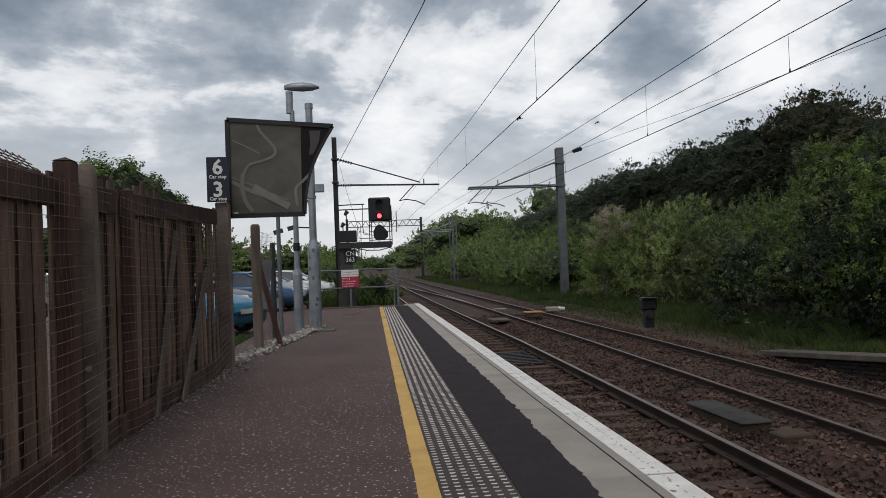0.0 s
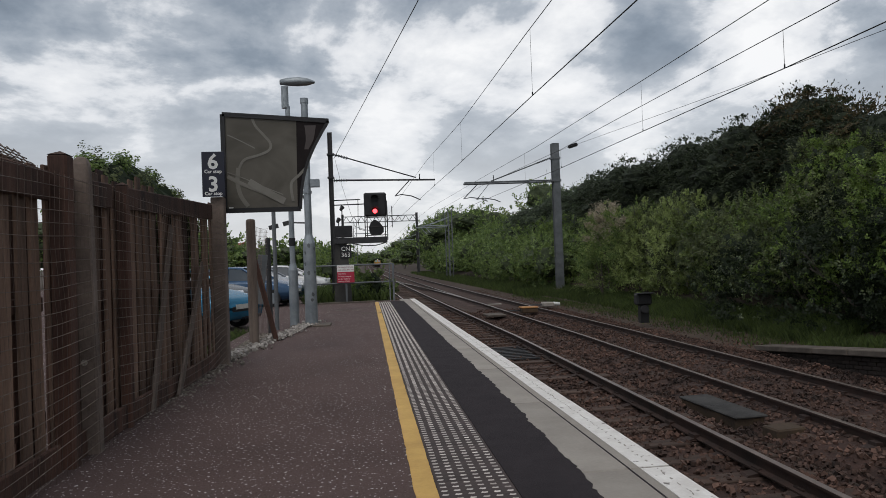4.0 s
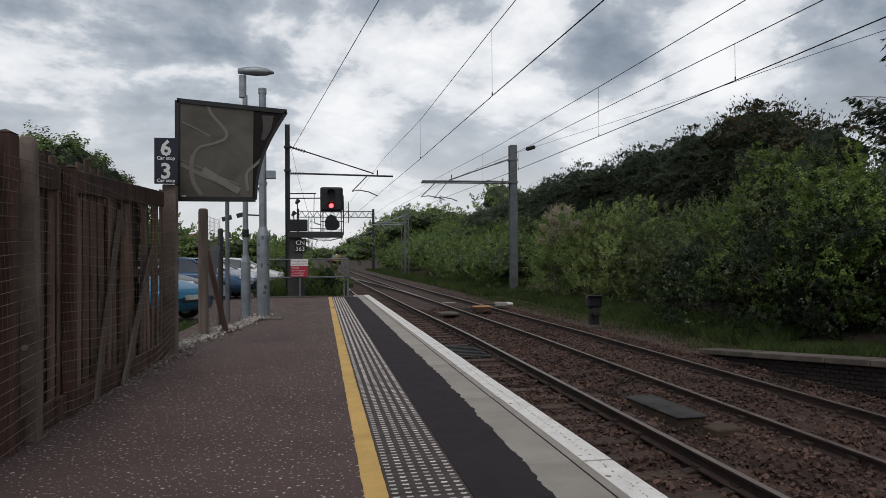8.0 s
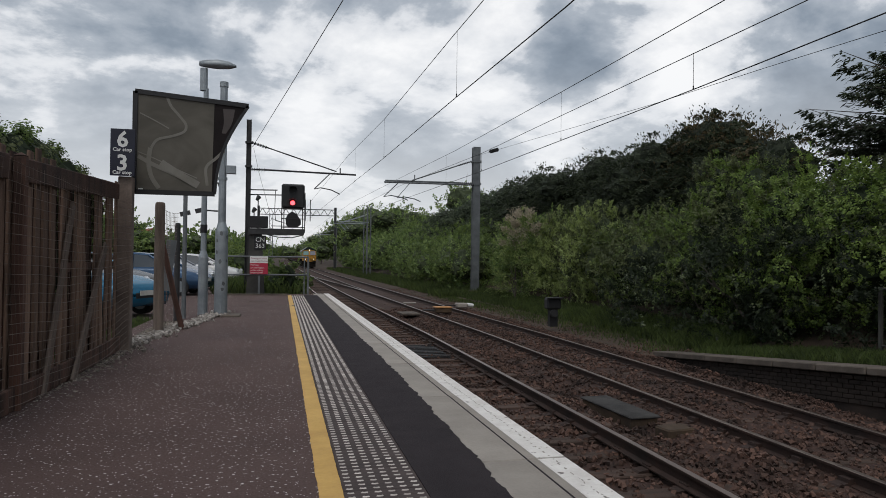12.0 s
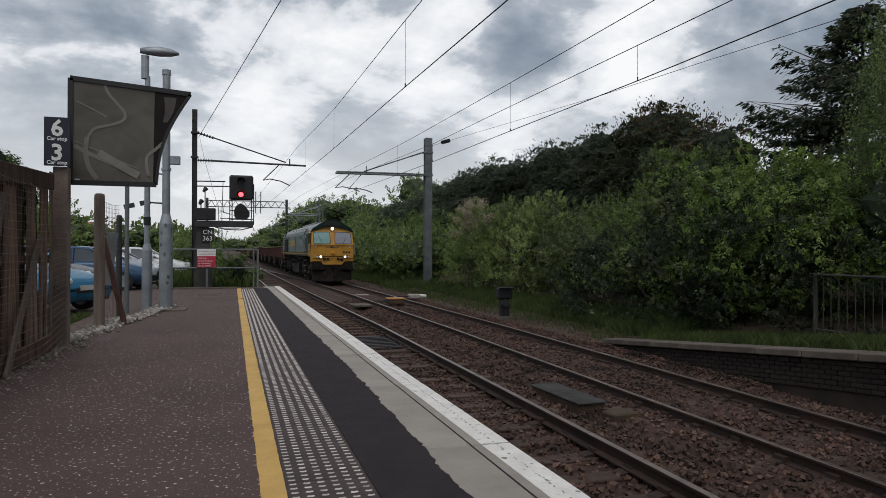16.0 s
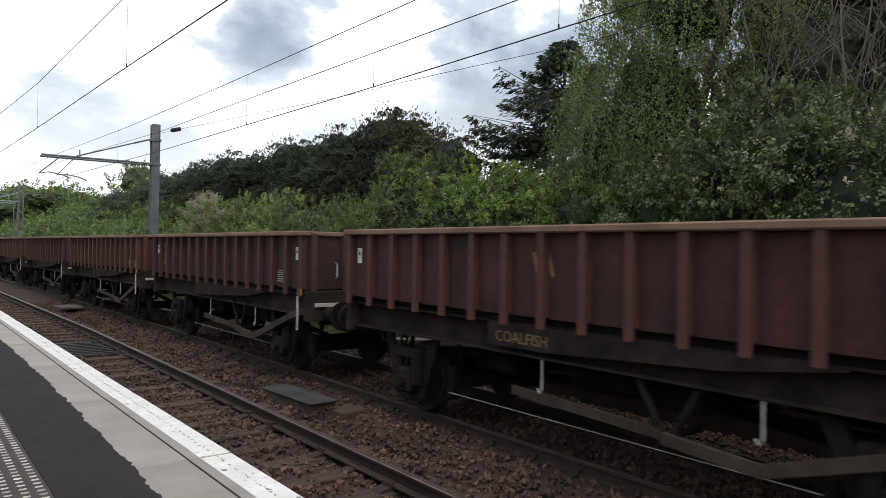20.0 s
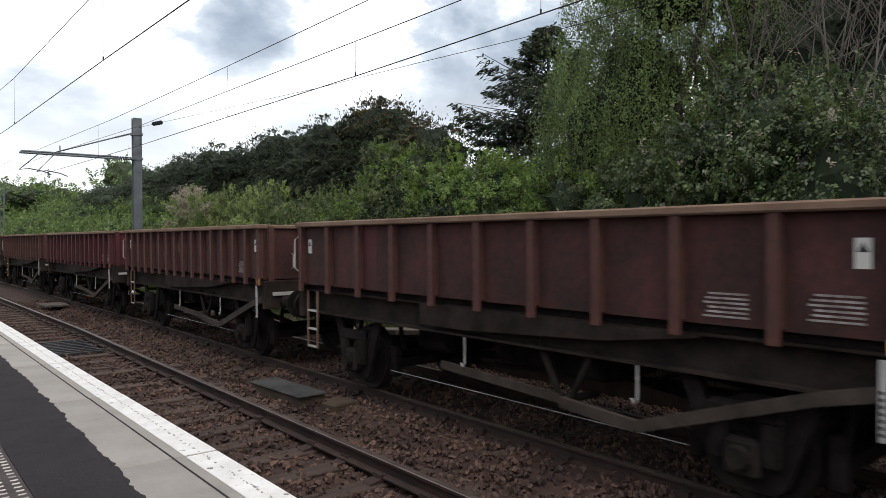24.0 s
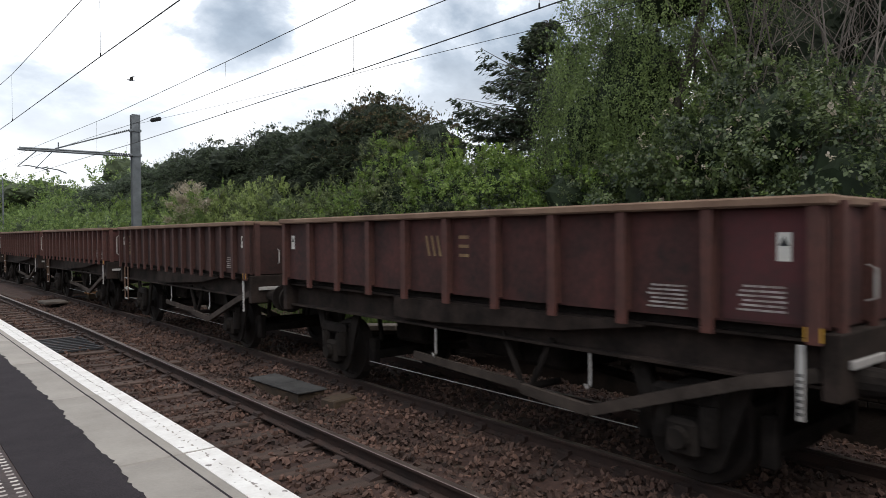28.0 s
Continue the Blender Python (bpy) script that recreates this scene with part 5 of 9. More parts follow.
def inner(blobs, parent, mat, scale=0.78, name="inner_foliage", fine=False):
    """The dense inside of a crown: rough, jagged lumps with shade in their colour."""
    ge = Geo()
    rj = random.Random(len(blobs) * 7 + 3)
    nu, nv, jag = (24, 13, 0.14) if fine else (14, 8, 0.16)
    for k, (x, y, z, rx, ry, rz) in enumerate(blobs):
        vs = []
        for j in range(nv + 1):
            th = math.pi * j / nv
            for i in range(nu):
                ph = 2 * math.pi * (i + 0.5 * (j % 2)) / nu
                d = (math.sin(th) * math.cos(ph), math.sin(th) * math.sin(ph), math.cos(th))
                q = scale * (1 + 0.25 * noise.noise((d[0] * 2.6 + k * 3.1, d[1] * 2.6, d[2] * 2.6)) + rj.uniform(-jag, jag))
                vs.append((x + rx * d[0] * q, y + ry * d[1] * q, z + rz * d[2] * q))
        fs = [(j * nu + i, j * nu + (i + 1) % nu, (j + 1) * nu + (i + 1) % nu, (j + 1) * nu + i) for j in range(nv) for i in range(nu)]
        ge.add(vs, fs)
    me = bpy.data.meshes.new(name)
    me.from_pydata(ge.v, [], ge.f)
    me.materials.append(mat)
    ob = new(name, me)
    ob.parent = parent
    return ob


def branches(ge, base, tip, r, rng, depth=2):
    base, tip = Vector(base), Vector(tip)
    pts = [base]
    for i in range(1, 4):
        p = base.lerp(tip, i / 3) + Vector((rng.uniform(-1, 1), rng.uniform(-1, 1), rng.uniform(-0.3, 0.3))) * (tip - base).length * 0.11
        pts.append(p)
    for i in range(3):
        ge.cyl(pts[i], pts[i + 1], r * (1 - 0.25 * i), r * (0.75 - 0.25 * i) + 0.002, 6 if r > 0.03 else 4)
    if depth:
        for k in range(4):
            t = rng.uniform(0.35, 0.95)
            p = base.lerp(tip, t)
            d = (tip - base).normalized()
            q = p + (d * 0.6 + Vector((rng.uniform(-1, 1), rng.uniform(-1, 1), rng.uniform(-0.2, 0.9)))).normalized() * (tip - base).length * rng.uniform(0.3, 0.5)
            branches(ge, p, q, r * 0.45, rng, depth - 1)


def gh(x, y):
    return ground_height(x, y)


def shrub(name, blobs, leaves, seed, label, core=CORE, category="shrub", spiky=False, fill=0.35, up=0.3, group="", core_scale=0.5, main=None, twigs=1):
    x = sum(b[0] for b in blobs) / len(blobs)
    y = sum(b[1] for b in blobs) / len(blobs)
    z = gh(x, y)
    top = empty(name, pose(x, y, z), label, category, group=group)
    loc = [(bx - x, by - y, bz - z, rx, ry, rz) for bx, by, bz, rx, ry, rz in blobs]
    foliage("crown", leaves, loc, top, seed, spiky, fill, up, low=0.02, main=main)
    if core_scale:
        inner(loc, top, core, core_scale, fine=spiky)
    rng = random.Random(seed)
    ge = Geo()
    for k in range(3):
        b = loc[k % len(loc)]
        branches(ge, (0.2 * k - 0.2, 0.15 * k, -0.1), (b[0], b[1], b[2] + 0.3 * b[5] * twigs), 0.05, rng, twigs)
    part("stem", ge, BARK, top)
    return top


def leaf_mesh(name, v, mat, parent):
    """One mesh of four-cornered leaves."""
    n = len(v)
    me = bpy.data.meshes.new(name)
    me.vertices.add(4 * n); me.vertices.foreach_set("co", v.reshape(-1).astype(np.float32))
    me.loops.add(4 * n); me.loops.foreach_set("vertex_index", np.arange(4 * n, dtype=np.int32))
    me.polygons.add(n)
    me.polygons.foreach_set("loop_start", np.arange(0, 4 * n, 4, dtype=np.int32))
    me.polygons.foreach_set("loop_total", np.full(n, 4, dtype=np.int32))
    me.update(calc_edges=True)
    me.materials.append(mat)
    ob = new(name, me)
    ob.parent = parent
    return ob


def diamonds(c, axis, nrm, length, width):
    axis = unit(axis)
    side = unit(np.cross(axis, nrm))
    return np.stack([c, c + axis * (0.5 * length)[:, None] + side * width[:, None], c + axis * length[:, None], c + axis * (0.5 * length)[:, None] - side * width[:, None]], 1)


def layered_conifer(x, y, h, spread, widest, seed):
    """A conifer of drooping boughs in tiers, each a flat fan of sprays with a raised tip."""
    g0 = gh(x, y)
    top = empty("conifer_tree", pose(x, y, g0), "tall dark conifer with drooping layered sprays", "conifer tree", group="conifers on the bank")
    r = np.random.RandomState(seed)
    H = h - g0
    wood = Geo()
    wood.cyl((0, 0, -0.2), (0, 0, H * 0.97), 0.22, 0.02, 8)
    cs, ax, nr, ln = [], [], [], []
    z = 1.2
    while z < H - 0.15:
        reach = min(widest, spread * (H - z)) * 1.0 + 0.12
        for q in range(3):
            a = r.uniform(0, 2 * math.pi)
            L = reach * r.uniform(0.6, 1.12)
            d = np.array([math.cos(a), math.sin(a), 0.0])
            f = np.array([-math.sin(a), math.cos(a), 0.0])
            lift = r.uniform(0.15, 0.5)
            n = int(6 + 6 * L)
            t = np.sort(r.uniform(0.12, 1.0, n))
            spine = d[None] * (L * t)[:, None] + np.array([0, 0, 1.0])[None] * (z + L * (lift * t - 0.40 * t ** 2 + 0.30 * t ** 4))[:, None]
            wood.cyl(tuple(spine[0]), tuple(spine[-1]), 0.035, 0.008, 4)
            for sgn in (-1, 1):
                m = 6
                w = np.clip(L * 0.36 * (1 - t) + 0.22, 0, 0.9)
                for j in range(m):
                    u = (j + 0.3) / m
                    cs.append(spine + f[None] * (sgn * u * w)[:, None] + d[None] * (0.5 * u * w)[:, None] + np.array([0, 0, -1.0])[None] * (0.22 * w * u ** 1.5 + r.uniform(0, 0.08, n))[:, None])
                    ax.append(np.tile(f * sgn * 0.7 + d * 0.9 + np.array([0, 0, -0.45]), (n, 1)) + r.normal(scale=0.3, size=(n, 3)))
                    nr.append(np.tile(np.array([0, 0, 1.0]), (n, 1)) + r.normal(scale=0.35, size=(n, 3)))
                    ln.append(r.uniform(0.14, 0.3, n))
        z += r.uniform(0.09, 0.15)
    cs, ax, nr, ln = (np.concatenate(q) for q in (cs, ax, nr, ln))
    leaf_mesh("crown", diamonds(cs, ax, nr, ln, ln * 0.17), LEAF_YEW, top)
    part("trunk", wood, BARK, top)
    return top


def boughs(blobs, count, reach, seed):
    """Flat drooping fans of sprays that stand out of a crown, each with a hooked tip."""
    r = np.random.RandomState(seed)
    b = np.array(blobs, float)
    area = b[:, 3] * b[:, 4] + b[:, 4] * b[:, 5] + b[:, 3] * b[:, 5]
    who = r.choice(len(b), count, p=area / area.sum())
    d = r.normal(size=(count, 3))
    d[:, 0] -= 0.5
    d[:, 2] = np.abs(d[:, 2]) * 1.1 - 0.35
    d = unit(d)
    base = b[who, :3] + d * b[who, 3:] * r.uniform(0.66, 0.9, count)[:, None]
    way = unit(d * np.array([1, 1, 0.5]) + np.array([0, 0, 0.45]) + r.normal(scale=0.35, size=(count, 3)))
    flank = unit(np.cross(way, np.array([0, 0, 1.0]) + r.normal(scale=0.15, size=(count, 3))))
    L = reach * r.uniform(0.55, 1.25, count)
    down = np.array([0, 0, -1.0])
    cs, ax, nr, ln = [], [], [], []
    for t in np.linspace(0.1, 1.0, 11):
        w = L * (0.34 * (1 - t) + 0.04)
        spine = base + way * (L * t)[:, None] + down * (L * (0.1 * t + 0.5 * t ** 3))[:, None]
        for sgn in (-1, 1):
            for u in (0.2, 0.6, 1.0):
                cs.append(spine + flank * (sgn * u * w)[:, None] + way * (0.5 * u * w)[:, None] + down * (0.35 * w * u * u)[:, None])
                ax.append(way * 0.9 + flank * (sgn * 0.6) + down * (0.2 + 0.7 * t) + r.normal(scale=0.22, size=(count, 3)))
                nr.append(np.array([0, 0, 1.0]) + r.normal(scale=0.4, size=(count, 3)))
                ln.append(r.uniform(0.1, 0.2, count))
    cs, ax, nr, ln = (np.concatenate(q) for q in (cs, ax, nr, ln))
    return diamonds(cs, ax, nr, ln, ln * 0.2)


def hanging_strands(blobs, count, per, size, seed):
    """Leaves along thin shoots that hang from a crown."""
    r = np.random.RandomState(seed)
    b = np.array(blobs, float)
    vol = b[:, 3] * b[:, 4] * b[:, 5]
    who = r.choice(len(b), count, p=vol / vol.sum())
    d = unit(r.normal(size=(count, 3)))
    lump = np.array([noise.noise((p[0] * 2.4 + q * 3.1, p[1] * 2.4, p[2] * 2.4)) for p, q in zip(d, who)])
    start = b[who, :3] + d * b[who, 3:] * (r.uniform(0.45, 1.0, count) ** 0.5 * (1 + 0.25 * lump))[:, None]
    length = r.uniform(0.5, 1.7, count)
    out = d * np.array([1, 1, 0.0]) * r.uniform(0.1, 0.45, count)[:, None]
    t = (np.arange(per) + 0.5) / per
    c = start[:, None] + out[:, None] * np.sqrt(t)[None, :, None] * length[:, None, None] + np.array([0, 0, -1.0]) * (t ** 1.3)[None, :, None] * length[:, None, None]
    c = c + r.normal(scale=0.03, size=c.shape)
    ax = np.array([0, 0, -0.8]) + r.normal(scale=0.6, size=c.shape)
    nr = d[:, None] + r.normal(scale=0.6, size=c.shape)
    n = count * per
    ln = size * r.uniform(0.6, 1.25, n)
    return diamonds(c.reshape(-1, 3), ax.reshape(-1, 3), nr.reshape(-1, 3), ln, ln * 0.34)


# dark conifers along the bank, low and far to high and near
rg = random.Random(77)
for k in range(22):
    y = 29.0 + k * 2.35
    x = 16.2 + rg.uniform(-0.3, 0.4)
    h = 6.65 - 0.5 * smoothstep(29, 37, y) - 0.6 * smoothstep(56, 66, y) + rg.uniform(-0.4, 0.3)
    g0 = gh(x, y)
    blobs = []
    for j in range(5):
        t = j / 4
        rr = 2.3 * (1 - 0.38 * t * t) * rg.uniform(0.88, 1.08)
        blobs.append((x + rg.uniform(-0.3, 0.3), y + rg.uniform(-0.6, 0.6), g0 + 0.9 + (h - g0 - 1.5) * (0.08 + 0.9 * t), rr, rr * 1.1, (h - g0) * 0.16 + 0.3))
    tree = shrub("conifer_tree", blobs, [(LEAF_YEW if k < 8 else LEAF_CONIFER, 5000, 0.15)], 300 + 7 * k, "dark feathery conifer in a row on the bank", CORE_DARK, "conifer tree", True, 0.3, 0.2, "conifers on the bank", 0.68, 0.97)
    at_base = [(b[0] - tree.location.x, b[1] - tree.location.y, b[2] - tree.location.z) + b[3:] for b in blobs]
    leaf_mesh("outer_crown", boughs(at_base, 130 if k < 12 else 80, 0.85, 900 + k), LEAF_YEW if k < 8 else LEAF_CONIFER, tree)
# the broad bronzed conifer
BRONZED = [(18.8, 28.0, 4.2, 3.4, 4.2, 3.0), (18.6, 25.8, 4.3, 2.6, 2.6, 2.6), (18.4, 30.5, 4.0, 2.6, 2.8, 2.5), (18.9, 27.4, 6.3, 2.0, 2.7, 1.6), (18.9, 29.2, 5.9, 1.7, 2.2, 1.4), (18.6, 25.0, 5.6, 1.4, 1.6, 1.2), (19.0, 23.4, 4.7, 1.8, 2.0, 1.8)]
tree = shrub("bronzed_conifer", BRONZED, [(LEAF_YEW, 9000, 0.15), (LEAF_BRONZE, 7000, 0.15)], 41, "broad dark conifer with bronzed feathery tips", CORE_DARK, "conifer tree", True, 0.3, 0.25, core_scale=0.68, main=0.97)
at_base = [(b[0] - tree.location.x, b[1] - tree.location.y, b[2] - tree.location.z) + b[3:] for b in BRONZED]
leaf_mesh("outer_crown", boughs(at_base, 330, 0.9, 941), LEAF_YEW, tree)
leaf_mesh("outer_crown", boughs(at_base[3:], 140, 0.75, 942), LEAF_BRONZE, tree)["label"] = "bronzed feathery tips"
layered_conifer(20.6, 18.3, 9.8, 0.92, 3.9, 55)

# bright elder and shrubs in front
shrub("elder_bush", [(12.6, 14.4, 1.5, 1.9, 2.0, 2.0), (12.8, 12.4, 1.3, 1.7, 1.7, 1.9), (12.7, 15.2, 2.6, 1.1, 1.4, 0.8), (13.0, 13.2, 2.6, 1.0, 1.3, 0.8), (13.0, 10.9, 2.0, 1.0, 1.0, 1.2)], [(LEAF_ELDER_LIT, 48000, 0.072), (LEAF_OLIVE, 10000, 0.072)], 61, "bright yellow-green elder bush thick with leaves coloured as lit")
shrub("elder_bush", [(12.3, 16.6, 1.3, 1.7, 1.8, 1.9), (12.4, 18.2, 1.2, 1.6, 1.6, 1.9), (12.9, 17.3, 2.7, 1.2, 1.5, 1.0), (12.8, 18.1, 3.4, 0.9, 1.0, 1.05), (12.8, 16.7, 3.3, 0.9, 0.9, 0.9)], [(LEAF_ELDER_LIT, 22000, 0.07), (LEAF_OLIVE, 22000, 0.07), (LEAF_DARK, 8000, 0.07)], 67, "green elder bush with dull leaves and leaves coloured as lit")
shrub("olive_bush", [(12.2, 21.0, 1.0, 1.8, 1.9, 1.6), (12.6, 23.0, 1.2, 1.8, 1.9, 1.7), (13.2, 20.0, 1.5, 1.4, 1.4, 1.4), (14.8, 23.0, 1.6, 2.0, 2.3, 1.6)], [(LEAF_OLIVE, 26000, 0.08), (LEAF_ELDER, 20000, 0.08)], 62, "dull olive-green bush on the bank")
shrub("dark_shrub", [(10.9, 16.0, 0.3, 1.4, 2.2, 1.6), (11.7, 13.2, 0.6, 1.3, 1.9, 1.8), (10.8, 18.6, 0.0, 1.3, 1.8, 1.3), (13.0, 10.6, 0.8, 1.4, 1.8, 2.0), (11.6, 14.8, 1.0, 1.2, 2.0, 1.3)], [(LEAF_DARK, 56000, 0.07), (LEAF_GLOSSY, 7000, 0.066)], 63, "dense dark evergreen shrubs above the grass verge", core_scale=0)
shrub("dark_shrub", [(13.2, 7.2, 1.1, 1.9, 2.0, 2.0), (13.0, 4.6, 1.4, 2.0, 2.0, 2.2), (12.9, 2.0, 1.2, 1.9, 1.8, 2.0), (13.0, 6.0, 3.15, 1.4, 1.3, 1.35), (13.0, 7.2, 2.9, 1.3, 1.2, 1.3), (13.2, 3.0, 2.3, 1.3, 1.4, 1.1), (13.1, 8.5, 1.5, 1.6, 1.4, 1.8), (12.8, -0.5, 1.2, 1.8, 1.8, 2.0), (12.9, -3, 1.4, 2, 2, 2.2)], [(LEAF_GLOSSY, 84000, 0.082), (LEAF_ELDER, 12000, 0.075), (LEAF_PINK, 7000, 0.06)], 64, "large glossy evergreen shrub dotted with pale flower heads", fill=0.2, core_scale=0.5)
tree = shrub("blossom_bush", [(11.0, 31.6, 0.5, 0.8, 1.3, 1.5), (11.1, 33.4, 0.5, 0.8, 1.3, 1.4), (11.1, 32.0, 2.1, 0.8, 1.6, 1.1), (11.1, 30.2, 2.4, 0.6, 1.2, 1.0), (11.0, 29.8, 0.9, 0.7, 1.2, 1.4)], [(LEAF_PALE, 5000, 0.12), (LEAF_FAR, 9000, 0.12)], 65, "bush with faded pinkish blossom sprays", spiky=True, fill=0.5, up=0.6, core_scale=0)
at_base = [(b[0] - tree.location.x, b[1] - tree.location.y, b[2] - tree.location.z) + b[3:] for b in ((11.0, 32.2, 2.5, 0.8, 1.3, 0.9), (11.0, 30.4, 2.7, 0.7, 1.2, 0.85))]
foliage("blossom", [(LEAF_PINK, 5200, 0.13)], at_base, tree, 165, True, 0.4, 0.7, label="faded pinkish blossom sprays")
shrub("arching_bush", [(11.9, 27.0, 1.0, 1.5, 1.9, 1.9), (12.0, 29.2, 1.1, 1.4, 1.6, 1.9), (12.0, 24.8, 1.0, 1.4, 1.7, 1.8), (12.1, 26.6, 2.3, 1.0, 1.6, 1.1), (12.1, 24.6, 2.5, 0.9, 1.1, 1.1), (12.2, 29.4, 2.2, 1.0, 1.2, 1.0)], [(LEAF_OLIVE, 7000, 0.1), (LEAF_PALE, 28000, 0.09)], 66, "airy pale olive bush with long arching twigs", CORE_FAR, fill=0.6, up=0.9, main=0.5, core_scale=0.35, twigs=2)
# birch and bare thicket
birch = empty("birch_tree", pose(15.2, 9.2, gh(15.2, 9.2)), "tall birch with drooping fine foliage and thin gaps", "tree")
bl = [(0, 1.2, 5.0, 2.3, 2.6, 2.6), (0.2, 2.6, 4.0, 1.7, 1.7, 2.2), (0, 0.2, 7.2, 2.2, 2.6, 2.2), (0, 0.2, 9.4, 1.9, 1.9, 1.9), (0.4, 2.0, 8.0, 1.4, 1.5, 1.6), (0.2, 0.6, 3.4, 2.0, 1.6, 2.0)]
foliage("crown", [(LEAF_BIRCH, 30000, 0.056)], bl, birch, 71, False, 0.55)
leaf_mesh("drooping_crown", hanging_strands(bl, 4300, 26, 0.06, 171), LEAF_BIRCH, birch)["label"] = "fine hanging leafy shoots"
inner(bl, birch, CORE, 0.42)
ge = Geo()
rng = random.Random(12)
branches(ge, (0, 0, -0.2), (0.1, 0, 9.8), 0.16, rng, 0)
for k in range(16):
    z = rng.uniform(2, 9)
    branches(ge, (0, 0, z), (rng.uniform(-2, 1.5), rng.uniform(-3, 3.2), z + rng.uniform(-0.5, 2.0)), 0.05, rng, 2)
part("trunk", ge, BARK, birch)
thicket = empty("bare_thicket", pose(15.5, 2.5, gh(15.5, 2.5)), "tangle of bare grey twigs over dark shrubs", "thicket")
ge = Geo()
rng = random.Random(31)
for k in range(56):
    y0 = rng.uniform(-4.5, 4.5)
    x0 = rng.uniform(-1.2, 1.2)
    branches(ge, (x0, y0, rng.uniform(0, 2.0)), (x0 + rng.uniform(-1.4, 1.0), y0 + rng.uniform(-2.2, 2.2), rng.uniform(4.0, 8.6)), 0.028, rng, 2)
part("twig_tangle", ge, TWIG, thicket)["kind"] = "stuff"
bl2 = [(1.6, y, 2.6, 1.8, 2.4, 3.4) for y in (-7, -4, -1, 2, 5)] + [(2.8, y, 5.6, 1.8, 2.6, 2.4) for y in (-6, -2, 2, 5.5)] + [(3.4, y, 8.6, 1.8, 2.8, 2.6) for y in (-6, -2, 2, 5.5)]
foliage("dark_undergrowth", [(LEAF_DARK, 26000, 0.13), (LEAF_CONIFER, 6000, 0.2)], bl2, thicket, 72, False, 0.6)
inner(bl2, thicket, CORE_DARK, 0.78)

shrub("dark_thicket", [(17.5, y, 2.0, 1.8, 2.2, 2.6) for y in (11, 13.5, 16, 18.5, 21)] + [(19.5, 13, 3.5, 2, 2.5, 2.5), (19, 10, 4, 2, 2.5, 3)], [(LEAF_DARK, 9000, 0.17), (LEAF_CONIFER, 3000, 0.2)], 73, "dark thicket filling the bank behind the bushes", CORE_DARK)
# bank vegetation further along the line
fb = random.Random(8)
for k in range(15):
    y = 36 + k * 6.5 + fb.uniform(-1, 1)
    x = 12.2 + bend(y) * 0.9 + fb.uniform(-0.6, 0.8) + 0.012 * (y - 36)
    h = fb.uniform(3.1, 4.3) + 0.014 * (y - 36)
    g0 = gh(x, y)
    blobs = [(x + fb.uniform(-0.8, 0.8), y + fb.uniform(-2.4, 2.4), g0 + h * fb.uniform(0.3, 0.62), fb.uniform(1.4, 2.1), fb.uniform(1.7, 2.6), h * fb.uniform(0.33, 0.5)) for _ in range(5)]
    blobs.append((x + 2.4, y, g0 + h * 0.75, 2.0, 3.0, h * 0.55))
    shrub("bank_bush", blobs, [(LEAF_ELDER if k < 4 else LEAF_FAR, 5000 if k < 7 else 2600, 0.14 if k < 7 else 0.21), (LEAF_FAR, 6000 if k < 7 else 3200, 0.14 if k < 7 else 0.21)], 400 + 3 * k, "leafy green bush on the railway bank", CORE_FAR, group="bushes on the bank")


def far_tree(x, y, h, w, seed):
    g0 = gh(x, y)
    rng = random.Random(seed)
    blobs = [(x + rng.uniform(-w, w) * 0.6, y + rng.uniform(-w, w) * 0.6, g0 + h * rng.uniform(0.35, 0.82), w * rng.uniform(0.5, 0.8), w * rng.uniform(0.5, 0.8), h * rng.uniform(0.16, 0.26)) for _ in range(8)]
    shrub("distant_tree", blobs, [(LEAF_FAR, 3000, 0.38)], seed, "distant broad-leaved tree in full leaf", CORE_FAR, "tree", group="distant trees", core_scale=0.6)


for k, (x, y, h, w) in enumerate(((16, 100, 8.5, 5), (14.5, 115, 8.5, 5), (20, 108, 9.5, 6), (17, 132, 10, 6), (13.5, 150, 8.5, 5), (22, 150, 13, 7), (12.5, 172, 8, 5), (18, 185, 12.5, 7), (11, 205, 6.5, 5), (10, 240, 7, 6), (17, 260, 12, 9), (4, 330, 6, 6), (14, 330, 11, 10), (-6, 330, 6.5, 7), (2, 420, 9, 10), (-14, 300, 8, 8), (24, 90, 10, 5))):
    far_tree(x, y, h, w, 500 + 5 * k)
for k, (x, y, h, w) in enumerate(((-8, 75, 3.6, 3), (-13, 80, 4.6, 4), (-20, 85, 6.5, 5), (-27, 78, 7, 5), (-5.5, 95, 3.8, 3), (-9, 110, 4.6, 4), (-36, 80, 8, 6), (-16, 62, 5.0, 3.4), (-6, 130, 5, 4))):
    far_tree(x, y, h, w, 650 + 5 * k)
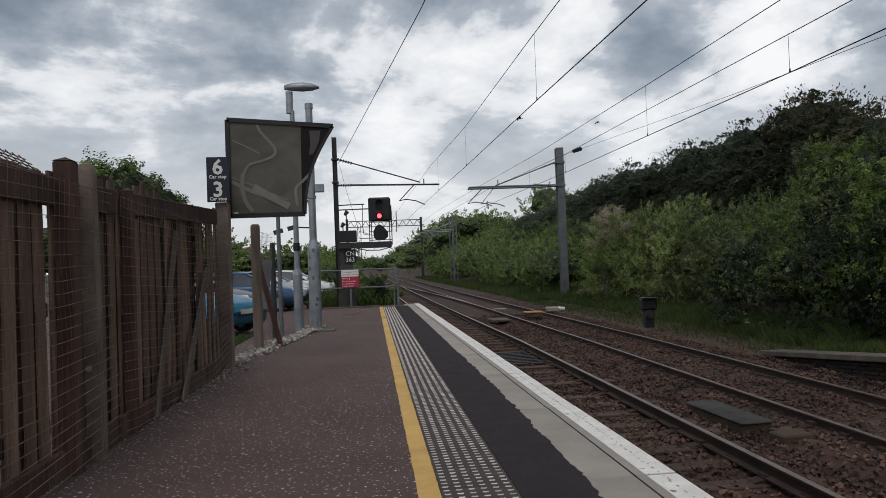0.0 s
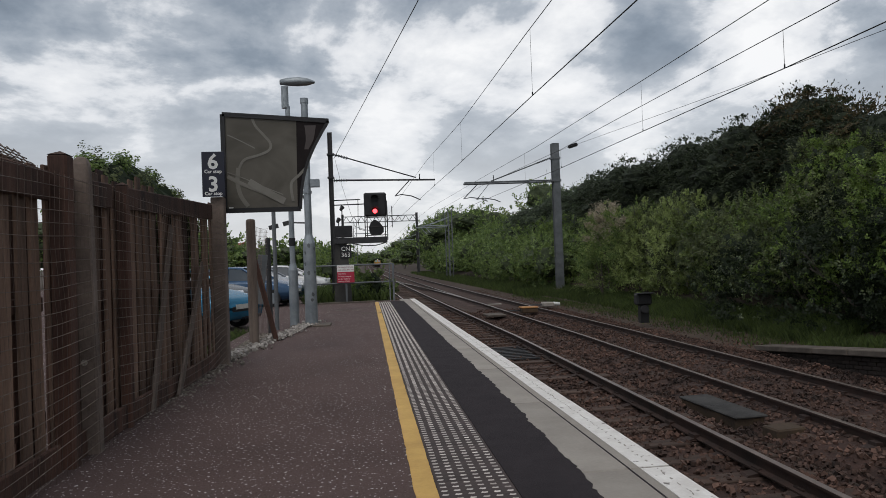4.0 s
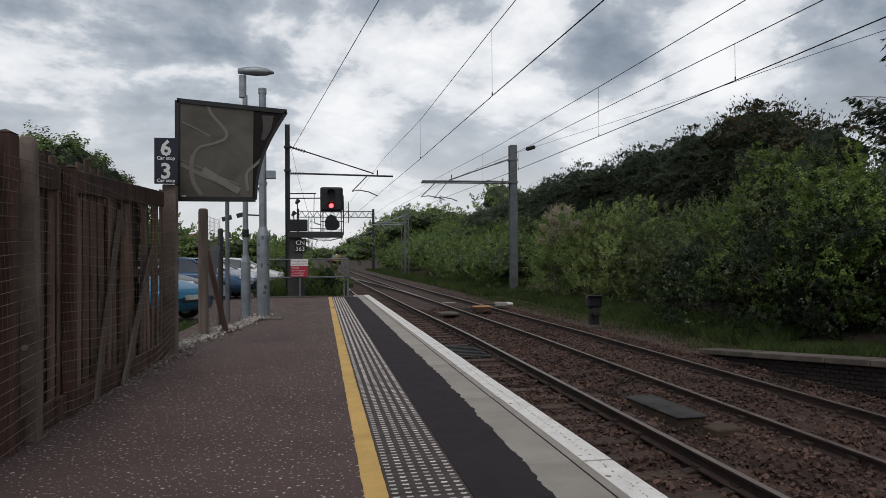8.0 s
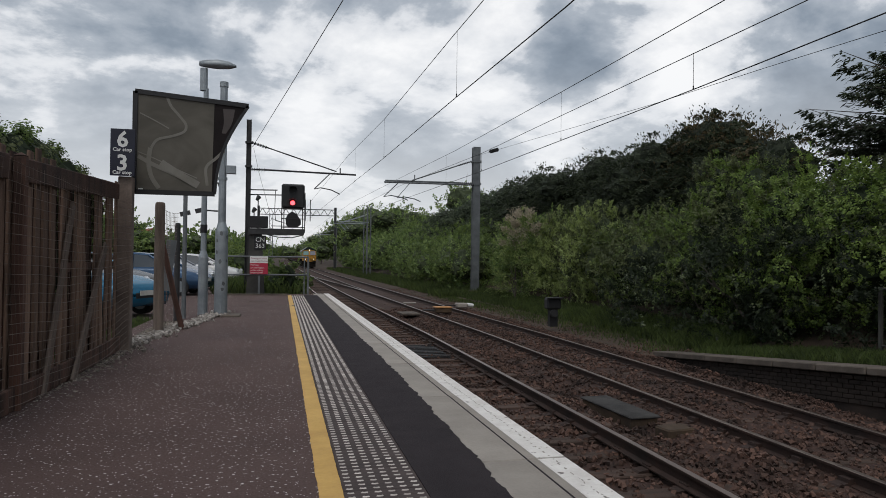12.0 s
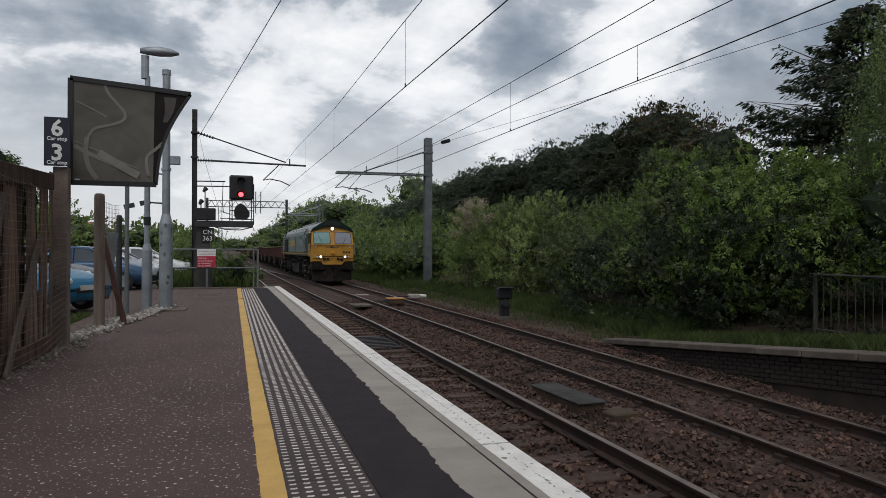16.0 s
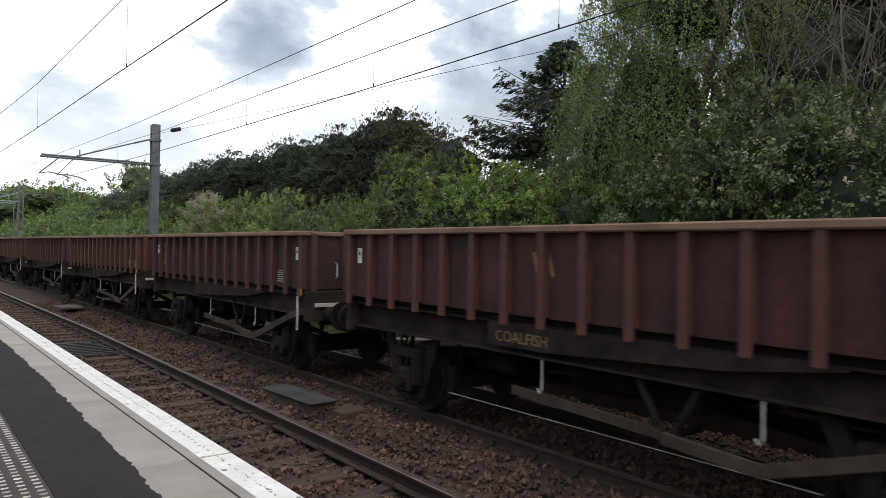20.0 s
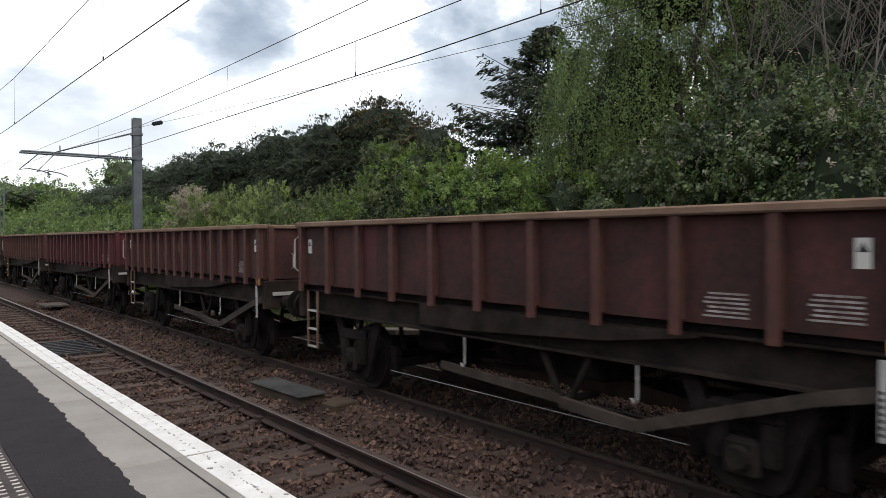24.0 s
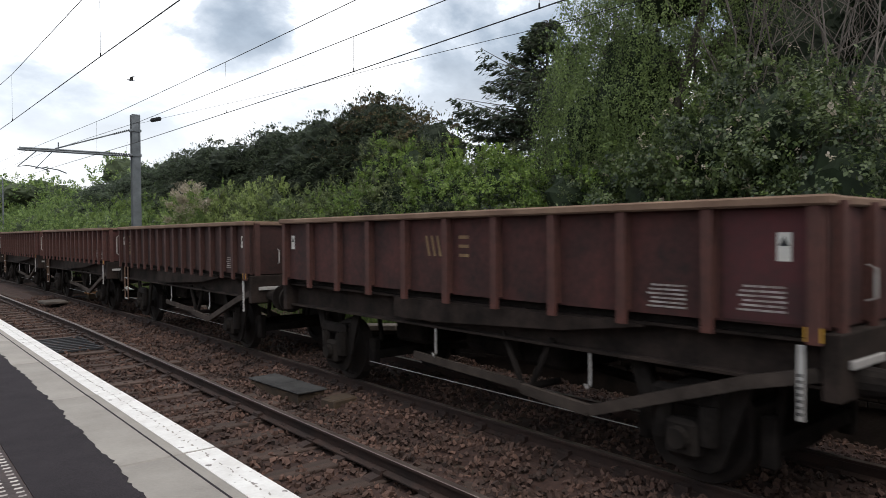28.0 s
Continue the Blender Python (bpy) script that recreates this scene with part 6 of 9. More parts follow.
# hedge behind the boundary fence
shrub("ivy_hedge", [(-2.76, 7.6, 1.85, 0.42, 0.5, 0.62), (-2.76, 8.2, 1.92, 0.42, 0.5, 0.62), (-2.74, 8.8, 1.9, 0.40, 0.5, 0.58), (-2.72, 9.4, 1.86, 0.38, 0.5, 0.52), (-2.7, 10.0, 1.8, 0.34, 0.45, 0.48), (-2.75, 8.6, 0.9, 0.4, 1.6, 0.95)], [(LEAF_FAR, 26000, 0.04), (LEAF_OLIVE, 14000, 0.04)], 81, "leafy hedge rising behind the wooden fence", fill=0.12, core_scale=0.86, main=0.995, twigs=0)
shrub("yellowing_bush", [(0.15, 28.6, 0.35, 0.7, 0.8, 0.9), (-0.35, 28.4, 0.1, 0.6, 0.7, 0.7), (0.5, 29.2, 0.0, 0.6, 0.7, 0.7)], [(LEAF_ELDER, 3600, 0.11)], 82, "yellow-green bush beyond the platform end", fill=0.6)


def grass_patch(name, count, area, h, seed, label):
    r = np.random.RandomState(seed)
    x, y = area(r, count)
    z = np.array([gh(a, b) for a, b in zip(x, y)]) - 0.02
    a = r.uniform(0, 2 * np.pi, count)
    hh = h * r.uniform(0.5, 1.3, count)
    w = 0.012
    lean = r.normal(scale=0.3, size=(count, 2)) * hh[:, None]
    v = np.stack([np.stack([x - w * np.cos(a), y - w * np.sin(a), z], 1), np.stack([x + w * np.cos(a), y + w * np.sin(a), z], 1), np.stack([x + lean[:, 0] * 0.4 + 0.6 * w * np.cos(a), y + lean[:, 1] * 0.4, z + hh * 0.6], 1), np.stack([x + lean[:, 0], y + lean[:, 1], z + hh], 1)], 1)
    me = bpy.data.meshes.new(name)
    f = np.array([(0, 1, 2), (0, 2, 3)])
    me.from_pydata(v.reshape(-1, 3).tolist(), [], (f[None] + 4 * np.arange(count)[:, None, None]).reshape(-1, 3).tolist())
    me.materials.append(GRASS)
    return tagged(new(name, me), label, "grass", kind="stuff")


grass_patch("verge_grass", 30000, lambda r, n: (9.75 + 1.7 * r.uniform(0, 1, n) ** 0.7, 14.5 + 26 * r.uniform(0, 1, n) ** 1.3), 0.28, 91, "long green grass along the track verge")
ob = grass_patch("platform_grass", 20000, lambda r, n: (9.3 + 2.1 * r.uniform(0, 1, n) ** 0.7, r.uniform(0.5, 14.4, n)), 0.26, 92, "long green grass on the disused platform ramp")
co = np.empty(len(ob.data.vertices) * 3, np.float32)
ob.data.vertices.foreach_get("co", co)
co = co.reshape(-1, 3)
base_z = np.repeat(co[::4, 2], 4)
top_z = np.array([ramp_top(v) - 0.15 for v in co[:, 1]])
co[:, 2] = co[:, 2] - base_z + top_z
ob.data.vertices.foreach_set("co", co.reshape(-1))
grass_patch("shoulder_weeds", 5000, lambda r, n: (lambda y: (8.75 + np.array([bend(v) for v in y]) + 1.1 * r.uniform(0, 1, n) ** 0.6, y))(15 + 26 * r.uniform(0, 1, n)), 0.13, 97, "short weeds on the soil beside the far track")
grass_patch("bank_grass", 18000, lambda r, n: (lambda y: (9.2 + np.array([bend(v) for v in y]) + 2.6 * r.uniform(0, 1, n), y))(38 + 90 * r.uniform(0, 1, n) ** 1.4), 0.4, 95, "tall rough grass along the far verge")
grass_patch("line_side_grass", 16000, lambda r, n: (lambda y: (0.9 + np.array([bend(v) for v in y]) - 3.2 * r.uniform(0, 1, n), y))(34 + 90 * r.uniform(0, 1, n) ** 1.4), 0.5, 96, "tall rough grass beside the near track")
for k in range(9):
    y = 38 + 9 * k
    x = -1.6 + bend(y) + fb.uniform(-0.5, 0.3)
    h = fb.uniform(1.5, 2.3)
    g0 = gh(x, y)
    shrub("line_side_bush", [(x + fb.uniform(-0.8, 0.5), y + fb.uniform(-2, 2), g0 + h * fb.uniform(0.3, 0.6), 1.0, 1.6, h * 0.45) for _ in range(4)], [(LEAF_ELDER, 2600, 0.15), (LEAF_FAR, 1500, 0.15)], 800 + k, "scrubby green bush beside the near track", CORE_FAR, group="bushes beside the track")
grass_patch("end_grass", 6000, lambda r, n: (r.uniform(-2.6, 1.2, n), 26.6 + 9 * r.uniform(0, 1, n)), 0.5, 93, "rough grass beyond the platform end")
grass_patch("fence_grass", 2500, lambda r, n: (r.uniform(-3.2, -2.5, n), r.uniform(10, 16, n)), 0.16, 94, "thin grass at the car park edge")

# ---- lineside boxes ----
LID = material("dark_box_lid", (0.07, 0.068, 0.066), (0.035, 0.034, 0.034), rough=0.95, spec=0.15, scale=3, fine=60, bump=0.4)
OCHRE = material("ochre_timber", (0.09, 0.058, 0.034), (0.034, 0.024, 0.017), rough=0.9, scale=2, fine=30, bump=0.3)
ORANGE = material("faded_orange_casing", (0.45, 0.22, 0.08), (0.33, 0.16, 0.06), rough=0.7, bump=0.1)
box = empty("cable_box", pose(4.82, 9.3, -1.13, 0, 0, 3), "low cable box with a dark slab lid in the ballast", "cable box")
part("box_side", Geo().box(-0.21, 0.21, -0.7, 0.7, -0.1, 0.17, bev=0.01), OCHRE, box, "ochre side boards")
part("box_lid", Geo().box(-0.235, 0.235, -0.74, 0.74, 0.173, 0.205, bev=0.012), LID, box)
part("lid_seam", Geo().box(-0.235, 0.235, -0.008, 0.008, 0.2052, 0.207), BLACK, box)
tagged(part("timber_block", Geo().box(-0.2, 0.22, -0.15, 0.15, 0, 0.2, bev=0.02), OCHRE, None, at=pose(5.03, 8.15, -1.17, 0, 0, 8)), "small brown timber block beside the rail", "timber block")
tagged(part("trough_lid", Geo().box(-0.35, 0.35, -0.5, 0.5, 0, 0.08, bev=0.015), KERB, None, at=pose(4.7, 26.0, -0.95, 0, 0, 4)), "flat pale trough lid between the tracks", "trough lid")
tagged(part("trough_lid", Geo().box(-0.3, 0.3, -0.1, 0.1, 0, 0.05, bev=0.015), COPING, None, at=pose(5.75, 31.5, -0.9, 0, 0, 0)), "narrow white-painted plate between the tracks", "track plate")
pm = empty("point_machine", pose(6.15, 26.6, -0.93), "small orange-topped point machine between the rails", "point machine")
part("casing", Geo().box(-0.3, 0.35, -0.25, 0.25, 0, 0.18, bev=0.03), OCHRE, pm)
part("cover", Geo().box(-0.32, 0.37, -0.27, 0.27, 0.182, 0.24, bev=0.02), ORANGE, pm)
part("drive_rod", Geo().cyl((-0.3, 0, 0.1), (-0.75, 0.1, 0.1), 0.03, n=6), DARK_STEEL, pm)
pm2 = empty("point_motor", pose(7.75, 29.5, -0.95), "white-painted point motor beside the far rail", "point motor")
part("motor_body", Geo().box(-0.3, 0.2, -0.25, 0.25, 0, 0.2, bev=0.04), COPING, pm2)
part("motor_cap", Geo().cyl((0.2, 0, 0.12), (0.5, 0, 0.1), 0.09, 0.07, 10), WHITE, pm2)
part("motor_rod", Geo().cyl((-0.3, 0, 0.1), (-0.8, 0.15, 0.1), 0.03, n=6), DARK_STEEL, pm2)
lb = empty("ground_signal", pose(8.35, 20.5, -0.78), "black ground signal box on a short stand in the grass", "ground signal")
part("stand", Geo().box(-0.13, 0.13, -0.1, 0.1, -0.12, 0.42), BLACK, lb)
part("lens_box", Geo().box(-0.24, 0.24, -0.14, 0.16, 0.42, 0.78, bev=0.05), BLACK, lb)
part("lens_brow", Geo().box(-0.27, 0.27, -0.26, 0.0, 0.775, 0.80), BLACK, lb)
part("stand_lamp", Geo().cyl((-0.02, -0.2, 0.3), (-0.02, -0.1, 0.3), 0.12, n=12), DARK_STEEL, lb)
grate = empty("drain_grating", pose(0, 14.9, -0.99), "dark metal grating between the near rails", "drain grating")
bar_mesh = Geo().box(1.95, 3.65, 0, 0.06, 0, 0.035).mesh("grating_bar", DARK_STEEL)
for i in range(9):
    part("grating_bar", bar_mesh, None, grate, at=pose(0, 0.24 * i, 0))
for x in (1.95, 3.6):
    part("grating_edge", Geo().box(x, x + 0.05, -0.02, 2.0, -0.01, 0.02), DARK_STEEL, grate)

# ---- car park ----
TYRE_RUBBER = material("tyre_rubber", (0.02, 0.02, 0.021), rough=0.85, bump=0.1)
CAR_GLASS = glass("car_glass", (0.03, 0.04, 0.05))
LIGHT_GLASS = glass("headlamp_glass", (0.6, 0.62, 0.65), 0.1)
PLATE = material("number_plate_blank", (0.6, 0.6, 0.55), rough=0.5, bump=0)
cp = Geo()
cp.add([(-45, 6, -0.21), (-2.45, 6, -0.21), (-2.45, 75, -0.21), (-45, 75, -0.21)], [(0, 1, 2, 3)])
tagged(part("car_park_tarmac", cp, ASPHALT), "grey car park tarmac beyond the fence", "car park", kind="structure")


def car_paint(name, col, metal=0.3):
    return material(name, col, tuple(c * 0.85 for c in col), rough=0.25, metal=metal, bump=0, spec=0.6)


CAR_WHEEL = Geo()
CAR_WHEEL.cyl((-0.1, 0, 0), (0.1, 0, 0), 0.31, n=20)
CAR_WHEEL = CAR_WHEEL.mesh("tyre", TYRE_RUBBER)
RIMG = Geo()
RIMG.cyl((-0.105, 0, 0), (0.105, 0, 0), 0.2, n=14)
RIMG = RIMG.mesh("rim", GALV)


def car(paint, m, label):
    """A hatchback 4 m long; its nose points along -y."""
    top = empty("parked_car", m, label, "car", group="cars in the car park")
    L = 4.0
    prof = [(-2.0, 0.35, 0.62, 0.78), (-1.9, 0.25, 0.74, 0.85), (-1.2, 0.22, 0.92, 0.87), (-0.75, 0.22, 0.98, 0.88), (0.6, 0.22, 1.0, 0.88), (1.6, 0.22, 1.02, 0.87), (1.9, 0.28, 0.98, 0.83), (2.0, 0.4, 0.9, 0.76)]
    body = Geo()
    rings = []
    for y, z0, z1, w in prof:
        rings.append([(-w * 0.92, y, z0), (w * 0.92, y, z0), (w, y, z0 + 0.2), (w, y, z1 - 0.14), (w * 0.93, y, z1 - 0.02), (w * 0.6, y, z1 + 0.02), (-w * 0.6, y, z1 + 0.02), (-w * 0.93, y, z1 - 0.02), (-w, y, z1 - 0.14), (-w, y, z0 + 0.2)])
    body.sweep(rings)
    part("body", body, paint, top, smooth=True)
    cabin = [(-0.85, 0.97, 0.985, 0.80), (-0.1, 0.98, 1.42, 0.66), (0.5, 0.98, 1.47, 0.66), (1.3, 0.98, 1.40, 0.65), (1.85, 0.97, 0.99, 0.72)]
    gl = Geo()
    gl.sweep([[(-w - 0.06, y, z0), (w + 0.06, y, z0), (w * 0.98, y, z1 - 0.04), (-w * 0.98, y, z1 - 0.04)] if z1 > 1.1 else [(-w, y, z0 - 0.02), (w, y, z0 - 0.02), (w * 0.98, y, z1), (-w * 0.98, y, z1)] for y, z0, z1, w in cabin])
    part("glasshouse", gl, CAR_GLASS, top)
    rf = Geo()
    rf.sweep([[(-w * 0.98, y, z1 - 0.03), (w * 0.98, y, z1 - 0.03), (w * 0.85, y, z1 + 0.03), (-w * 0.85, y, z1 + 0.03)] for y, z0, z1, w in cabin[1:4]])
    part("roof", rf, paint, top)
    for sx in (-1, 1):
        for (p, q) in (((sx * 0.83, -0.85, 0.98), (sx * 0.665, -0.1, 1.41)), ((sx * 0.73, 0.45, 0.98), (sx * 0.67, 0.45, 1.44)), ((sx * 0.74, 1.82, 0.99), (sx * 0.66, 1.3, 1.4))):
            part("pillar", Geo().cyl(p, q, 0.045, n=6), paint, top)
        for y in (-1.25, 1.25):
            w = part("wheel", CAR_WHEEL, None, top, at=pose(sx * 0.78, y, 0.31))
            part("rim", RIMG, None, w)
        part("headlamp", Geo().box(min(sx * 0.42, sx * 0.76), max(sx * 0.42, sx * 0.76), -1.99, -1.75, 0.62, 0.78, bev=0.05), LIGHT_GLASS, top)
        part("mirror", Geo().box(min(sx * 0.85, sx * 1.02), max(sx * 0.85, sx * 1.02), -0.62, -0.5, 0.98, 1.12, bev=0.03), paint, top)
    part("grille", Geo().box(-0.4, 0.4, -2.01, -1.9, 0.42, 0.58, bev=0.03), BLACK, top)
    part("number_plate", Geo().box(-0.26, 0.26, -2.02, -2.005, 0.5, 0.61), PLATE, top)
    return top


GC = -0.2
BLUE = car_paint("metallic_blue", (0.02, 0.16, 0.28))
NAVY = car_paint("metallic_navy", (0.03, 0.075, 0.15))
WHITE_CAR = car_paint("white_car_paint", (0.7, 0.7, 0.7), 0.0)
SILVER = car_paint("silver_car_paint", (0.35, 0.36, 0.38), 0.6)
DARK_CAR = car_paint("black_car_paint", (0.03, 0.03, 0.035), 0.2)
car(BLUE, pose(-4.75, 17.6, GC, 0, 0, 62), "bright blue hatchback parked nose towards the fence")
car(DARK_CAR, pose(-5.6, 22.5, GC, 0, 0, 75), "black hatchback parked beyond the fence")
car(NAVY, pose(-4.6, 26.6, GC, 0, 0, 80), "dark blue hatchback parked beyond the fence")
car(SILVER, pose(-4.7, 31.0, GC, 0, 0, 80), "silver hatchback parked in the row")
car(DARK_CAR, pose(-8.5, 33.0, GC, 0, 0, 80), "black hatchback parked further off")
car(WHITE_CAR, pose(-4.0, 35.4, GC, 0, 0, 84), "white hatchback parked in the row")
car(NAVY, pose(-9.5, 27.5, GC, 0, 0, 70), "dark blue hatchback parked further off")
car(SILVER, pose(-4.6, 40, GC, 0, 0, 85), "silver hatchback parked in the row")

TILE_ROOF = material("orange_roof_tiles", (0.26, 0.09, 0.045), (0.15, 0.055, 0.032), rough=0.85, scale=3, fine=20, bump=0.3)
HOUSE_WALL = material("pale_house_render", (0.42, 0.38, 0.33), (0.32, 0.29, 0.25), rough=0.9, scale=1, fine=12, bump=0.1)


def house(m, label):
    top = empty("house", m, label, "house")
    part("wall", Geo().prism([(-3.6, 0), (3.6, 0), (3.6, 3.6), (0, 5.4), (-3.6, 3.6)], "y", -4.5, 4.5), HOUSE_WALL, top)
    roof = Geo()
    for sx in (-1, 1):
        roof.add([(0, -4.9, 5.62), (0, 4.9, 5.62), (sx * 4.0, 4.9, 3.5), (sx * 4.0, -4.9, 3.5), (0, -4.9, 5.48), (0, 4.9, 5.48), (sx * 4.0, 4.9, 3.36), (sx * 4.0, -4.9, 3.36)], [(0, 1, 2, 3), (4, 7, 6, 5), (0, 3, 7, 4), (2, 6, 7, 3), (1, 5, 6, 2)])
    part("roof", roof, TILE_ROOF, top, "orange tiled roof")
    part("chimney", Geo().box(-0.4, 0.4, 2.0, 2.7, 5.0, 6.5), BRICK, top)
    for x in (-1.6, 1.6):
        w_ = part("window", Geo().box(x - 0.6, x + 0.6, -4.56, -4.5, 1.1, 2.3), WHITE, top)
        part("pane", Geo().box(x - 0.5, x + 0.5, -4.575, -4.562, 1.2, 2.2), CAR_GLASS, w_)
    return top


house(pose(-21.5, 118, -0.25, 0, 0, 24), "far house with an orange tiled roof beyond the car park")
house(pose(-34, 124, -0.25, 0, 0, 80), "far house with an orange tiled roof beyond the car park")

# ---- the train ----
RUST = material("rusty_wagon_paint", (0.1, 0.036, 0.028), (0.044, 0.0205, 0.0165), rough=0.8, scale=1.1, fine=18, bump=0.15)
RUST_DARK = material("sooty_wagon_paint", (0.078, 0.031, 0.0245), (0.036, 0.0172, 0.014), rough=0.85, scale=1.1, fine=18, bump=0.15)
MAROON = material("faded_maroon_wagon_paint", (0.09, 0.015, 0.018), (0.04, 0.015, 0.0145), rough=0.75, scale=0.9, fine=16, bump=0.15)
RIM = material("dusty_wagon_rim", (0.20, 0.13, 0.088), (0.12, 0.07, 0.048), rough=0.9, scale=2, fine=30, bump=0.2)
SOOT_BROWN = material("brown_grime", (0.04, 0.029, 0.0245), (0.014, 0.011, 0.0096), rough=0.95, spec=0.12, scale=3, fine=30, bump=0.2)
DUSTY = material("dusty_brake_gear", (0.072, 0.056, 0.047), (0.03, 0.0235, 0.02), rough=0.9, spec=0.15, scale=3, fine=30, bump=0.15)
SOOT = material("grimy_underframe", (0.03, 0.0245, 0.0215), (0.011, 0.0093, 0.0084), rough=0.95, spec=0.08, scale=4, fine=30, bump=0.3)
TYRE = material("wheel_steel", (0.04, 0.03, 0.026), (0.017, 0.0135, 0.012), rough=0.7, metal=0.4, bump=0.1)
LOCO_GREEN = material("dark_green_loco_paint", (0.008, 0.046, 0.04), (0.005, 0.028, 0.025), rough=0.42, spec=0.16, scale=1.2, fine=20, bump=0.04)
RED_FADED = material("dull_red_brand_paint", (0.2, 0.03, 0.03), (0.15, 0.025, 0.025), rough=0.6, bump=0)
BRAND_YELLOW = material("lemon_brand_paint", (0.55, 0.37, 0.035), (0.42, 0.27, 0.028), rough=0.5, bump=0)
BROW = material("blackish_green_paint", (0.006, 0.022, 0.019), (0.004, 0.014, 0.012), rough=0.55, spec=0.2, bump=0.03)
BOX_GREEN = material("grimy_green_box_paint", (0.013, 0.018, 0.0165), (0.006, 0.0085, 0.008), rough=0.75, spec=0.12, scale=3, fine=24, bump=0.1)
LOCO_YELLOW = material("loco_yellow_paint", (0.5, 0.255, 0.032), (0.36, 0.175, 0.022), rough=0.45, scale=2, fine=20, bump=0.04)
# Body green with grime, lightened in place of the sky's reflection.
LOCO_ROOF = material("grimy_sky_lit_roof", (0.085, 0.104, 0.1), (0.035, 0.05, 0.048), rough=0.36, spec=0.5, scale=1.5, fine=16, bump=0.06)
CANTRAIL = material("faded_red_line_paint", (0.24, 0.06, 0.05), (0.16, 0.05, 0.045), rough=0.6, bump=0)
BOGIE = material("dusty_bogie_casting", (0.036, 0.0335, 0.0315), (0.013, 0.0115, 0.0105), rough=0.85, spec=0.15, scale=2.5, fine=24, bump=0.2)
STRIPE = material("orange_waist_stripe", (0.62, 0.24, 0.02), (0.5, 0.19, 0.018), rough=0.5, bump=0)
WINDSCREEN = glass("loco_windscreen", (0.16, 0.30, 0.28))
# Right-hand pane: the grey of a reflection is put into the glass colour.
WINDSCREEN_GREY = glass("greyish_windscreen", (0.21, 0.215, 0.25))
SIDE_GLASS = glass("loco_side_glass", (0.012, 0.015, 0.017))
SIDE_GLASS.node_tree.nodes["Principled BSDF"].inputs["Specular IOR Level"].default_value = 0.35
HEADLAMP = glow("lit_headlamp", (1.0, 0.96, 0.85), 2.4)
LAMP_OFF = glass("unlit_lamp_glass", (0.55, 0.52, 0.48), 0.15)
CHALK = material("pale_stencil_paint", (0.46, 0.44, 0.42), (0.27, 0.25, 0.235), rough=0.8, bump=0)
FAINT = material("rubbed_white_stencil", (0.40, 0.37, 0.35), (0.12, 0.09, 0.08), rough=0.85, scale=14, fine=60, bump=0)
YELLOW_STENCIL = material("faded_yellow_stencil", (0.27, 0.18, 0.085), (0.12, 0.07, 0.04), rough=0.8, bump=0)
PATCH = material("yellow_corner_patch", (0.6, 0.33, 0.03), (0.5, 0.27, 0.03), rough=0.6, bump=0)
NOTICE = material("white_notice_plate", (0.62, 0.60, 0.55), (0.5, 0.48, 0.44), rough=0.6, bump=0)

# Wall panels: grime, plus shade between the ribs painted in as darker colour.
PANELS = {"rusty_wagon_paint": material("grimy_shaded_rust_panel", (0.072, 0.022, 0.0185), (0.019, 0.0095, 0.0084), rough=0.85, scale=1.6, fine=14, bump=0.2, spread=0.8),
          "sooty_wagon_paint": material("sooty_shaded_panel", (0.048, 0.0185, 0.0155), (0.0175, 0.0095, 0.0083), rough=0.88, scale=1.6, fine=14, bump=0.2, spread=0.8),
          "faded_maroon_wagon_paint": material("grimy_shaded_maroon_panel", (0.1, 0.011, 0.0165), (0.024, 0.0115, 0.0105), rough=0.8, scale=0.8, fine=10, bump=0.2, spread=0.6)}


def wheel_mesh(r):
    ge = Geo()
    prof = [(0.0, 0.06), (0.09, 0.06), (r * 0.35, 0.03), (r * 0.82, 0.03), (r * 0.85, 0.065), (r, 0.065), (r + 0.028, -0.05), (r + 0.028, -0.065), (r * 0.85, -0.065), (r * 0.82, -0.03), (0.0, -0.03)]
    n = 28
    for rr, xx in prof:
        ge.v.extend([(-xx, rr * math.cos(2 * math.pi * i / n), rr * math.sin(2 * math.pi * i / n)) for i in range(n)])
    for k in range(len(prof) - 1):
        for i in range(n):
            ge.f.append((k * n + i, k * n + (i + 1) % n, (k + 1) * n + (i + 1) % n, (k + 1) * n + i))
    ge.m = [0] * len(ge.f)
    return ge.mesh("wheel", TYRE)


WHEEL = wheel_mesh(0.44)
LOCO_WHEEL = wheel_mesh(0.52)
BODY_L = 7.95
HB = BODY_L / 2
WT, WB, WW = 2.36, 1.44, 1.31      # rim height, floor height, half width of the tub


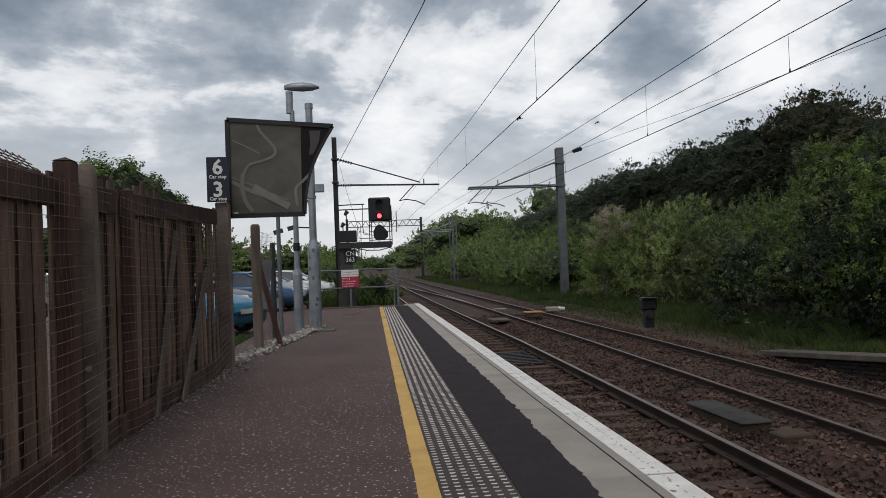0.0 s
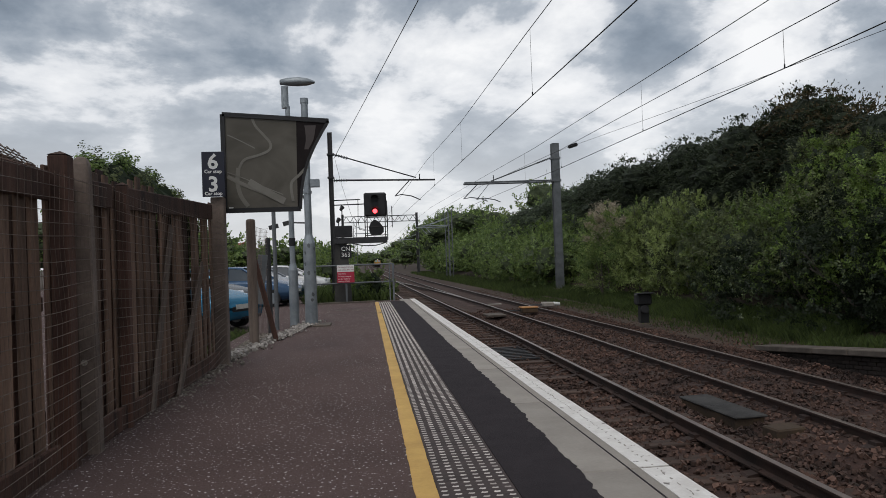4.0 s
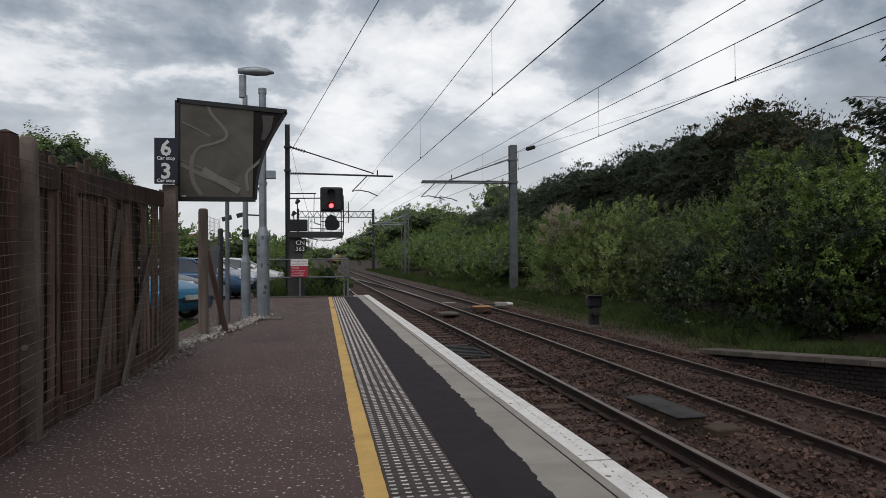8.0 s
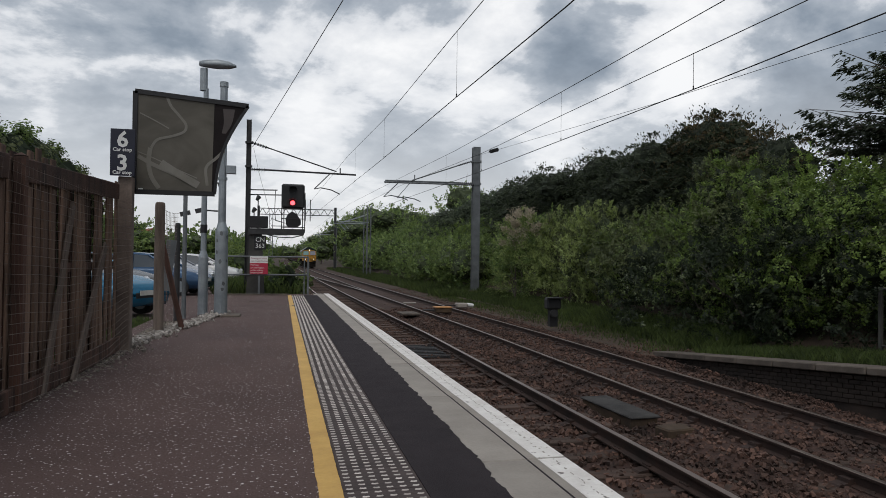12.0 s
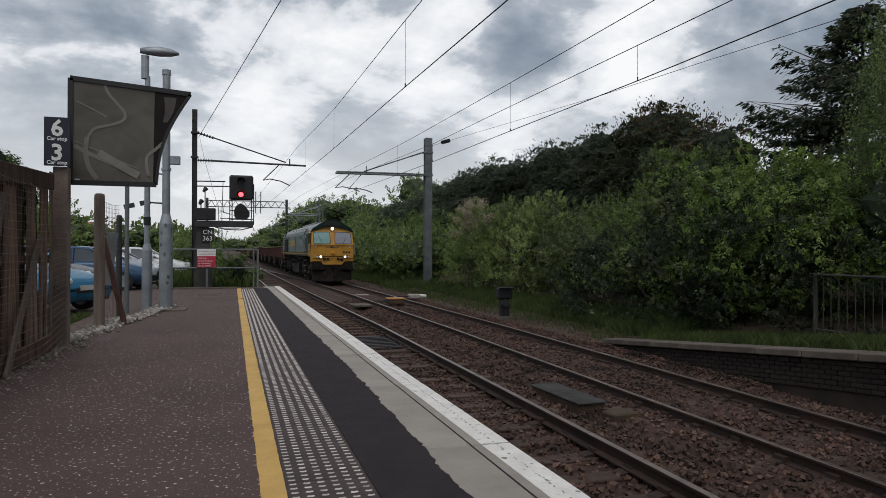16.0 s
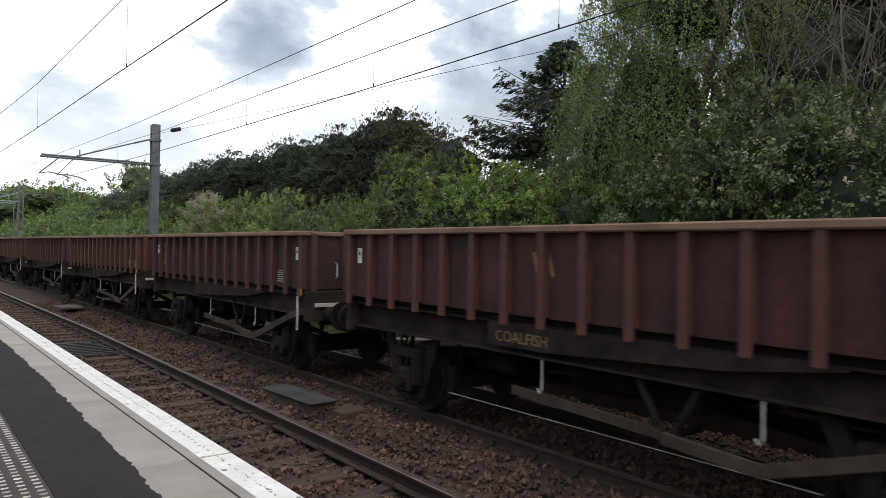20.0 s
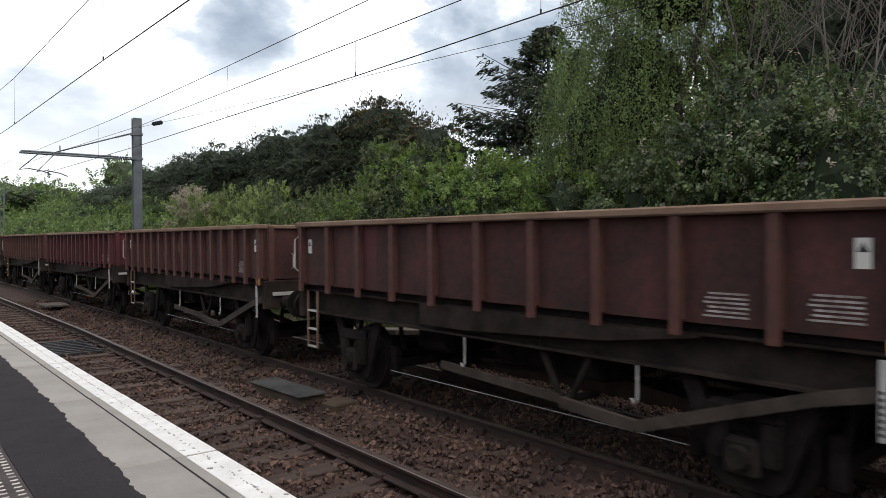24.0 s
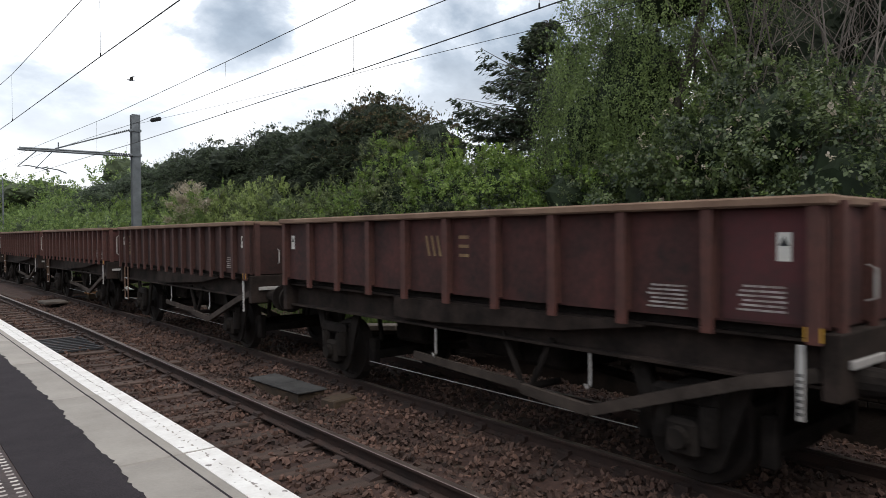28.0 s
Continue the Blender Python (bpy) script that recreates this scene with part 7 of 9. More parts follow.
def wagon_meshes(paint):
    out = {}
    s = WW - 0.09
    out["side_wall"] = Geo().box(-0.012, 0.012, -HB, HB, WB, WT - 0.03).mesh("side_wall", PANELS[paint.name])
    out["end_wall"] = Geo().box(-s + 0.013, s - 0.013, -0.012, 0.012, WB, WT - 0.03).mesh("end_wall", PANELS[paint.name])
    out["floor"] = Geo().box(-s + 0.014, s - 0.014, -HB + 0.05, HB - 0.05, WB, WB + 0.03).mesh("floor", paint)
    rim = Geo()
    for sx in (-1, 1):
        rim.box(min(sx * (s - 0.05), sx * (WW + 0.03)), max(sx * (s - 0.05), sx * (WW + 0.03)), -HB - 0.04, HB + 0.04, WT - 0.075, WT, bev=0.015)
    for sy in (-1, 1):
        a, b = sorted((sy * (HB - 0.09), sy * (HB + 0.03)))
        rim.box(-s + 0.05, s - 0.05, a, b, WT - 0.075, WT - 0.004, bev=0.015)
    out["rim"] = rim.mesh("rim", RIM)
    rib = Geo()
    rib.prism([(-0.055, -0.055), (0.0, -0.055), (0.0, 0.055), (-0.055, 0.055)], "z", 0.0, 0.86)
    rib.prism([(-0.095, -0.045), (-0.055, -0.045), (-0.055, 0.045), (-0.095, 0.045)], "z", -0.12, 0.86)
    out["rib"] = rib.mesh("rib", paint)
    return out


def underframe_meshes():
    out = {}
    sole = Geo()
    sole.prism([(-0.10, 1.02), (0.05, 1.02), (0.05, 1.36), (-0.10, 1.36), (-0.10, 1.335), (0.02, 1.335), (0.02, 1.045), (-0.10, 1.045)], "y", -HB, HB)
    out["solebar"] = sole.mesh("solebar", SOOT_BROWN)
    out["cross_member"] = Geo().box(-0.94, 0.94, -0.05, 0.05, 1.08, 1.34).mesh("cross_member", SOOT)
    out["centre_sill"] = Geo().box(-0.35, 0.35, -HB + 0.1, HB - 0.1, 1.1, 1.3).mesh("centre_sill", SOOT)
    out["tub_seat"] = Geo().box(-1.12, 1.12, -HB + 0.05, HB - 0.05, 1.362, 1.438).mesh("tub_seat", SOOT)
    gus = Geo().prism([(-1.3, 1.32), (-0.4, 1.20), (1.5, 1.10), (2.3, 1.10), (2.3, 1.34), (-1.3, 1.34)], "x", -0.02, 0.0)
    out["side_gusset"] = gus.mesh("side_gusset", SOOT_BROWN)
    head = Geo().box(-1.25, 1.25, -0.06, 0.06, 0.95, 1.42, bev=0.01)
    out["headstock"] = head.mesh("headstock", SOOT_BROWN)
    buf = Geo()
    buf.cyl((0, 0, 0), (0, -0.3, 0), 0.115, 0.095, 14)
    buf.cyl((0, -0.3, 0), (0, -0.46, 0), 0.07, 0.07, 12, slot=1)
    buf.cyl((0, -0.46, 0), (0, -0.5, 0), 0.22, 0.225, 20)
    out["buffer"] = buf.mesh("buffer", SOOT, GALV)
    hook = Geo().box(-0.05, 0.05, -0.32, 0, -0.08, 0.08, bev=0.02)
    out["coupling"] = hook.mesh("coupling_hook", SOOT)
    ring = [(0.05 * math.cos(a), -0.02 * math.sin(2 * a), 0.085 * math.sin(a)) for a in [2 * math.pi * i / 12 for i in range(13)]]
    out["coupling_link"] = Geo().tube(ring, 0.018, 6).mesh("coupling_link", SOOT)
    axle = Geo().cyl((-1.0, 0, 0), (1.0, 0, 0), 0.075, n=12)
    out["axle"] = axle.mesh("axle", TYRE)
    box = Geo().box(-0.09, 0.09, -0.15, 0.15, -0.17, 0.15, bev=0.04)
    box.cyl((-0.1, 0, 0), (-0.16, 0, 0), 0.1, 0.085, 12)
    out["axlebox"] = box.mesh("axlebox", SOOT)
    w = Geo()
    w.prism([(-0.62, 0.66), (-0.48, 0.66), (-0.21, 0.1), (0.21, 0.1), (0.48, 0.66), (0.62, 0.66), (0.3, -0.2), (0.2, -0.28), (-0.2, -0.28), (-0.3, -0.2)], "x", -0.02, 0.02)
    out["axleguard"] = w.mesh("axleguard", SOOT)
    spr = Geo().box(-0.05, 0.05, -0.3, 0.3, 0.17, 0.33, bev=0.05)
    for sy in (-0.21, 0.21):
        spr.cyl((0.0, sy, -0.12), (0.0, sy, 0.2), 0.075, 0.085, 10)
    out["spring_unit"] = spr.mesh("spring_unit", SOOT)
    tr = Geo()
    for p, q in (((0.0, 0.55), (-0.85, 0.49)), ((-0.85, 0.49), (-2.3, 0.98)), ((-2.3, 0.98), (-2.85, 1.12))):
        d = math.hypot(q[0] - p[0], q[1] - p[1])
        nx_, nz_ = -(q[1] - p[1]) / d * 0.05, (q[0] - p[0]) / d * 0.05
        tr.prism([(p[0] - nx_, p[1] - nz_), (q[0] - nx_, q[1] - nz_), (q[0] + nx_, q[1] + nz_), (p[0] + nx_, p[1] + nz_)], "x", -0.03, 0.03)
    out["hand_brake_lever"] = tr.mesh("hand_brake_lever", DUSTY)
    out["push_rod"] = Geo().prism([(0.05, 0.52), (1.85, 0.60), (1.85, 0.69), (0.05, 0.61)], "x", -0.02, 0.02).mesh("push_rod", DUSTY)
    vh = Geo()
    for sy in (-1, 1):
        vh.cyl((0, sy * 0.34, 1.08), (0, sy * 0.05, 0.55), 0.035, n=6)
    vh.cyl((-0.05, 0, 0.55), (0.5, 0, 0.55), 0.04, n=8)
    out["v_hanger"] = vh.mesh("v_hanger", SOOT)
    lv = Geo().box(-0.012, 0.012, -0.024, 0.024, 0.80, 1.33, bev=0.005)
    out["lever_guide"] = lv.mesh("lever_guide", CHALK)
    out["guide_hole"] = Geo().box(-0.0135, -0.011, -0.014, 0.014, 0, 0.022).mesh("guide_hole", BLACK)
    out["lamp_bracket"] = Geo().box(-0.3, 0.3, -0.015, 0.015, -0.03, 0.03, bev=0.005).mesh("lamp_bracket", CHALK)
    out["release_cord"] = Geo().tube([(0, 0, 1.02), (0, 0, 0.72), (0, 0.03, 0.68), (0, 0.06, 0.72)], 0.012, 5).mesh("release_cord", CHALK)
    cyl = Geo().cyl((-0.4, -0.45, 0.85), (-0.4, 0.45, 0.85), 0.2, n=16)
    cyl.cyl((0.3, 0.4, 0.8), (0.3, 1.1, 0.8), 0.14, n=14)
    out["air_tank"] = cyl.mesh("air_tank", SOOT)
    # Beams, boxes and rod are added bulk to darken the open underframe.
    bb = Geo().box(-0.78, 0.78, -0.05, 0.05, 0.36, 0.48)
    for sx in (-1, 1):
        bb.box(sx * 0.75 - 0.06, sx * 0.75 + 0.06, -0.07, 0.07, 0.24, 0.66, bev=0.02)
        bb.cyl((sx * 0.62, 0, 0.6), (sx * 0.62, 0.1, 1.08), 0.035, n=6)
    out["brake_beam"] = bb.mesh("brake_beam", SOOT)
    out["brake_lever_box"] = Geo().box(-0.5, 0.5, -0.35, 0.35, 0.62, 1.09, bev=0.05).mesh("brake_lever_box", SOOT)
    pr_ = Geo().tube([(0.15, -2.2, 0.46), (0.1, -0.8, 0.62), (0.1, 0.8, 0.62), (0.15, 2.2, 0.46)], 0.05, 6)
    out["brake_pull_rod"] = pr_.mesh("brake_pull_rod", SOOT)
    ld = Geo()
    for sy in (-0.14, 0.14):
        ld.box(-0.012, 0.012, sy - 0.015, sy + 0.015, 0.5, 1.34, slot=1)
    for z in (0.52, 0.78, 1.05):
        ld.box(-0.012, 0.012, -0.14, 0.14, z - 0.015, z + 0.015)
    out["step_ladder"] = ld.mesh("step_ladder", CHALK, RIM)
    gr = Geo().tube([(0, 0, 0.55), (-0.06, 0, 0.5), (-0.06, 0, 0.08), (0, 0, 0.03)], 0.013)
    out["grab_rail"] = gr.mesh("grab_rail", CHALK)
    # Thin pale line painted in for the glint of the far rail head.
    cable = Geo().tube([(0, -2.2, 0.34), (0, 2.2, 0.34)], 0.006, 5)
    out["brake_rod"] = cable.mesh("brake_rod", CHALK)
    return out


UNDER = underframe_meshes()
TUBS = {p.name: wagon_meshes(p) for p in (RUST, RUST_DARK, MAROON)}
PANEL_RED = Geo().box(-0.002, 0.002, -0.30, 0.30, WB + 0.02, WT - 0.09).mesh("red_panel", MAROON)
NOTICE_MESH = Geo().box(-0.002, 0.002, -0.05, 0.05, 0, 0.205).mesh("notice_plate", NOTICE)
NOTICE_LOW = Geo().box(-0.0042, -0.0022, -0.048, 0.048, 0.005, 0.085).mesh("notice_caption", PATCH)
NOTICE_MARK = Geo().prism([(-0.036, 0.11), (0.036, 0.11), (0.0, 0.18)], "x", -0.0045, -0.003).mesh("notice_mark", BLACK)
TABLE = Geo()
for i in range(6):
    TABLE.box(-0.003, 0.0, -0.18 + 0.01 * (i % 2), 0.18 - 0.02 * (i % 3), 0.035 * i, 0.035 * i + 0.016)
TABLE = TABLE.mesh("stencil_table", FAINT)
CORNER = Geo().box(-0.003, 0.0, -0.06, 0.06, 0, 0.1).mesh("corner_patch", PATCH)
NUMBERS = Geo()
for i in range(6):
    NUMBERS.box(-0.003, 0.0, -0.2 + 0.07 * i, -0.155 + 0.07 * i, 0, 0.09)
NUMBERS.box(-0.003, 0.0, -0.22, 0.22, 0.13, 0.145)
NUMBERS.box(-0.003, 0.0, -0.22, 0.22, 0.29, 0.305)
NUMBERS.box(-0.003, 0.0, -0.18, 0.18, 0.2, 0.235)
NUMBERS = NUMBERS.mesh("number_block", YELLOW_STENCIL)
LOGO = [Geo(), Geo(), Geo()]
for z in (0.0, 0.1, 0.2):
    LOGO[0].box(-0.003, 0.0, -0.09, 0.09, z, z + 0.035)
for y, d in ((-0.1, 1), (0.0, 1), (0.1, 1)):
    LOGO[1].prism([(y - 0.018 - 0.03 * d, 0.0), (y + 0.018 - 0.03 * d, 0.0), (y + 0.018 + 0.03 * d, 0.235), (y - 0.018 + 0.03 * d, 0.235)], "x", -0.003, 0.0)
for z in (0.0, 0.1, 0.2):
    LOGO[2].box(-0.003, 0.0, -0.08, 0.08, z, z + 0.035)
LOGO = [g_.mesh("faded_logo_block", YELLOW_STENCIL) for g_ in LOGO]
BARS = Geo()
for i in range(11):
    if i != 2:
        BARS.box(-0.002, 0.0, -0.09 * i - 0.06, -0.09 * i, 0, 0.11)
BARS = BARS.mesh("operator_block", CHALK)


def chalk(name, lines):
    """Thin hand-drawn strokes on the wagon side; points run along -y and z."""
    ge = Geo()
    for k, pts in enumerate(lines):
        ge.tube([(-0.002 - 0.001 * k, -u, z) for u, z in pts], 0.007, 4)
    return ge.mesh(name, CHALK)


CHALKS = {"R": chalk("chalk_letter_r", [[(0, 0), (0.02, 0.5), (0.0, 0.52)], [(0.0, 0.5), (0.12, 0.53), (0.14, 0.36), (0.02, 0.27)], [(0.02, 0.27), (0.14, 0.1), (0.24, 0.0)]]),
          "A": chalk("chalk_letter_a", [[(0, 0), (0.06, 0.3), (0.14, 0.47), (0.2, 0.2), (0.22, 0.06)], [(0.04, 0.18), (0.19, 0.19)]]),
          "I": chalk("chalk_letter_i", [[(0, 0.55), (0.04, 0.3), (0.07, 0.08), (0.06, 0.0)]]),
          "F": chalk("chalk_letter_f", [[(0, 0), (0.03, 0.5), (0.3, 0.52), (0.3, 0.44), (0.1, 0.42)], [(0.08, 0.3), (0.24, 0.32), (0.24, 0.25), (0.09, 0.23)], [(0.09, 0.23), (0.07, 0.0), (0.0, 0.0)]]),
          "II": chalk("chalk_letter_ii", [[(0, 0), (0.03, 0.5), (0.12, 0.5), (0.09, 0.0), (0, 0)]]),
          "L": chalk("chalk_letter_l", [[(0, 0.52), (0.05, 0.3), (0.08, 0.06), (0.16, 0.03), (0.27, 0.06)]])}
TEXTS = {w: text_mesh(w.lower() + "_lettering", w, s, m) for w, s, m in (("COALFISH", 0.165, YELLOW_STENCIL), ("MHA", 0.165, YELLOW_STENCIL), ("MPA", 0.165, YELLOW_STENCIL))}
FACE = Matrix(((0, 0, -1, 0), (-1, 0, 0, 0), (0, 1, 0, 0), (0, 0, 0, 1)))   # lettering on the side that faces the platform


def wagon(i):
    r = random.Random(100 + i)
    red = i in (15, 18, 21)
    paint = MAROON if red else (RUST, RUST_DARK)[i in (4, 6, 8, 11, 12, 17, 22, 24, 27)]
    label = ("open box wagon in faded maroon paint, rusty and dusty", "open box wagon of rust-brown ribbed steel on a grimy underframe")[not red]
    top = empty("open_wagon", pose(FAR_C, 0, HEAD), label, "freight wagon", group="wagons of the train")
    meshes = TUBS[paint.name]
    for sx in (-1, 1):
        part("side_wall", meshes["side_wall"], None, top, at=pose(sx * (WW - 0.09), 0, 0))
        part("end_wall", meshes["end_wall"], None, top, at=pose(0, sx * (HB - 0.03), 0))
    part("floor", meshes["floor"], None, top)
    part("rim", meshes["rim"], None, top, "dusty tan top rim")
    ribs = 11 if i in (10, 13, 18, 23) else 16
    for sx in (-1, 1):
        for k in range(ribs):
            y = -HB + 0.07 + (BODY_L - 0.14) * k / (ribs - 1)
            part("rib", meshes["rib"], None, top, at=pose(sx * -(-(WW - 0.09)) if sx > 0 else -(WW - 0.09), y, WB + 0.02, 0, 0, 0 if sx < 0 else 180))
    for sy in (-1, 1):
        for x in (-1.12, -0.56, 0.0, 0.56, 1.12):
            part("rib", meshes["rib"], None, top, at=pose(x, sy * (HB - 0.03), WB + 0.02, 0, 0, 90 if sy < 0 else -90))
        part("headstock", UNDER["headstock"], None, top, at=pose(0, sy * (HB + 0.02), 0))
        for x in (-0.87, 0.87):
            part("buffer", UNDER["buffer"], None, top, at=pose(x, sy * (HB + 0.06), 1.06, 0, 0, 0 if sy < 0 else 180))
        hook = part("coupling_hook", UNDER["coupling"], None, top, at=pose(0, sy * (HB + 0.06), 1.05, 0, 0, 0 if sy < 0 else 180))
        for k in range(3):
            part("coupling_link", UNDER["coupling_link"], None, hook, at=pose(0, -0.28 - 0.03 * k, -0.1 - 0.13 * k, 0, 0, 90 * (k % 2)))
        wy = sy * 2.8
        part("axle", UNDER["axle"], None, top, at=pose(0, wy, 0.44))
        for sx in (-1, 1):
            part("wheel", WHEEL, None, top, at=pose(sx * 0.75, wy, 0.44, 0, 0, 0 if sx < 0 else 180))
            ag = part("axleguard", UNDER["axleguard"], None, top, at=pose(sx * 1.0, wy, 0.44))
            part("axlebox", UNDER["axlebox"], None, ag, at=pose(sx * 0.06, 0, 0, 0, 0, 0 if sx < 0 else 180))
            part("spring_unit", UNDER["spring_unit"], None, ag, at=pose(sx * 0.06, 0, 0.08))
    for sx in (-1, 1):
        part("solebar", UNDER["solebar"], None, top, at=pose(sx * 1.08, 0, 0, 0, 0, 0 if sx < 0 else 180))
        part("side_gusset", UNDER["side_gusset"], None, top, at=pose(sx * 1.20, -1.2, 0, 0, 0, 0))
        part("hand_brake_lever", UNDER["hand_brake_lever"], None, top, at=pose(sx * 1.17, -1.05, 0))
        part("push_rod", UNDER["push_rod"], None, top, at=pose(sx * 1.12, -1.05, 0))
        part("v_hanger", UNDER["v_hanger"], None, top, at=pose(sx * 1.1, -1.05, 0.0, 0, 0, 0 if sx < 0 else 180))
        guide = part("lever_guide", UNDER["lever_guide"], None, top, "white slotted brake lever guide", at=pose(sx * 1.29, -HB + 0.16, 0))
        for k in range(7):
            part("guide_hole", UNDER["guide_hole"], None, guide, at=pose(0, 0, 0.84 + 0.045 * k))
        part("release_cord", UNDER["release_cord"], None, top, at=pose(sx * 1.16, 0.35, 0))
        part("release_cord", UNDER["release_cord"], None, top, at=pose(sx * 1.16, -1.9, 0))
    part("lamp_bracket", UNDER["lamp_bracket"], None, top, "white lamp bracket", at=pose(-0.82, -HB - 0.1, 1.2))
    for y in (-3.2, -1.6, 0, 1.6, 3.2):
        part("cross_member", UNDER["cross_member"], None, top, at=pose(0, y, 0))
    part("centre_sill", UNDER["centre_sill"], None, top)
    part("tub_seat", UNDER["tub_seat"], None, top)
    part("air_tank", UNDER["air_tank"], None, top)
    part("brake_pull_rod", UNDER["brake_pull_rod"], None, top)
    for y in (-2.24, 2.24, -3.36, 3.36):
        part("brake_beam", UNDER["brake_beam"], None, top, at=pose(0, y, 0, 0, 0, 0 if abs(y) < 3 else 180))
    for y in (-0.7, 1.75):
        part("brake_lever_box", UNDER["brake_lever_box"], None, top, at=pose(0, y, 0))
    part("brake_rod", UNDER["brake_rod"], None, top, at=pose(-0.86, 0, 0.0))
    side = -(WW - 0.09) - 0.013
    part("notice_plate", NOTICE_MESH, None, top, "white warning plate", at=pose(side - 0.003, HB - 0.24, 1.9))
    part("notice_plate", NOTICE_MESH, None, top, "white warning plate", at=pose(side - 0.003, -HB + 0.3, 1.9))
    for y in (HB - 0.24, -HB + 0.3):
        part("notice_mark", NOTICE_MARK, None, top, at=pose(side - 0.003, y, 1.9))
        if i in (10, 11, 18, 21):
            part("notice_caption", NOTICE_LOW, None, top, "yellow lower half of the warning plate", at=pose(side - 0.003, y, 1.9))
    part("corner_patch", CORNER, None, top, "yellow corner patch", at=pose(-WW - 0.0, -HB + 0.07, 1.36))
    part("stencil_table", TABLE, None, top, "white stencilled data table", at=pose(side - 0.001, -HB + (0.85 if ribs == 16 else 0.46), 1.53))["kind"] = "stuff"
    if i % 2:
        part("stencil_table", TABLE, None, top, "white stencilled data table", at=pose(side - 0.001, -HB + (0.34 if ribs == 16 else 1.24), 1.5))["kind"] = "stuff"
    if i >= 11 and i not in (15, 18, 23):
        part("step_ladder", UNDER["step_ladder"], None, top, "white-painted step ladder", at=pose(-1.2, HB - 0.25, 0))
        part("grab_rail", UNDER["grab_rail"], None, top, "white grab rail", at=pose(-WW + 0.02, HB + 0.02, 1.6))
    part("grab_rail", UNDER["grab_rail"], None, top, "white grab rail", at=pose(-0.75, -HB - 0.06, 1.6, 0, 0, 90) @ Matrix.Diagonal((1, 1, 0.5, 1)))
    if i in (2, 3, 8, 14, 19, 20, 23, 26):
        for q in range(3):
            part("faded_logo_block", LOGO[q], None, top, "faded yellow brand mark", at=pose(side - 0.001, 0.82 - 0.53 * q, 1.86))
    if i in (3, 9, 11, 22):
        part("coalfish_lettering", TEXTS["COALFISH"], None, top, "faded yellow lettering", at=Matrix.Translation((-1.2225, 0.98, 1.15)) @ FACE)
    if i in (0, 4, 6, 9, 10, 12, 15, 16, 18, 20, 21, 22, 24):
        part("type_lettering", TEXTS["MPA" if i in (0, 9, 22) else "MHA"], None, top, "faded yellow lettering", at=Matrix.Translation((side - 0.002, HB - (0.98 if ribs == 11 else 0.655), 2.03)) @ FACE)
        part("number_block", NUMBERS, None, top, at=pose(side - 0.001, HB - (1.18 if ribs == 11 else 0.855), 1.66) @ Matrix.Diagonal((1, 0.82, 1, 1)))
    if not red and (i in (13, 23, 26, 10)):
        part("red_panel", PANEL_RED, None, top, "less rusted red panel", at=pose(side - 0.001, (-HB + 0.45) if i == 23 else (HB - 1.7), 0))
    if i == 20:
        part("chalk_letter", CHALKS["F"], None, top, "thin chalked outline letter", at=pose(side, HB - 1.72, 1.62))
        part("chalk_letter", CHALKS["II"], None, top, "thin chalked outline letter", at=pose(side, HB - 2.33, 1.62))
    if i == 18:
        for w, y in (("R", HB - 2.55), ("A", HB - 3.3), ("I", HB - 4.05), ("L", HB - 4.75)):
            part("chalk_letter", CHALKS[w], None, top, "thin chalked letter", at=pose(side, y, 1.6))
        part("operator_block", BARS, None, top, "pale operator lettering as bars", at=pose(-1.2215, 0.95, 1.16))
    return top


LF = 10.3     # half the length of the locomotive's body
HWL = 1.32


def loco_section(y, inset=0.0, drop=0.0, low=1.66):
    w = HWL - inset
    pts = [(-w, low), (-w, 3.08 - drop), (-w + 0.10, 3.30 - drop), (-0.86, 3.60 - drop), (-0.40, 3.82 - drop), (0.0, 3.88 - drop), (0.40, 3.82 - drop), (0.86, 3.60 - drop), (w - 0.10, 3.30 - drop), (w, 3.08 - drop), (w, low)]
    return [(x, y, z) for x, z in pts]


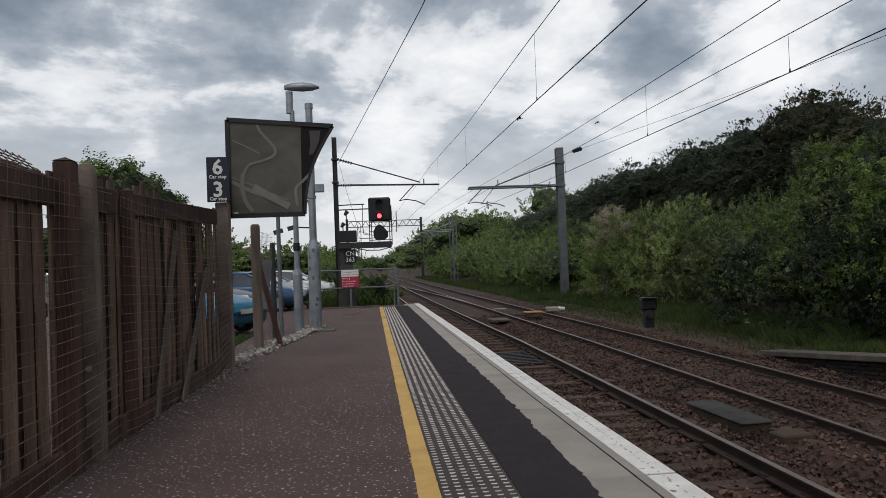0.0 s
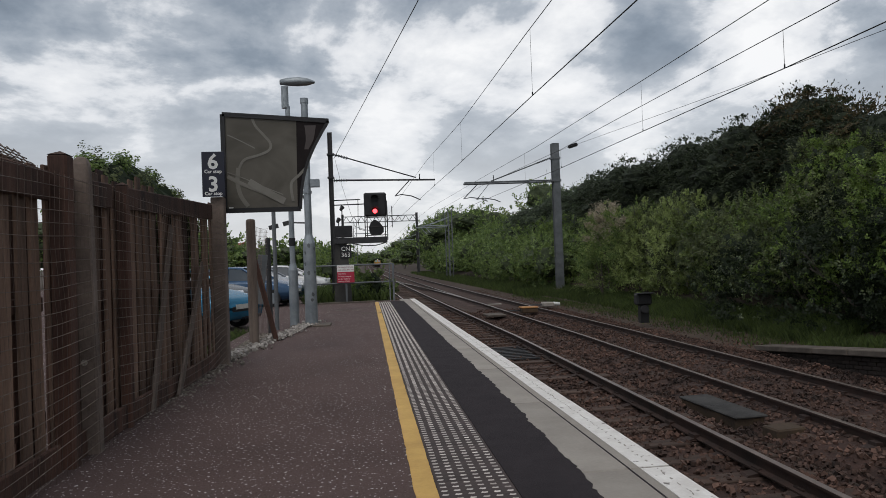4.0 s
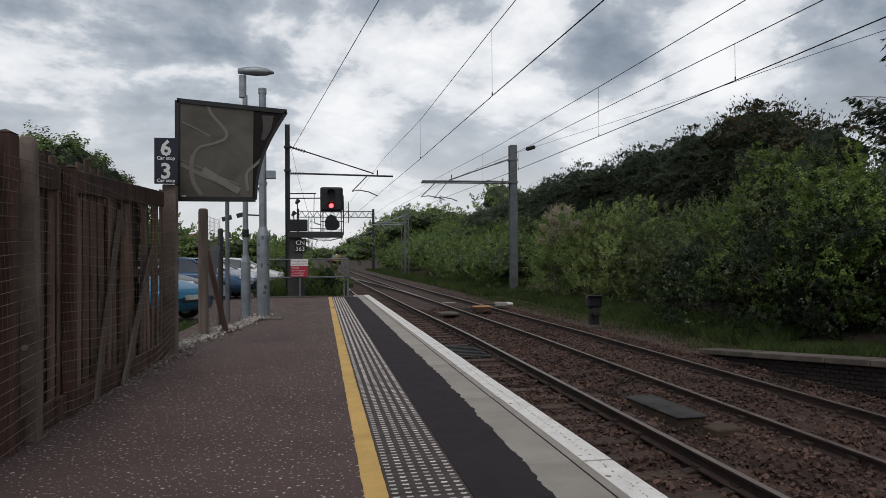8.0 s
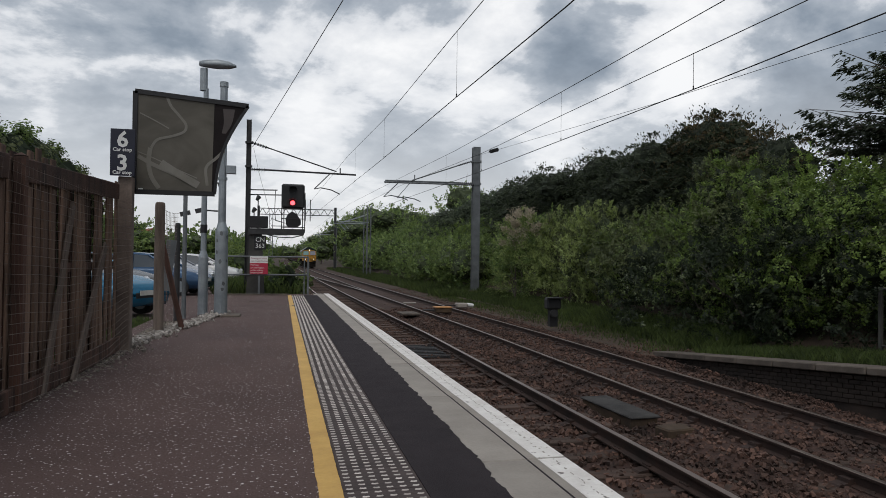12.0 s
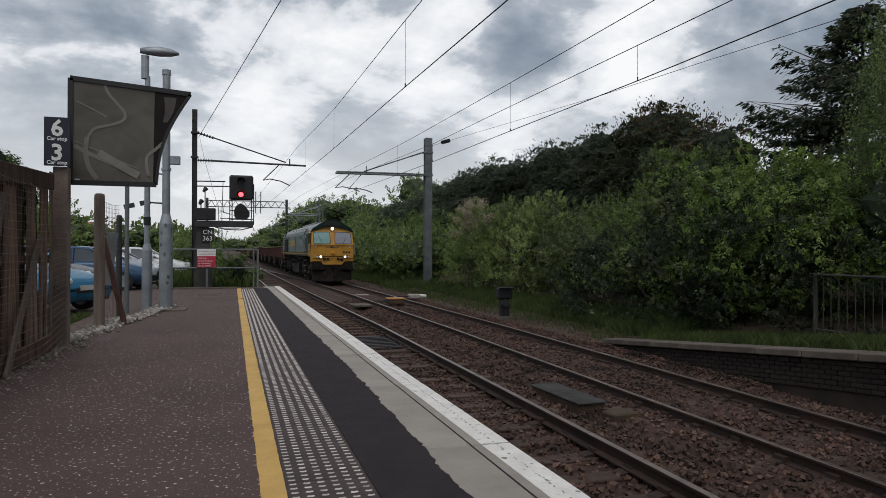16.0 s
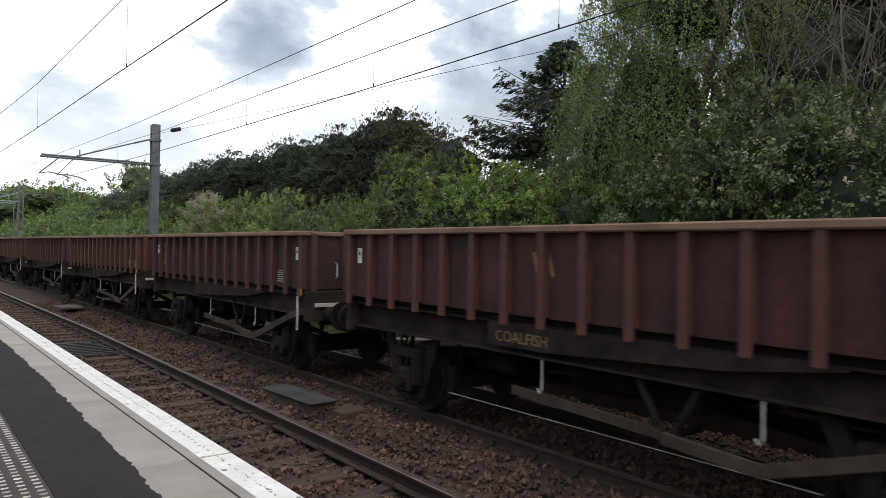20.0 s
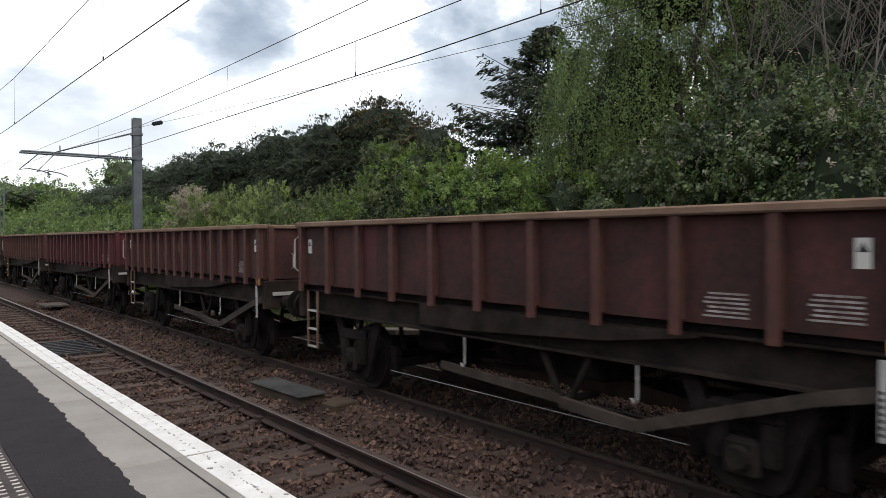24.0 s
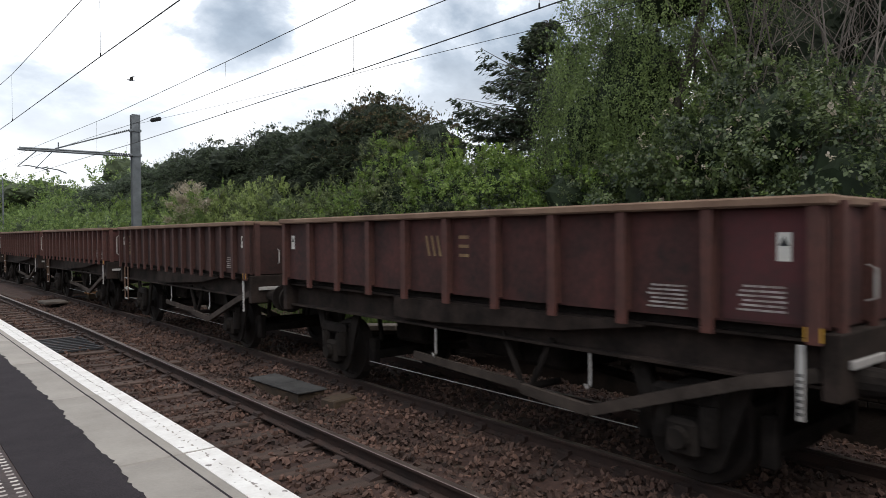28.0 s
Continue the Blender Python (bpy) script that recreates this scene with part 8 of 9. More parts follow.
def locomotive():
    top = empty("diesel_locomotive", pose(FAR_C, 0, HEAD), "dark green diesel freight locomotive with yellow cab ends", "locomotive")
    for y0, y1 in ((-LF + 2.3, -1.29), (-1.25, 4.88), (4.92, LF - 2.3)):
        body = Geo()
        body.sweep([loco_section(y0, 0.03), loco_section(y0 + 0.03), loco_section(y1 - 0.03), loco_section(y1, 0.03)])
        for k in range(len(body.f)):
            f = body.f[k]
            if len(f) == 4:
                zs = [body.v[q][2] for q in f]
                if min(zs) > 3.25:
                    body.m[k] = 1
        part("body_section", body, (LOCO_GREEN, LOCO_ROOF), top)
    # cabs
    for sy in (-1, 1):
        cab = Geo()
        yb, yf = sy * (LF - 2.27), sy * (LF - 0.42)
        cab.sweep([loco_section(yb), loco_section(sy * (LF - 0.9)), [(x * 0.985, yf, z) for x, _, z in loco_section(yf)]])
        for k, f in enumerate(cab.f):
            if len(f) == 4 and min(cab.v[q][2] for q in f) > 3.25:
                cab.m[k] = 1
        part("cab", cab, (LOCO_GREEN, LOCO_ROOF), top)
        wide, high, win0, win1, upper = (1.40, 1.31, 1.58, 0.32, 1.16) if sy < 0 else (1.15, 1.05, 1.22, 0.24, 0.85)
        for sx in (-1, 1):
            x0, x1 = sorted((sx * (HWL - 0.02), sx * (HWL + 0.004)))
            low_panel = Geo().prism([(sy * (LF - wide), 1.655), (sy * (LF - 0.42), 1.655), (sy * (LF - 0.42), 2.40), (sy * (LF - high), 2.40)], "x", x0, x1)
            part("cab_side_yellow", low_panel, LOCO_YELLOW, top, "bright yellow cab side panel")
            ya, yb2 = sorted((sy * (LF - win1 - 0.1), sy * (LF - 0.42)))
            part("cab_pillar", Geo().box(x0, x1, ya, yb2, 2.402, 3.12), LOCO_YELLOW, top)
            corner = Geo()
            e = 0.005
            corner.add([(sx * (HWL + e), sy * (LF - upper), 3.07), (sx * (HWL - 0.1 + e), sy * (LF - upper - 0.2), 3.305), (sx * (HWL - 0.1 + e), sy * (LF - 0.42), 3.305), (sx * (HWL + e), sy * (LF - 0.42), 3.07)], [(0, 1, 2, 3)])
            part("cab_corner_yellow", corner, LOCO_YELLOW, top)
            part("end_handle", Geo().box(min(sx * HWL, sx * (HWL + 0.03)), max(sx * HWL, sx * (HWL + 0.03)), sy * (LF - 0.2) - 0.05, sy * (LF - 0.2) + 0.05, 2.2, 2.36, bev=0.01), SOOT_BROWN, top)
        # front: raked yellow face around two windscreens
        front = Geo()
        y1 = sy * LF
        back = sy * (LF - 0.5)
        rake = 0.36
        w = HWL - 0.02
        ring_b = [(-w, back, 1.30), (w, back, 1.30), (w, back, 3.16), (0.75, back, 3.52), (0, back, 3.66), (-0.75, back, 3.52), (-w, back, 3.16)]
        ring_f = [(-w + 0.1, y1, 1.42), (w - 0.1, y1, 1.42), (w - 0.08, sy * (LF - rake * 0.79), 3.14), (0.68, sy * (LF - rake * 1.08), 3.43), (0, sy * (LF - rake * 1.17), 3.52), (-0.68, sy * (LF - rake * 1.08), 3.43), (-w + 0.08, sy * (LF - rake * 0.79), 3.14)]
        mid = [(-w + 0.03, y1, 1.36), (w - 0.03, y1, 1.36), (w - 0.02, y1, 2.35), (0.6, y1, 2.35), (0, y1, 2.35), (-0.6, y1, 2.35), (-w + 0.02, y1, 2.35)]
        front.add(ring_b + mid + ring_f, [(0, 1, 8, 7), (1, 2, 9, 8), (0, 7, 13, 6), (2, 16, 9), (6, 13, 20), (7, 8, 9, 10, 11, 12, 13), (9, 16, 17, 18, 19, 20, 13), (2, 3, 17, 16), (3, 4, 18, 17), (4, 5, 19, 18), (5, 6, 20, 19)])
        part("cab_front", front, LOCO_YELLOW, top, "yellow cab front with dark number bars")
        hood = Geo()
        yh, ybk = sy * (LF - 0.22), sy * (LF - 1.0)
        outer = [(-w, 3.20), (-1.16, 3.40), (-0.62, 3.73), (-0.34, 3.88), (0, 3.95), (0.34, 3.88), (0.62, 3.73), (1.16, 3.40), (w, 3.20)]
        lower = [(-w + 0.02, 3.15), (-1.15, 3.27), (-0.62, 3.41), (-0.34, 3.47), (0, 3.50), (0.34, 3.47), (0.62, 3.41), (1.15, 3.27), (w - 0.02, 3.15)]
        behind = [(-w - 0.004, 3.16), (-1.2, 3.33), (-0.84, 3.62), (-0.39, 3.835), (0, 3.89), (0.39, 3.835), (0.84, 3.62), (1.2, 3.33), (w + 0.004, 3.16)]
        n = len(outer)
        hood.add([(u, ybk, z) for u, z in behind] + [(u, yh, z) for u, z in outer] + [(u, yh, z) for u, z in lower] + [(u, back, z) for u, z in lower],
                 [(k * n + i, k * n + i + 1, (k + 1) * n + i + 1, (k + 1) * n + i) for k in range(3) for i in range(n - 1)])
        part("cab_brow", hood, BROW, top, "dark green brow over the windscreens")
        rec = Geo()
        yr0, yr1 = sy * (LF - 0.225), sy * (LF - 0.205)
        ps = [(-0.5, 3.56), (0.5, 3.56), (0.55, 3.62), (0.4, 3.74), (0.2, 3.82), (-0.2, 3.82), (-0.4, 3.74), (-0.55, 3.62)]
        rec.sweep([[(u, yr0, z) for u, z in ps], [(u, yr1, z) for u, z in ps]])
        part("brow_grille", rec, BLACK, top, "black grille in the brow")
        for sx in (-1, 1):
            nose = Geo().box(min(sx * 0.56, sx * 1.18), max(sx * 0.56, sx * 1.18), min(sy * LF, sy * (LF + 0.035)), max(sy * LF, sy * (LF + 0.035)), 1.77, 2.04, bev=0.008)
            part("nose_plate", nose, LOCO_YELLOW, top)
        part("nose_ledge", Geo().box(-1.24, 1.24, min(sy * (LF - 0.02), sy * (LF + 0.028)), max(sy * (LF - 0.02), sy * (LF + 0.028)), 2.345, 2.375, bev=0.008), LOCO_YELLOW, top)
        part("lamp_guard", Geo().tube([(-0.6, sy * (LF + 0.02), 1.64), (-0.6, sy * (LF + 0.1), 1.67), (0.45, sy * (LF + 0.1), 1.67), (0.45, sy * (LF + 0.1), 1.42)], 0.018), SOOT_BROWN, top)
        sock = Geo().box(-0.13, 0.13, min(sy * LF, sy * (LF + 0.09)), max(sy * LF, sy * (LF + 0.09)), 1.78, 1.95, bev=0.025)
        part("jumper_socket", sock, STRIPE, top, "orange jumper socket")
        rail = Geo().tube([(-1.24, sy * (LF + 0.02), 2.18), (-1.24, sy * (LF + 0.07), 2.38), (1.24, sy * (LF + 0.07), 2.38), (1.24, sy * (LF + 0.02), 2.18)], 0.015)
        part("nose_rail", rail, LOCO_YELLOW, top)
        for sx in (-1, 1):
            ya_, yb_ = sorted((sy * LF, sy * (LF + 0.004)))
            wp_ = part("warning_plate", Geo().box(sx * 1.05 - 0.045, sx * 1.05 + 0.045, ya_, yb_, 2.2, 2.34), NOTICE, top, "white warning plate")
            ym_ = sy * (LF + 0.0055)
            part("warning_mark", Geo().add([(sx * 1.05 - 0.032, ym_, 2.25), (sx * 1.05 + 0.032, ym_, 2.25), (sx * 1.05, ym_, 2.315)], [(0, 1, 2)]), BLACK, wp_)
        kit = Geo()
        for u, z0, z1, d in ((-0.52, 1.42, 1.58, 0.16), (-0.3, 1.46, 1.56, 0.12), (0.32, 1.44, 1.58, 0.14), (0.55, 1.40, 1.54, 0.16)):
            kit.box(u - 0.07, u + 0.07, min(sy * LF, sy * (LF + d)), max(sy * LF, sy * (LF + d)), z0, z1, bev=0.02)
        kit.tube([(-0.6, sy * (LF + 0.1), 1.66), (0.6, sy * (LF + 0.1), 1.66)], 0.022)
        part("coupling_gear", kit, SOOT_BROWN, top, "grimy pipes and couplings")

        def on_face(u, z, out=0.0):
            return (u, sy * (LF - rake * max(0, z - 2.35) + out), z)
        for sx in (-1, 1):
            fr = Geo()
            out_r, in_r = [], []
            for cx, cz, a0 in ((1.04, 3.05, 0), (0.25, 3.07, 90), (0.22, 2.52, 180), (1.07, 2.52, 270)):
                for k in range(5):
                    a = math.radians(a0 + 22.5 * k)
                    out_r.append(on_face(sx * (cx + 0.105 * math.cos(a)), cz + 0.105 * math.sin(a), 0.014))
                    in_r.append(on_face(sx * (cx + 0.072 * math.cos(a)), cz + 0.072 * math.sin(a), 0.014))
            n = len(out_r)
            fr.add(out_r + in_r, [(i, (i + 1) % n, n + (i + 1) % n, n + i) for i in range(n)])
            part("windscreen_frame", fr, BLACK, top)
            gl = Geo().add(in_r, [tuple(range(n))])
            part("windscreen", gl, WINDSCREEN if sx < 0 else WINDSCREEN_GREY, top, "tinted windscreen reflecting the sky")
            wp = Geo().tube([on_face(sx * 0.62, 2.38, 0.03), on_face(sx * 0.86, 2.95, 0.03)], 0.01)
            part("wiper", wp, BLACK, top)
            hl = Geo().box(min(sx * 0.62, sx * 1.22), max(sx * 0.62, sx * 1.22), min(sy * LF, sy * (LF + 0.05)), max(sy * LF, sy * (LF + 0.09)), 1.52, 1.77, bev=0.05)
            part("lamp_cluster", hl, LOCO_YELLOW, top)
            for k, x in enumerate((0.74, 0.95)):
                lp = Geo().cyl((sx * x, sy * (LF + 0.085), 1.64), (sx * x, sy * (LF + 0.105), 1.64), 0.07, n=18)
                part("lamp_ring", Geo().cyl((sx * x, sy * (LF + 0.08), 1.64), (sx * x, sy * (LF + 0.096), 1.64), 0.09, n=18), BLACK, top)
                lit = sy < 0 and k == 0
                part("headlight", lp, HEADLAMP if lit else LAMP_OFF, top, "lit headlight" if lit else "unlit marker light", smooth=False)
            bf = Geo().cyl((sx * 0.87, sy * (LF - 0.1), 1.06), (sx * 0.87, sy * (LF + 0.35), 1.06), 0.13, n=14)
            bf.cyl((sx * 0.87, sy * (LF + 0.35), 1.06), (sx * 0.87, sy * (LF + 0.42), 1.06), 0.22, 0.23, 22)
            part("buffer", bf, SOOT, top)
            hr = Geo().tube([(sx * (HWL + 0.05), sy * (LF - 0.3), 1.75), (sx * (HWL + 0.08), sy * (LF - 0.3), 1.85), (sx * (HWL + 0.08), sy * (LF - 0.3), 2.45), (sx * (HWL + 0.02), sy * (LF - 0.3), 2.5)], 0.016)
            part("handrail", hr, CHALK, top)
        tl = Geo().box(-0.12, 0.12, min(sy * (LF - 0.45), sy * (LF - 0.22)), max(sy * (LF - 0.45), sy * (LF - 0.22)), 3.24, 3.48, bev=0.02)
        part("top_lamp_box", tl, LOCO_YELLOW, top)
        tlg = Geo().cyl((0, sy * (LF - 0.22), 3.36), (0, sy * (LF - 0.205), 3.36), 0.095, n=18)
        part("top_headlight", tlg, HEADLAMP if sy < 0 else LAMP_OFF, top, "lit headlight" if sy < 0 else "")
        for q in range(5):
            part("number_bar", Geo().box(0.6 + 0.1 * q, 0.6 + 0.1 * q + 0.065, min(sy * LF, sy * (LF + 0.039)), max(sy * LF, sy * (LF + 0.039)), 1.85, 1.97), BLACK, top, "dark number bar")
        for q in range(11):
            h = 0.12 if q in (0, 5, 6, 7) else 0.075
            u = 0.36 - 0.07 * q
            yq = sy * (LF + 0.004)
            part("brand_mark", Geo().add([(u, yq, 2.17), (u - 0.046, yq, 2.17), (u - 0.046 - 0.2 * h, yq, 2.17 + h), (u - 0.2 * h, yq, 2.17 + h)], [(0, 1, 2, 3)]), BLACK, top, "dark brand stroke")
        beam = Geo().box(-1.25, 1.25, min(sy * (LF - 0.5), sy * (LF - 0.04)), max(sy * (LF - 0.5), sy * (LF - 0.04)), 0.82, 1.30, bev=0.03)
        part("buffer_beam", beam, SOOT, top)
        yb3 = Geo().prism([(-0.75, 1.36), (0.75, 1.36), (0.55, 1.16), (-0.55, 1.16)], "y", min(sy * (LF - 0.02), sy * (LF + 0.03)), max(sy * (LF - 0.02), sy * (LF + 0.03)))
        yb3.box(-0.6, 0.6, min(sy * LF, sy * (LF + 0.02)), max(sy * LF, sy * (LF + 0.02)), 1.44, 1.48)
        part("coupling_plate", yb3, LOCO_YELLOW, top, "grimy yellow coupling plate")
        pl = Geo()
        for sx in (-1, 1):
            pl.add([(sx * 1.2, sy * (LF - 0.35), 0.85), (0, sy * (LF + 0.05), 0.85), (0, sy * (LF + 0.25), 0.14), (sx * 1.2, sy * (LF - 0.15), 0.18), (sx * 1.2, sy * (LF - 0.55), 0.2)], [(0, 1, 2, 3), (0, 3, 4)])
        part("snow_plough", pl, SOOT, top)
        hs = Geo()
        for x in (-0.35, -0.2, 0.25, 0.4):
            hs.tube([(x, sy * (LF + 0.03), 1.05), (x, sy * (LF + 0.14), 0.85), (x + 0.05, sy * (LF + 0.12), 0.6), (x, sy * (LF + 0.02), 0.5)], 0.022)
        hs.box(-0.07, 0.07, min(sy * LF, sy * (LF + 0.3)), max(sy * LF, sy * (LF + 0.3)), 0.98, 1.12, bev=0.02)
        part("hoses_and_hook", hs, SOOT, top)
        for sx in (-1, 1):
            x0, x1 = sorted((sx * (HWL + 0.004), sx * (HWL + 0.012)))
            def sbox(ge, a, b, z0, z1):
                ya, yb4 = sorted((sy * (LF - a), sy * (LF - b)))
                ge.box(x0, x1, ya, yb4, z0, z1)
            swf = Geo(); sbox(swf, win0, win1, 2.42, 3.09)
            part("side_window_frame", swf, SOOT_BROWN, top)
            x0, x1 = sorted((sx * (HWL + 0.013), sx * (HWL + 0.016)))
            cuts = (win0 - 0.04, win0 - 0.40 * (win0 - win1), win0 - 0.76 * (win0 - win1), win1 + 0.04)
            for a, b in zip(cuts[:-1], cuts[1:]):
                sw = Geo(); sbox(sw, a - 0.012, b + 0.012, 2.46, 3.05)
                part("side_window", sw, SIDE_GLASS, top)
            if sy < 0:
                sw = Geo(); sbox(sw, 1.98, 1.82, 2.70, 3.04)
                part("quarter_window", sw, SIDE_GLASS, top, "small dark quarter window")
            x0, x1 = sorted((sx * (HWL + 0.005), sx * (HWL + 0.009)))
            for q in range(5):
                num = Geo(); sbox(num, 1.06 - 0.12 * q, 0.975 - 0.12 * q, 1.90, 2.06)
                part("number_bar", num, BLACK, top, "dark number bar")
            for q in range(11):
                h = 0.14 if q in (0, 5, 6, 7) else 0.09
                a_ = 1.14 - 0.07 * q
                lean = 0.25 * h
                xs_ = sx * (HWL + 0.0075)
                part("brand_mark", Geo().add([(xs_, sy * (LF - a_), 2.13), (xs_, sy * (LF - a_ + 0.045), 2.13), (xs_, sy * (LF - a_ + 0.045 + lean), 2.13 + h), (xs_, sy * (LF - a_ + lean), 2.13 + h)], [(0, 1, 2, 3)]), BLACK, top, "dark brand stroke")
            d0, d1 = (3.46, 2.88) if sy < 0 else (2.30, 1.68)
            dr = Geo(); sbox(dr, d0, d1, 1.86, 3.10)
            part("cab_door", dr, LOCO_GREEN, top)
            for a in (d0 + 0.06, d1 - 0.04):
                hr = Geo().tube([(sx * (HWL + 0.01), sy * (LF - a), 3.03), (sx * (HWL + 0.06), sy * (LF - a), 2.98), (sx * (HWL + 0.06), sy * (LF - a), 2.03), (sx * (HWL + 0.01), sy * (LF - a), 1.98)], 0.018)
                part("door_handrail", hr, GALV, top)
            x0, x1 = sorted((sx * (HWL + 0.013), sx * (HWL + 0.02)))
            for (a, b, z0, z1, m, nm) in ((0.40, 0.20, 2.52, 2.74, GALV, "door_latch_plate"), (0.37, 0.23, 2.36, 2.46, GALV, "door_latch_plate"), (0.42, 0.16, 2.05, 2.22, BLACK, "door_recess")):
                pl_ = Geo(); sbox(pl_, d1 + a, d1 + b, z0, z1)
                part(nm, pl_, m, top)
            for (a, z0, z1, wd) in ((d0 + 0.16 if sy > 0 else d1 - 0.16, 2.86, 3.03, 0.05), (d1 - 0.17, 1.98, 2.12, 0.045)):
                pl_ = Geo(); sbox(pl_, a + wd, a - wd, z0, z1)
                part("warning_plate", pl_, NOTICE, top, "white warning plate")
            gut = Geo().tube([(sx * (HWL + 0.02), sy * (LF - d0 - 0.02), 3.02), (sx * (HWL - 0.02), sy * (LF - d0 - 0.02), 3.20), (sx * (HWL - 0.13), sy * (LF - d0 - 0.02), 3.38), (sx * (HWL - 0.17), sy * (LF - d0 + 0.1), 3.43), (sx * (HWL - 0.12), sy * (LF - d0 + 0.3), 3.36), (sx * (HWL - 0.07), sy * (LF - d1 + 0.05), 3.28)], 0.028, 6)
            part("rain_gutter", gut, BLACK, top, "curved black rain gutter above the door")
            for z in (0.36, 0.70, 1.04, 1.38):
                ya, yb4 = sorted((sy * (LF - d0), sy * (LF - d1)))
                step = part("cab_step", Geo().box(min(sx * 1.1, sx * 1.30), max(sx * 1.1, sx * 1.30), ya, yb4, z, z + 0.025), SOOT_BROWN, top)
                part("step_edge", Geo().box(min(sx * 1.301, sx * 1.316), max(sx * 1.301, sx * 1.316), ya, yb4, z - 0.005, z + 0.03), GALV, step, "worn bright step edge")
            for a in (d0, d1):
                part("step_hanger", Geo().box(min(sx * 1.12, sx * 1.28), max(sx * 1.12, sx * 1.28), sy * (LF - a) - 0.012, sy * (LF - a) + 0.012, 0.34, 1.66), SOOT, top)
            em = Geo()
            ey = LF - 2.22 if sy < 0 else LF - 1.40
            rings_ = [[(sx * (HWL + 0.009), sy * ey + q_ * math.cos(a_) * 0.75, 2.92 + q_ * math.sin(a_) * 1.5) for a_ in [2 * math.pi * i_ / 20 for i_ in range(20)]] for q_ in (0.085, 0.11)]
            em.add(rings_[0] + rings_[1], [(i_, (i_ + 1) % 20, 20 + (i_ + 1) % 20, 20 + i_) for i_ in range(20)])
            em.box(min(sx * (HWL + 0.004), sx * (HWL + 0.01)), max(sx * (HWL + 0.004), sx * (HWL + 0.01)), sy * ey - 0.085, sy * ey + 0.085, 2.895, 2.945)
            part("cab_emblem", em, CHALK, top, "pale ring emblem")
    # sides: louvred panels, grilles, stripe and brand bars
    for sx in (-1, 1):
        x0, x1 = sorted((sx * (HWL - 0.002), sx * (HWL + 0.014)))
        for (ya, yb) in ((-6.62, -1.36), (-1.17, 3.98)):
            lo = Geo()
            z = 1.93
            while z < 3.10:
                xa, xb = HWL * sx, sx * (HWL + 0.03)
                lo.add([(xa, ya, z), (xb, ya, z), (xa, ya, z + 0.062), (xa, yb, z), (xb, yb, z), (xa, yb, z + 0.062)], [(0, 1, 2), (3, 5, 4), (0, 3, 4, 1), (1, 4, 5, 2)])
                z += 0.075
            part("louvre_panel", lo, LOCO_GREEN, top, "dark green ribbed side panel")
        for (ya, yb) in ((4.08, 4.44), (4.48, 4.82)):
            x2, x3 = sorted((sx * (HWL - 0.002), sx * (HWL + 0.01)))
            part("access_door", Geo().box(x2, x3, ya, yb, 1.95, 3.04, bev=0.004), LOCO_GREEN, top)
        part("small_plate", Geo().box(min(sx * HWL, sx * (HWL + 0.013)), max(sx * HWL, sx * (HWL + 0.013)), 4.3, 4.36, 2.28, 2.34), NOTICE, top)
        x0, x1 = sorted((sx * (HWL + 0.001), sx * (HWL + 0.006)))
        gm = part("radiator_grille", Geo().box(x0, x1, 5.1, 7.83, 1.90, 2.89), BLACK, top, "black slatted radiator grille")
        x2, x3 = sorted((sx * (HWL + 0.007), sx * (HWL + 0.035)))
        for (ya, yb) in ((5.08, 5.17), (6.42, 6.53), (7.76, 7.85)):
            part("grille_bar", Geo().box(x2, x3, ya, yb, 1.88, 2.91), BOX_GREEN, gm)
        for (ya, yb) in ((5.172, 6.418), (6.532, 7.758)):
            for z in (1.88, 2.86):
                part("grille_bar", Geo().box(x2, x3, ya, yb, z, z + 0.05), BOX_GREEN, gm)
            sl_ = Geo()
            u = ya + 0.03
            while u < yb - 0.02:
                sl_.box(x2, x3 - 0.012 if sx > 0 else x3, u, u + 0.016, 1.932, 2.858)
                u += 0.05
            part("grille_slats", sl_, BLACK, gm, "thin black upright slats")["kind"] = "stuff"
        thin = Geo()
        za, zb = 3.365, 3.385
        xa, xb = HWL - 0.1 - (za - 3.30) * 1.2 + 0.006, HWL - 0.1 - (zb - 3.30) * 1.2 + 0.006
        thin.add([(sx * xa, -6.7, za), (sx * xa, 7.9, za), (sx * xb, 7.9, zb), (sx * xb, -6.7, zb)], [(0, 1, 2, 3)])
        part("cantrail_line", thin, CANTRAIL, top, "thin faded red line under the roof")
        stp = Geo()
        x0, x1 = sorted((sx * (HWL + 0.003), sx * (HWL + 0.02)))
        stp.box(x0, x1, -LF + 1.42, LF - 1.17, 1.768, 1.835)
        part("waist_stripe", stp, STRIPE, top, "orange waist stripe")
        # slanting strokes in the brand's colour
        xs = sx * (HWL + 0.034)

        def stroke(u, wd, z0, z1, m=BRAND_YELLOW):
            lean = 0.2
            pts = [(u, z0), (u - wd, z0), (u - wd - lean * (z1 - z0), z1), (u - lean * (z1 - z0), z1)]
            part("brand_bar", Geo().add([(xs, a_, b_) for a_, b_ in pts], [(0, 1, 2, 3)]), m, top, "slanting yellow brand stroke")
